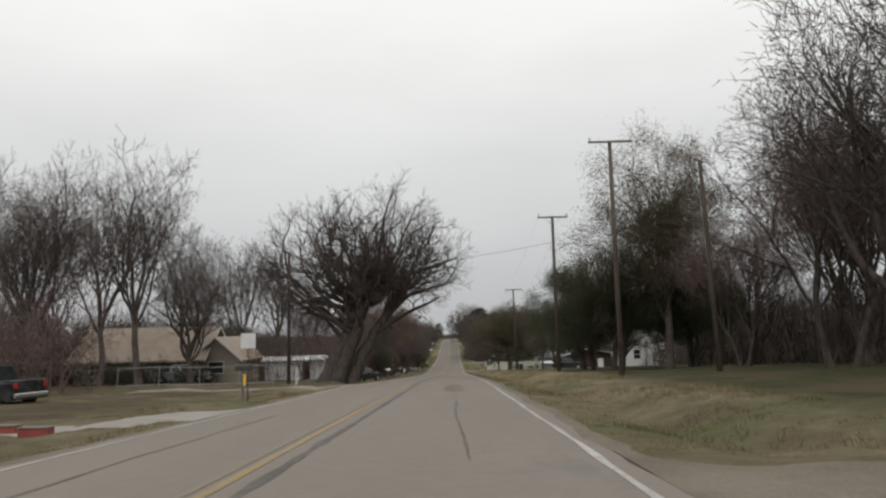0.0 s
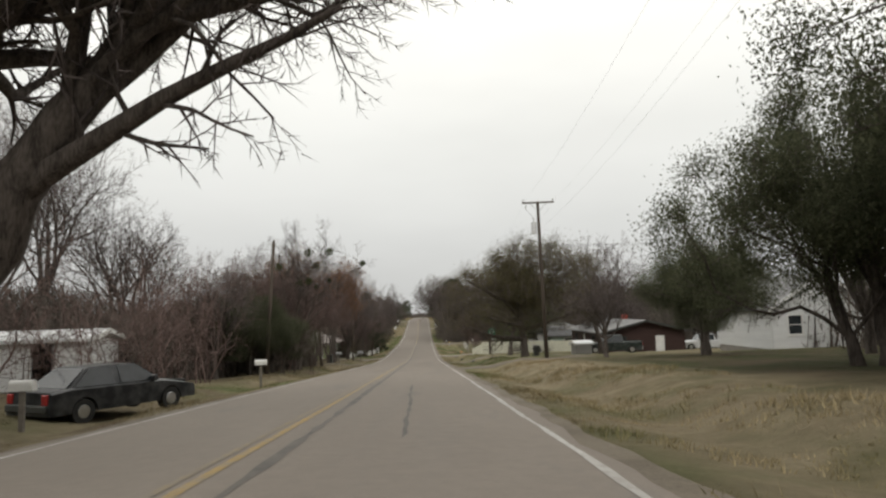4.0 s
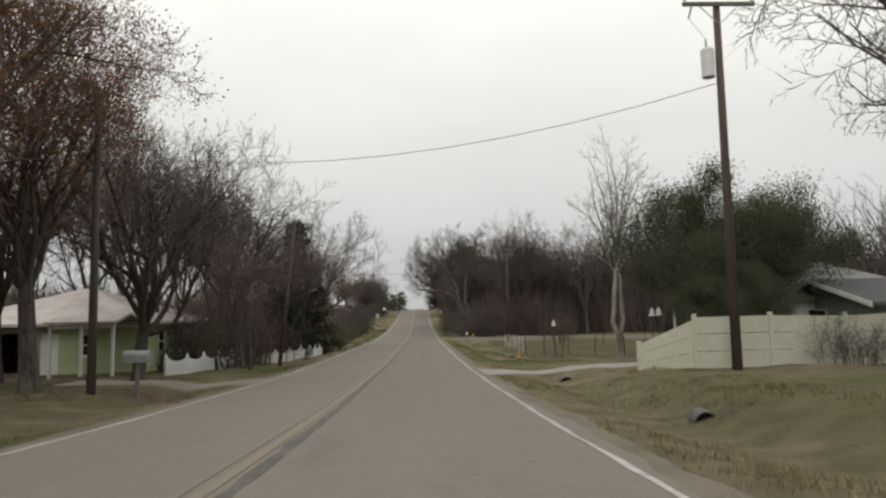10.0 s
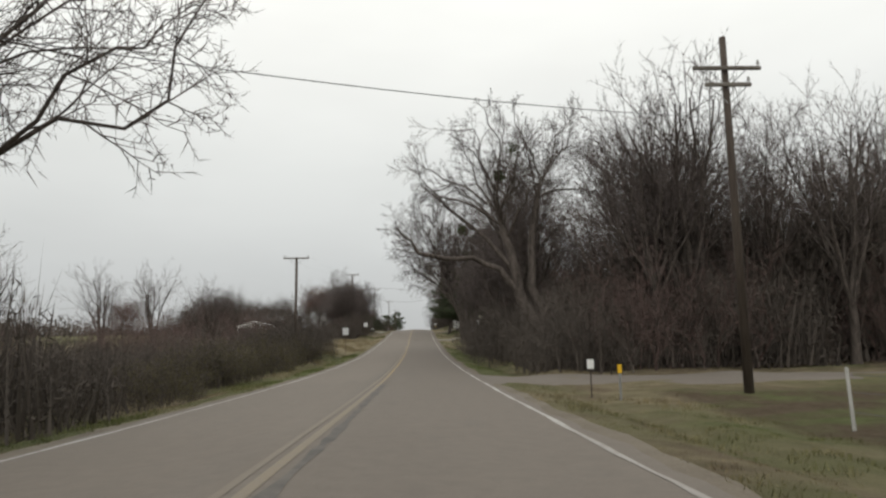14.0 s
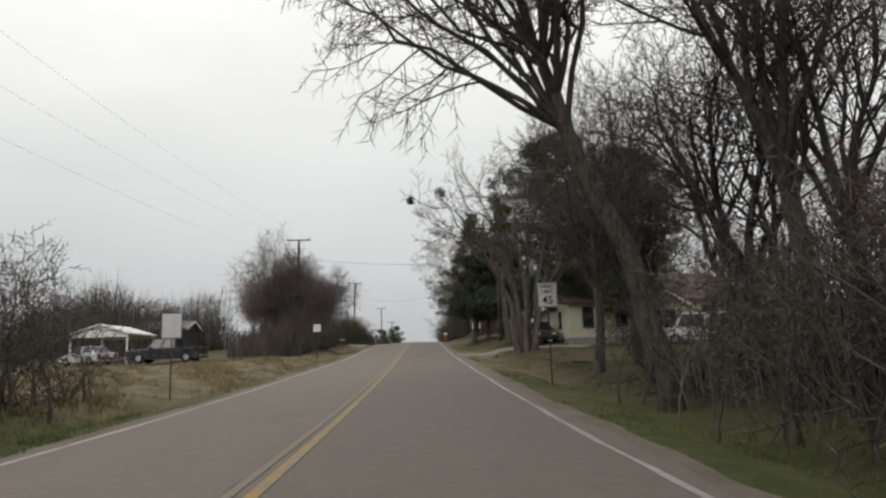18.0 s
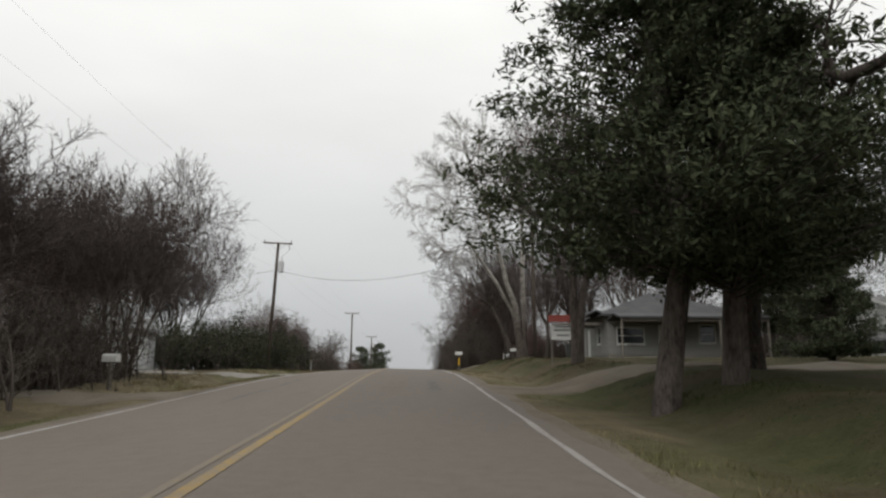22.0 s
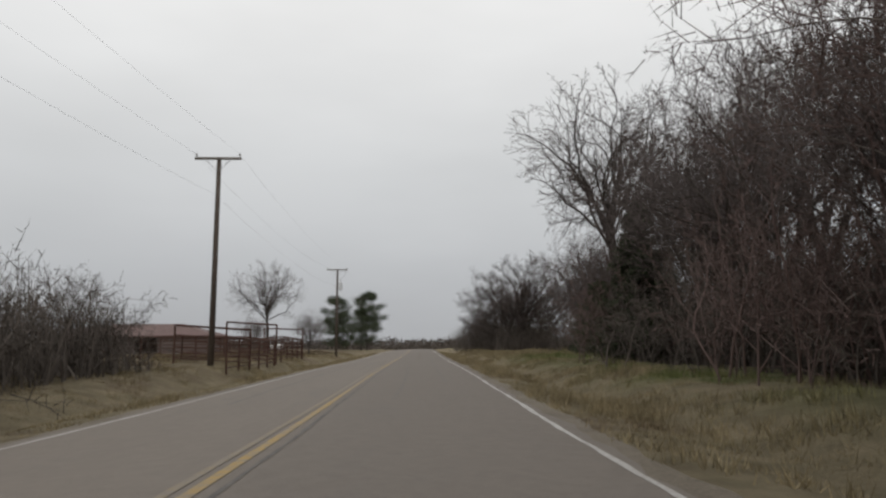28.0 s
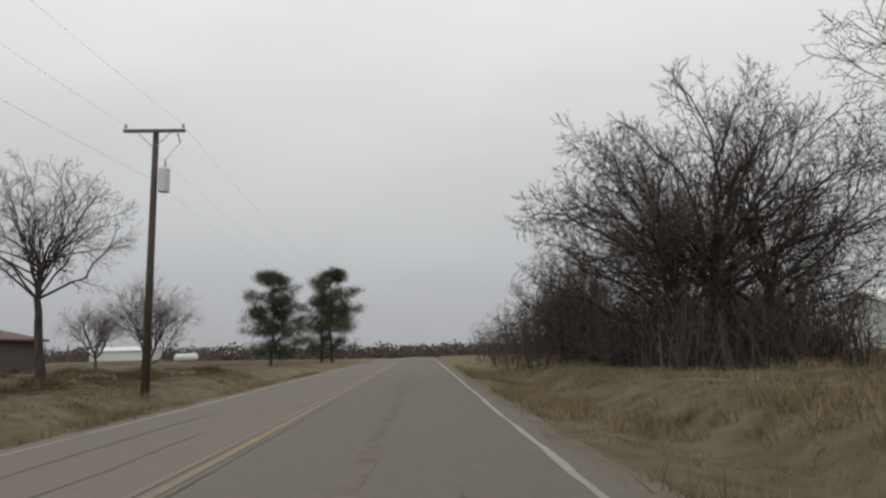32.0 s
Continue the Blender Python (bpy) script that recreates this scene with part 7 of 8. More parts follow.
vehicle("pickup", "dark pickup truck parked far back on the lawn", 24, 312, 20, CAR_BLACK)
vehicle("suv", "dark car parked far back near the white house", 33, 330, 60, CAR_BLACK)


# ---- fences ----
def cream_fence():
    t = thing("fence", "cream plank privacy fence that steps up from one low end", "fence", pose(0, 0, 0))
    pts = [(8.8, 143.4), (10.1, 142.0)] + [(10.1 + 2.44 * i, 142.0 + 0.12 * i) for i in range(1, 11)]
    for i, ((xa, ya), (xb, yb)) in enumerate(zip(pts, pts[1:])):
        za, zb = gz(xa, ya), gz(xb, yb)
        ha, hb = (0.9, 1.5) if i == 0 else (1.58, 1.58)
        L = math.hypot(xb - xa, yb - ya)
        m = pose(xa, ya, 0, 0, 0, math.degrees(math.atan2(yb - ya, xb - xa)))
        for k in range(3):
            f0, f1 = k / 3, (k + 1) / 3 - 0.012
            poly = [(0.03, za - 0.03 + ha * f0), (L - 0.03, zb - 0.03 + hb * f0), (L - 0.03, zb - 0.03 + hb * f1), (0.03, za - 0.03 + ha * f1)]
            part("panel_board", prism(poly, -0.02, 0.02 + 0.004 * (k % 2)), MAT_CREAM, t, matrix=m)
        part("fence_post", box(B(), xa - 0.06, xa + 0.06, ya - 0.06, ya + 0.06, za - 0.4, za + ha + 0.06, 0.01), MAT_CREAM, t)


MAT_CREAM = surface("cream_fence_paint", (0.50, 0.50, 0.41), (0.60, 0.60, 0.50), 0.8, 25.0, 0.7, bump=0.1)
cream_fence()


def picket_fence(points, label, gate=()):
    """Scalloped pickets between pointed posts."""
    t = thing("picket_fence", label, "fence", pose(0, 0, 0))
    for i, ((xa, ya), (xb, yb)) in enumerate(zip(points, points[1:])):
        L = math.hypot(xb - xa, yb - ya)
        yaw = math.degrees(math.atan2(yb - ya, xb - xa))
        za, zb = gz(xa, ya), gz(xb, yb)
        if i not in gate:
            n = int(L / 0.13)
            for k in range(n):
                f = (k + 0.5) / n
                h = 0.6 + 0.2 * abs(2 * f - 1) ** 1.6
                z = za + (zb - za) * f
                poly = [(-0.045, z + 0.03), (0.045, z + 0.03), (0.045, z + h), (0, z + h + 0.06), (-0.045, z + h)]
                m = pose(xa + (xb - xa) * f, ya + (yb - ya) * f, 0, 0, 0, yaw)
                part("picket", prism(poly, -0.03, -0.012), MAT_WHITE, t, matrix=m)
            for h in (0.16, 0.48):
                part("fence_rail", prism([(0, za + h), (L, zb + h), (L, zb + h + 0.08), (0, za + h + 0.08)], -0.01, 0.03), MAT_WHITE, t, matrix=pose(xa, ya, 0, 0, 0, yaw))
        bm = box(B(), xa - 0.055, xa + 0.055, ya - 0.055, ya + 0.055, za - 0.4, za + 0.9)
        rod(bm, (xa, ya, za + 0.9), (xa, ya, za + 1.02), 0.07, 0.005, 4)
        part("fence_post", bm, MAT_WHITE, t)


picket_fence([(-9.6, 152.2), (-9.4, 154.4), (-9.3, 156.6), (-9.2, 158.8), (-9.1, 161.0), (-9.0, 163.2)], "weathered white picket fence with scalloped top")
picket_fence([(-9.1, 166.4), (-8.2, 168.4), (-7.6, 170.4), (-7.2, 172.6), (-6.9, 174.8), (-6.8, 177), (-6.8, 179.2), (-6.9, 181.4)], "leaning white picket fence with scalloped top below trees")


def post_row(points, h, mat, label, r=0.05, wires=(0.35, 0.75, 1.1), name="wire_fence", square=True, rail=None):
    t = thing(name, label, "fence", pose(0, 0, 0))
    rnd = random.Random(len(points))
    for i, (x, y) in enumerate(points):
        z = gz(x, y)
        hh = h * rnd.uniform(0.94, 1.05)
        tip = (x + rnd.uniform(-0.05, 0.05), y + rnd.uniform(-0.05, 0.05), z + hh)
        part("fence_post", rod(B(), (x, y, z - 0.3), tip, r, r * 0.9, 4 if square else 8), mat, t)
        if i:
            xa, ya = points[i - 1]
            for w in wires:
                part("fence_wire", rod(B(), (xa, ya, gz(xa, ya) + w), (x, y, z + w), 0.006, sides=3), MAT_WIRE, t)
            for w in rail or ():
                part("fence_rail", rod(B(), (xa, ya, gz(xa, ya) + w), (x, y, z + w), r * 0.75, sides=6), mat, t)
    return t


post_row([(10.3, 177.2 + 1.93 * i) for i in range(8)], 1.32, MAT_WEATHERED, "row of weathered white wooden posts strung with wire", 0.045)
post_row([(10.1, 176.0), (11.4, 175.2), (13.2, 174.6), (15.2, 174.2), (17.4, 173.9)], 1.4, MAT_POLE, "dark rough fence posts with wire", 0.06)
post_row([(11 + 4.5 * i, 188 + 0.8 * i) for i in range(6)], 1.2, MAT_POLE, "dark rough fence posts across the field", 0.05)
post_row([(-24.0, 53), (-21, 53.5), (-18, 54), (-15, 54.5), (-12.4, 55)], 1.5, MAT_STEEL, "galvanised pipe fence with a top rail", 0.035, (), "pipe_fence", False, (1.48, 0.15))
post_row([(-10.2, 53), (-10.8, 56)], 1.4, MAT_WHITE, "short white gate posts by the pole", 0.05, ())
post_row([(22 + 3.2 * i, 449 + 0.6 * i) for i in range(8)], 1.2, MAT_POLE, "dark farm fence posts with wire beside a field", 0.06)
post_row([(12.9, 132.0), (13.4, 131.4)], 0.95, MAT_POLE, "leaning old dark wooden posts", 0.06, (), "gate_posts")


def corral():
    t = thing("pipe_corral", "rusty pipe corral fence with tall gate frames", "corral", pose(0, 0, 0))

    def run(pts, h, posts=True):
        for i, (x, y) in enumerate(pts):
            z = gz(x, y)
            part("corral_post", rod(B(), (x, y, z - 0.3), (x, y, z + h), 0.05, sides=8), MAT_RUST, t)
            if i:
                xa, ya = pts[i - 1]
                for k in (0.16, 0.33, 0.5, 0.66, 0.83, 1.0):
                    part("corral_rail", rod(B(), (xa, ya, gz(xa, ya) + h * k), (x, y, z + h * k), 0.025 if k < 1 else 0.045, sides=6), MAT_RUST, t)

    run([(-6.9 - 0.035 * (y - 394), y) for y in (394, 396.4, 398.8, 401.2, 403.6, 406, 408.4, 410.8, 413.2, 415.6, 418)], 1.55)
    run([(-7.35, 406.0), (-9.0, 406.3), (-10.6, 406.6), (-13.4, 407.2), (-16.2, 407.8), (-19.0, 408.4)], 1.5)
    run([(-7.75, 418.0), (-9.2, 418.2), (-10.7, 418.4), (-13.6, 419), (-16.6, 419.6), (-19.6, 420.2)], 1.5)
    run([(-13.4, 407.2), (-13.5, 410.2), (-13.6, 413.2), (-13.6, 416.2), (-13.6, 419)], 1.45)
    for xa, ya, xb, yb, h in ((-11.2, 399.6, -7.2, 399.4, 2.0), (-10.55, 406.9, -7.35, 406.6, 2.45), (-10.7, 418.0, -7.6, 417.6, 2.3)):
        for x, y in ((xa, ya), (xb, yb)):
            part("gate_post", rod(B(), (x, y, gz(x, y) - 0.3), (x, y, gz(x, y) + h), 0.06, sides=8), MAT_RUST, t)
        part("gate_beam", rod(B(), (xa, ya, gz(xa, ya) + h), (xb, yb, gz(xb, yb) + h), 0.055, sides=8), MAT_RUST, t)
        for k in (0.3, 0.6, 0.9, 1.2, 1.5):
            part("gate_bar", rod(B(), (xa, ya, gz(xa, ya) + k), (xb, yb, gz(xb, yb) + k), 0.03, sides=6), MAT_RUST, t)


corral()


# ---- signs, mailboxes and small roadside things ----
def lettering(text, size, mat, parent, at, turn=(90, 0, 0), name="lettering"):
    cu = bpy.data.curves.new(name, "FONT")
    cu.body, cu.size, cu.align_x, cu.align_y, cu.extrude, cu.offset = text, size, "CENTER", "CENTER", 0.001, size * 0.012
    tmp = new(name, cu)
    me = bpy.data.meshes.new_from_object(tmp.evaluated_get(bpy.context.evaluated_depsgraph_get()))
    bpy.data.objects.remove(tmp)
    me.materials.clear()
    me.materials.append(mat)
    ob = new(name, me)
    ob.parent = parent
    ob.matrix_basis = pose(*at, *turn)
    return ob


def sign(name, label, x, y, w, h, bottom, mat, yaw=0, text=(), border=None, bars=(), post=0.022, lean=0.0):
    """A flat plate on a post; its face looks to local -y."""
    t = thing(name, label, "sign", pose(x, y, gz(x, y), 0, lean, yaw))
    part("post", box(B(), -post, post, 0.012, 0.012 + post, -0.3, bottom + h * 0.8), MAT_POLE, t)
    plate = part("plate", box(B(), -w / 2, w / 2, 0, 0.006, bottom, bottom + h), mat, t)
    if border:
        g, b = 0.02, 0.014
        bm = B()
        for a in ((-w / 2 + g, w / 2 - g, bottom + g, bottom + g + b), (-w / 2 + g, w / 2 - g, bottom + h - g - b, bottom + h - g), (-w / 2 + g, -w / 2 + g + b, bottom + g + b, bottom + h - g - b), (w / 2 - g - b, w / 2 - g, bottom + g + b, bottom + h - g - b)):
            box(bm, a[0], a[1], -0.004, -0.0005, a[2], a[3])
        part("border", bm, border, plate)
    for body, size, z, m in text:
        lettering(body, size, m, plate, (0, -0.003, bottom + z))
    for u, z, bw, bh in bars:
        part("bar", box(B(), u - bw / 2, u + bw / 2, -0.004, -0.0005, bottom + z - bh / 2, bottom + z + bh / 2), MAT_SIGN_WHITE, plate)
    return t


sign("speed_limit_sign", "white speed limit sign with black lettering on a post", 5.55, 251.1, 0.61, 0.76, 2.43, MAT_SIGN_WHITE, 0, [("SPEED", 0.16, 0.64, MAT_BLACK), ("LIMIT", 0.16, 0.475, MAT_BLACK), ("45", 0.35, 0.21, MAT_BLACK)], MAT_BLACK, lean=0.0)
sign("road_sign", "bare aluminium back of a road sign on a post", -7.1, 30.4, 0.66, 0.66, 2.25, MAT_SIGN_BACK)
sign("road_sign", "bare aluminium back of a tall road sign", -6.55, 252.3, 0.62, 0.78, 2.0, MAT_SIGN_BACK)
sign("road_sign", "small pale back of a road sign by the thicket", -7.0, 286.3, 0.6, 0.6, 2.3, MAT_SIGN_BACK)
sign("street_sign", "green roadside sign with white unreadable lines", 8.2, 109.5, 0.62, 0.6, 2.15, MAT_GREEN_SIGN, 0, bars=[(-0.12, 0.45, 0.16, 0.07), (0.12, 0.45, 0.16, 0.07), (-0.18, 0.27, 0.07, 0.14), (-0.06, 0.27, 0.07, 0.14), (0.06, 0.27, 0.07, 0.14), (0.18, 0.27, 0.07, 0.14), (0, 0.1, 0.36, 0.06)])
sign("small_sign", "small white sign on a short post by the side road", 6.9, 198.5, 0.22, 0.3, 0.95, MAT_SIGN_WHITE)
sign("small_sign", "small tilted dark plate with white bars beside the drive", 10.3, 345.7, 0.42, 0.34, 0.55, MAT_PLASTIC_DARK, 0, bars=[(0, 0.08, 0.36, 0.05), (0, 0.17, 0.36, 0.05), (0, 0.26, 0.36, 0.05)], lean=-14)
post_row([(9.75, 345.6)], 0.85, MAT_WHITE, "short white marker post beside the drive", 0.05, (), "marker_post")
sign("small_sign", "small white notice far along the verge", 9.5, 455, 0.6, 0.6, 1.6, MAT_SIGN_WHITE)
sign("small_sign", "pale marker board on a stake", 17.5, 500, 0.7, 0.7, 1.8, MAT_SIGN_BACK)


def delineator(x, y, mat, h=1.05):
    t = thing("roadside_marker", "thin steel roadside marker with an amber reflector", "marker", pose(x, y, gz(x, y)), "roadside markers")
    part("post", box(B(), -0.03, 0.03, 0, 0.02, -0.3, h), MAT_STEEL, t)
    part("reflector", box(B(), -0.065, 0.065, -0.012, -0.002, h - 0.26, h, 0.004), mat, t)


delineator(7.5, 197.4, MAT_YELLOW_TAG)
delineator(-7.9, 191.4, MAT_YELLOW_TAG, 0.8)
delineator(-5.6, 336, MAT_ARM, 1.0)


def mailbox(label, x, y, yaw, mat, h=1.05, post=None, size=1.0, flag=True):
    t = thing("mailbox", label, "mailbox", pose(x, y, gz(x, y), 0, 0, yaw), "mailboxes")
    part("post", box(B(), -0.05, 0.05, -0.05, 0.05, -0.3, h), post or MAT_ARM, t)
    L, w, s = 0.52 * size, 0.1 * size, 0.14 * size
    poly = [(-w, h), (w, h), (w, h + s)] + [(w * math.cos(a * math.pi / 8), h + s + w * math.sin(a * math.pi / 8)) for a in range(1, 8)] + [(-w, h + s)]
    b = part("box", prism(poly, -L / 2, L / 2), mat, t)
    part("door", prism([(p[0] * 1.04, h + (p[1] - h) * 1.02) for p in poly], -L / 2 - 0.012, -L / 2 - 0.001), mat, b)
    if flag:
        part("flag", box(B(), w + 0.002, w + 0.01, -0.05, 0.12, h + 0.12, h + 0.17), MAT_RED, b)
    return t


mailbox("black mailbox on a pale post with an amber tag", -7.2, 30.0, 90, MAT_PLASTIC_DARK, 1.28, MAT_ARM, 1.2)
tag = thing("roadside_marker", "amber reflector strip beside the black mailbox", "marker", pose(-7.05, 29.8, gz(-7.05, 29.8)), "roadside markers")
part("stake", rod(B(), (0, 0, -0.2), (0, 0, 1.2), 0.018, sides=6), MAT_STEEL, tag)
part("reflector", box(B(), -0.05, 0.05, -0.035, -0.022, 0.72, 1.18, 0.004), MAT_YELLOW_TAG, tag)
mailbox("white mailbox on a wooden post by the verge", -5.6, 79, 90, MAT_WHITE)
mailbox("grey metal mailbox on a post beneath trees", -8.0, 127.5, 90, MAT_STEEL, 1.05, None, 1.3)
mailbox("large grey mailbox on a timber cross post", -6.9, 142.5, 90, MAT_STEEL, 1.05, None, 1.5)
mailbox("white mailbox leaning by the thicket", -7.3, 306.6, 70, MAT_WHITE, 0.85)
mailbox("large white mailbox on a slim steel post", 5.25, 337.2, 90, MAT_WHITE, 1.24, MAT_POLE, 1.0)
mailbox("white mailbox on a slim post beside the drive", 10.65, 345.9, 80, MAT_WHITE, 1.05, MAT_POLE, 1.0)
amber = thing("roadside_marker", "amber reflector strip on a slim steel stake", "marker", pose(5.25, 337.05, gz(5.25, 337.05)), "roadside markers")
part("stake", rod(B(), (0, 0, -0.2), (0, 0, 0.95), 0.018, sides=6), MAT_STEEL, amber)
part("reflector", box(B(), -0.045, 0.045, -0.035, -0.022, 0.45, 0.98, 0.004), MAT_YELLOW_TAG, amber)
mailbox("small white box on a short post near the thicket", -7.0, 62.5, 90, MAT_WHITE, 0.9)


def culvert(x, y, r=0.2):
    """The mouth of a pipe under a driveway, in the ditch, closed by a disc painted as its shade."""
    t = thing("culvert_pipe", "dark corrugated culvert pipe mouth in the ditch", "culvert", pose(x, y, gz(x, y) - r * 0.35, 6, 0, 0), "culverts")
    a = np.linspace(0, 2 * math.pi, 19)[:-1]
    rings = [(r, -0.15), (r + 0.025, -0.15), (r + 0.025, 0.15), (r, 0.15)]
    V = np.concatenate([np.stack([rr * np.cos(a), 0 * a + yy, rr * np.sin(a)], -1) for rr, yy in rings])
    F = [(i + 18 * j, (i + 1) % 18 + 18 * j, (i + 1) % 18 + 18 * ((j + 1) % 4), i + 18 * ((j + 1) % 4)) for j in range(4) for i in range(18)]
    mesh_object("pipe", V, F, MAT_PIPE_DARK, t)
    # Near-black disc that paints the shade within the pipe.
    part("inside", rod(B(), (0, -0.03, 0), (0, 0.0, 0), r - 0.01, sides=18), MAT_PIPE_SHADE, t)


for x, y in ((6.9, 116.0), (6.7, 133.4), (6.5, 144.0), (7.9, 168.2), (6.4, 274.6)):
    culvert(x, y)


def cone(x, y, label="small orange traffic cone beside the culvert"):
    t = thing("traffic_cone", label, "traffic cone", pose(x, y, gz(x, y)))
    part("base", box(B(), -0.12, 0.12, -0.12, 0.12, 0, 0.03, 0.01), MAT_ORANGE, t)
    part("cone", rod(B(), (0, 0, 0.03), (0, 0, 0.38), 0.09, 0.025, 14), MAT_ORANGE, t)


cone(8.5, 168.8)


def birdhouse(x, y):
    t = thing("birdhouse", "white birdhouse on a tall thin post", "birdhouse", pose(x, y, gz(x, y)))
    part("post", rod(B(), (0, 0, -0.3), (0, 0, 2.1), 0.022, sides=6), MAT_POLE, t)
    part("platform", box(B(), -0.15, 0.15, -0.12, 0.12, 2.1, 2.13, 0.01), MAT_WHITE, t)
    part("box", prism([(-0.09, 2.13), (0.09, 2.13), (0.08, 2.32), (0, 2.48), (-0.08, 2.32)], -0.08, 0.08), MAT_WHITE, t)


birdhouse(10.4, 165.8)
birdhouse(12.7, 153.4)
birdhouse(13.05, 153.5)


def bin_(x, y, label="dark plastic wheeled rubbish bin by the drive"):
    t = thing("rubbish_bin", label, "rubbish bin", pose(x, y, gz(x, y)))
    bm = box(B(), -0.3, 0.3, -0.33, 0.33, 0.04, 1.0, 0.03)
    for v in bm.verts:
        k = 0.8 + 0.2 * v.co.z
        v.co.x, v.co.y = v.co.x * k, v.co.y * k
    b = part("body", bm, MAT_PLASTIC_DARK, t)
    part("lid", box(B(), -0.33, 0.33, -0.37, 0.36, 1.005, 1.07, 0.02), MAT_PLASTIC_DARK, t)
    for s in (-1, 1):
        part("wheel", rod(B(), (s * 0.31, 0.3, 0.12), (s * 0.36, 0.3, 0.12), 0.12, sides=12), MAT_TYRE, t)


bin_(12.9, 113.6)
bin_(-9.4, 130.5)
bin_(13.0, 334.0, "dark rubbish bin beside the porch")


def paper(x, y):
    rng = np.random.default_rng(3)
    u, v = np.meshgrid(np.linspace(-0.23, 0.23, 9), np.linspace(-0.09, 0.09, 4))
    z = gz(x, y) + 0.06 + 0.05 * np.sin(u * 9 + v * 7) + rng.normal(size=u.shape) * 0.012
    ob = mesh_object("paper_scrap", np.stack([u + x, v * 1.4 + y, z], -1).reshape(-1, 3), grid_faces(9, 4), MAT_PAPER)
    sol = ob.modifiers.new("thickness", "SOLIDIFY")
    sol.thickness = 0.01
    return tagged(ob, "crumpled white paper bag on the gravel", "litter")


paper(5.5, 347.0)


def planter(x, y):
    t = thing("planter", "low red and white planter on bare earth", "planter", pose(x, y, gz(x, y)))
    bm = box(B(), -0.38, 0.38, -0.16, 0.16, -0.05, 0.2, 0.02)
    part("trough", bm, MAT_RED, t)
    part("rim", box(B(), -0.4, 0.4, -0.18, 0.18, 0.202, 0.24, 0.01), MAT_ARM, t)


planter(-8.4, 17.2)
planter(-9.6, 17.8)


def yard_sign(x, y, yaw):
    t = thing("yard_sign", "white yard sign with a red header on two posts", "sign", pose(x, y, gz(x, y), 0, 0, yaw))
    for sx in (-0.5, 0.5):
        part("post", box(B(), sx - 0.03, sx + 0.03, 0.02, 0.08, -0.3, 2.05), MAT_ARM, t)
    plate = part("panel", box(B(), -0.52, 0.52, 0, 0.018, 0.95, 1.68, 0.004), MAT_SIGN_WHITE, t)
    for z, w in ((1.52, 0.7), (1.36, 0.8), (1.14, 0.55)):
        part("bar", box(B(), -w / 2, w / 2, -0.004, -0.0005, z - 0.04, z + 0.04), MAT_STEEL, plate)
    part("header", prism([(-0.16, 1.72), (0.18, 1.72), (0.14, 2.02), (-0.06, 2.02)], -0.62, 0.62, "x"), MAT_RED, t, "red painted header board")


yard_sign(8.4, 315.2, 0)


def hung_flag(x, y, z):
    t = thing("garden_flag", "white flag with a dark shape hung below the gable", "flag", pose(x, y, z, 0, 0, -20))
    n = 9
    u, v = np.meshgrid(np.linspace(-0.42, 0.42, n), np.linspace(-0.42, 0.42, n))
    k = 1 / np.maximum(1, np.hypot(u, v) / 0.42)
    V = np.stack([u * k, 0.03 * np.sin(7 * u + 3 * v), v * k], -1).reshape(-1, 3)
    ob = mesh_object("cloth", V, grid_faces(n, n), MAT_WHITE, t, smooth=True)
    ob.modifiers.new("thickness", "SOLIDIFY").thickness = 0.012
    part("figure", prism([(-0.18, -0.02), (-0.06, -0.14), (0.08, -0.12), (0.2, 0.06), (0.06, 0.05), (-0.1, 0.1)], -0.055, -0.045), MAT_PLASTIC_DARK, t)
    part("cord", rod(B(), (0, 0, 0.4), (0, 0, 0.66), 0.008, sides=5), MAT_WIRE, t)


hung_flag(11.6, 289.8, gz(13.4, 286.6) + 1.78)


def barrow(x, y):
    t = thing("wheelbarrow", "dark wheelbarrow with a white pole against the fence", "wheelbarrow", pose(x, y, gz(x, y), 0, 0, 12))
    bm = box(B(), -0.45, 0.45, -0.3, 0.3, 0.28, 0.62, 0.03)
    for vert in bm.verts:
        f = 0.7 if vert.co.z < 0.4 else 1.05
        vert.co.x, vert.co.y = vert.co.x * f, vert.co.y * f
    part("tray", bm, MAT_PLASTIC_DARK, t)
    w = part("wheel", rod(B(), (0.62, -0.05, 0.19), (0.62, 0.05, 0.19), 0.19, sides=16), MAT_TYRE, t)
    part("rim", rod(B(), (0.62, -0.058, 0.19), (0.62, 0.058, 0.19), 0.1, sides=12), MAT_WHITE, w)
    for sy in (-0.25, 0.25):
        part("handle", rod(B(), (0.6, sy * 0.4, 0.24), (-0.95, sy * 1.2, 0.62), 0.018, sides=6), MAT_ARM, t)
        part("leg", rod(B(), (-0.35, sy, 0.3), (-0.42, sy, 0.0), 0.016, sides=6), MAT_STEEL, t)
    part("pole", rod(B(), (0.5, 0.2, 0.05), (-0.75, 0.75, 1.75), 0.022, sides=6), MAT_WHITE, t, "white leaning pole")


barrow(17.0, 138.6)


def tank(x, y, yaw):
    t = thing("gas_tank", "white horizontal gas tank on legs in grass", "tank", pose(x, y, gz(x, y), 0, 0, yaw))
    bm = rod(B(), (-1.2, 0, 0.85), (1.2, 0, 0.85), 0.5, sides=18)
    for s in (-1, 1):
        rod(bm, (s * 1.2, 0, 0.85), (s * 1.42, 0, 0.85), 0.5, 0.2, 18)
    part("drum", bm, MAT_WHITE, t, smooth=False)
    for s in (-0.8, 0.8):
        part("leg", box(B(), s - 0.06, s + 0.06, -0.3, 0.3, -0.1, 0.4), MAT_STEEL, t)


tank(-27, 500, 10)


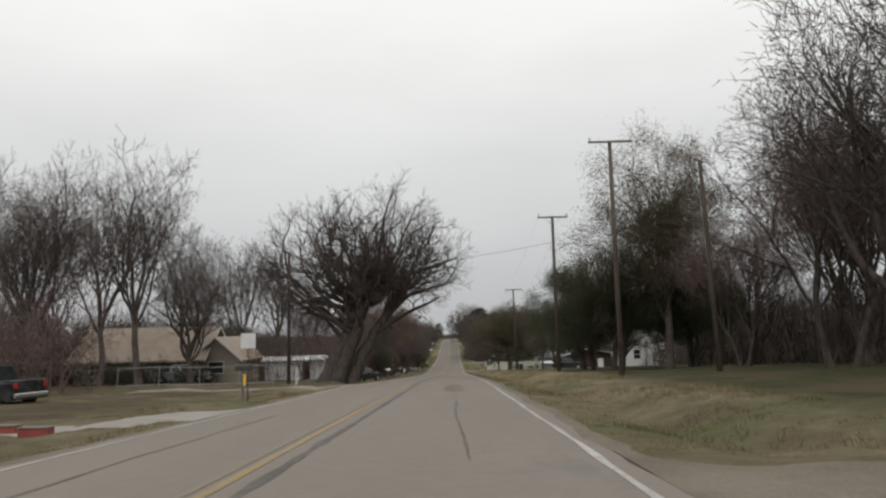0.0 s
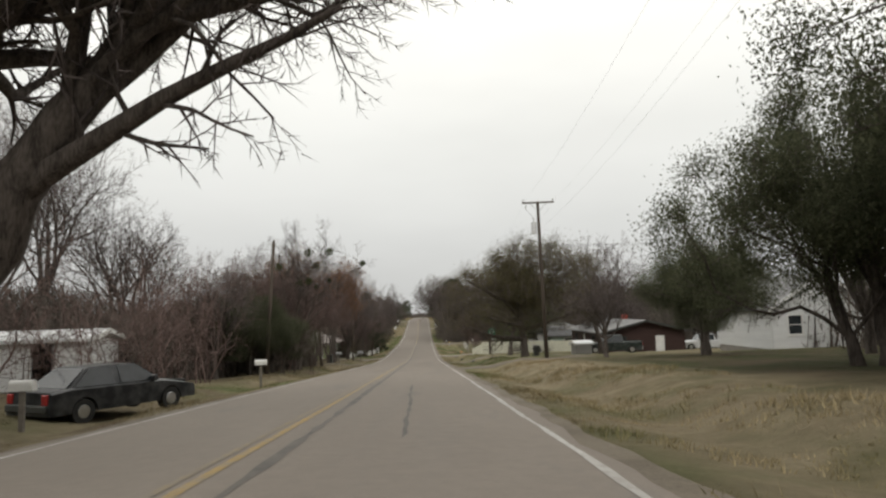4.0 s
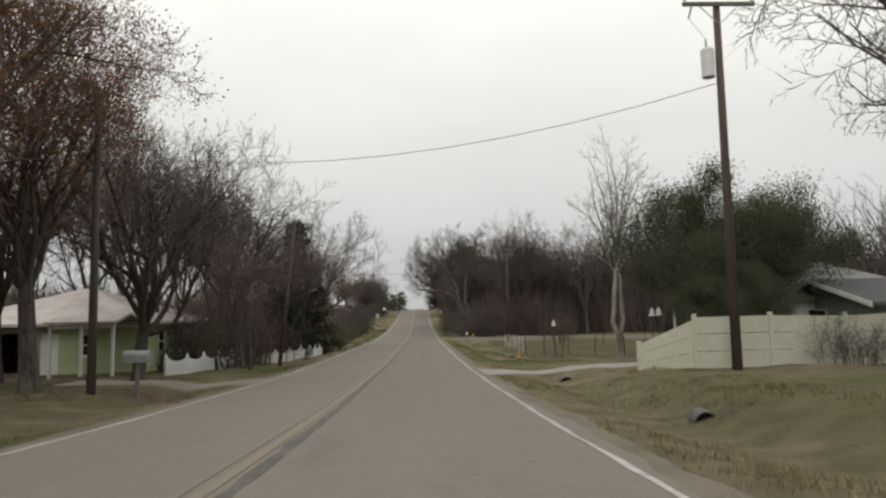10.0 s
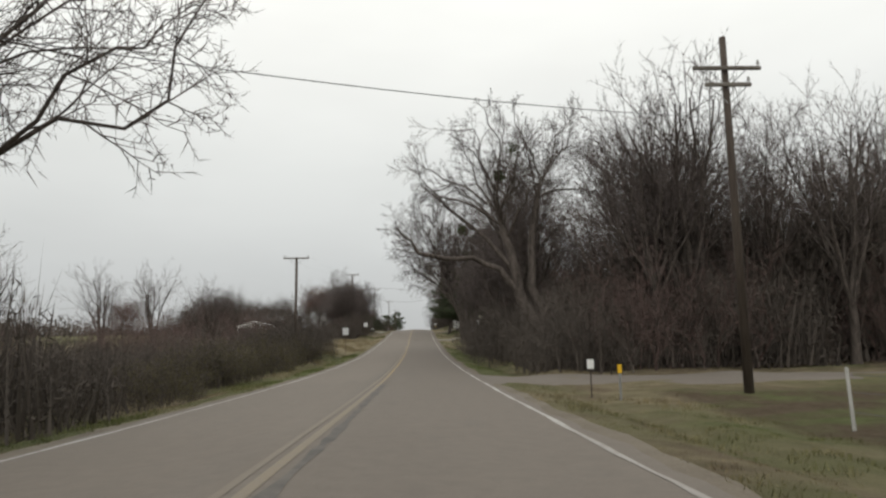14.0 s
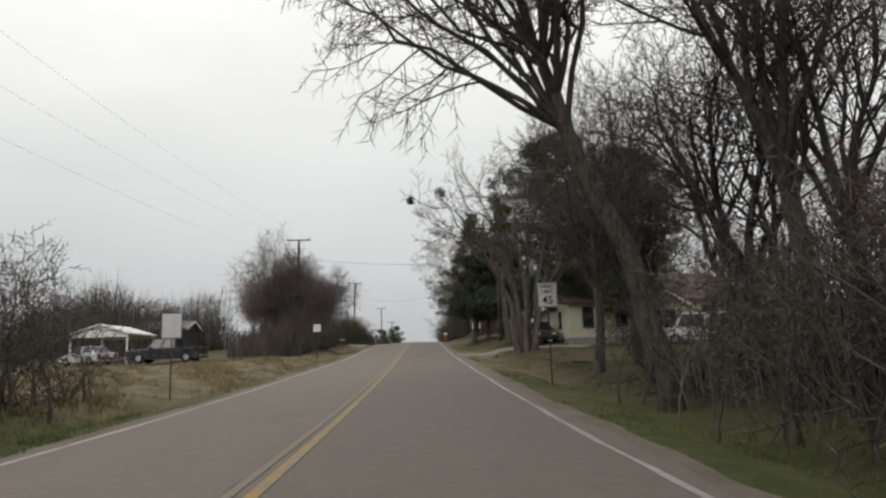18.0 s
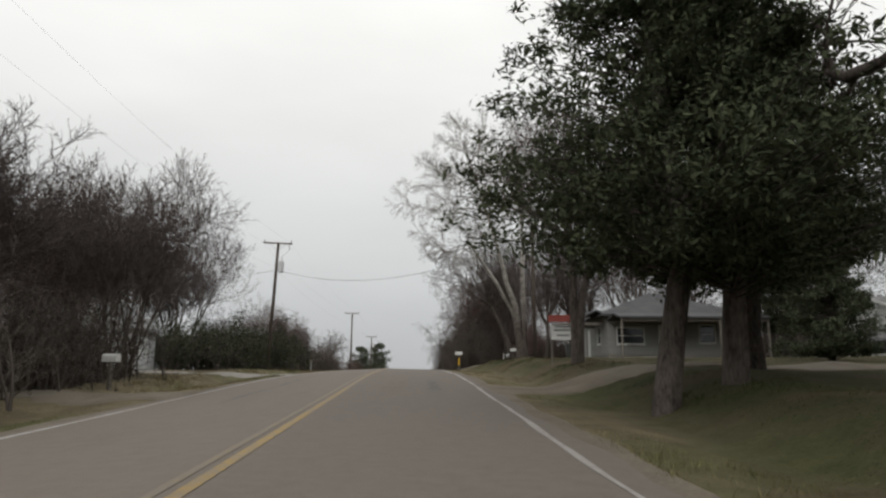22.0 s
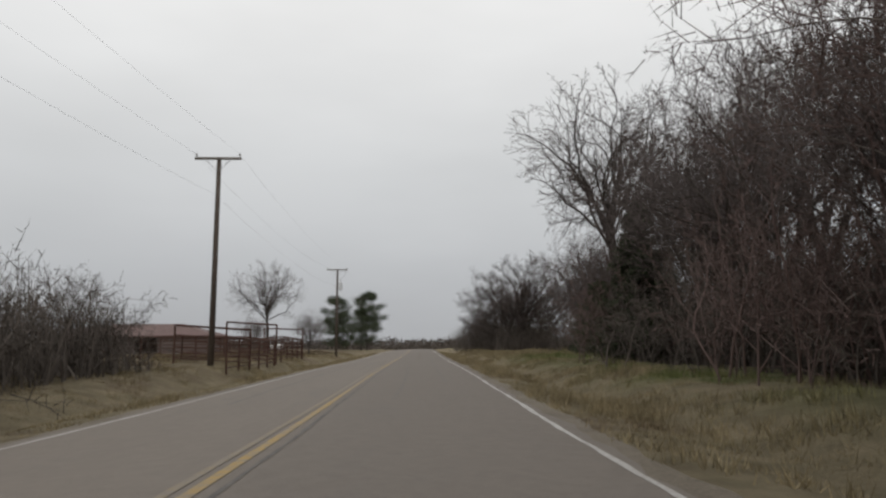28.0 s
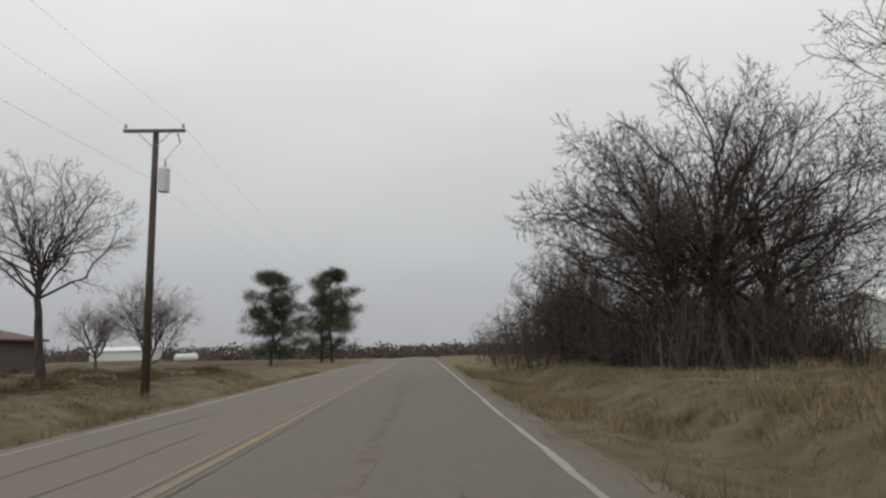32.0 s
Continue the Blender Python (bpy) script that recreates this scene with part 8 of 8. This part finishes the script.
# ---- grass: tufts along the verges ----
def grass(x0, x1, y0, y1, density, h, seed, label, wide=0.009):
    rng = np.random.default_rng(seed)
    n = int((x1 - x0) * (y1 - y0) * density)
    cx, cy = rng.uniform(x0, x1, n), rng.uniform(y0, y1, n)
    patch = np.sin(cx * 0.8 + seed) * np.sin(cy * 0.35 + 2 * seed) + np.sin(cx * 2.1 + cy * 1.3) * 0.6
    k = patch + rng.normal(size=n) * 0.5 > -0.35
    for y, w in [(d[1], d[2] + 0.6) for d in DRIVES if d[0] * x0 > 0]:
        k &= np.abs(cy - y) > w * 0.62
    cx, cy = cx[k], cy[k]
    per = 11
    X, Y = np.repeat(cx, per), np.repeat(cy, per)
    m = len(X)
    X, Y = X + rng.normal(size=m) * 0.09, Y + rng.normal(size=m) * 0.09
    P = np.stack([X, Y, ground_z(X, Y) - 0.02], -1)
    D = unit(np.stack([rng.normal(size=m) * 0.45, rng.normal(size=m) * 0.45, np.ones(m)], -1))
    L = h * rng.uniform(0.4, 1.2, m) * (0.7 + 0.4 * np.sin(X * 1.3 + Y * 0.5))
    V, F = slivers(P, D, np.maximum(L, 0.03), np.full(m, wide), rng)
    return tagged(mesh_object("grass", V, F, MAT_BLADE), label, "grass", kind="stuff")


grass(4.25, 9.5, -2, 95, 12, 0.19, 1, "dry straw-coloured winter grass on the verge", 0.011)
grass(4.25, 9.5, 95, 205, 12, 0.15, 2, "short dry winter grass on the verge")
grass(4.25, 9.5, 205, 345, 13, 0.11, 3, "short green and brown grass on the verge")
grass(4.25, 10, 350, 460, 16, 0.34, 4, "tall straw-coloured grass on the verge")
grass(-9.5, -4.25, -2, 200, 9, 0.16, 5, "short dry winter grass on the verge")
grass(-8.5, -4.25, 200, 340, 10, 0.2, 6, "dry winter grass on the verge")
grass(-13, -4.25, 340, 460, 11, 0.26, 7, "tall straw-coloured grass on the verge")
grass(-24, -6, 246, 284, 6, 0.36, 8, "tall straw-coloured grass around parked cars", 0.015)
grass(-30, -12, 400, 470, 4, 0.45, 9, "tall straw-coloured grass in the paddock", 0.02)
grass(10, 24, 395, 460, 4, 0.4, 10, "tall straw-coloured grass in the field", 0.018)
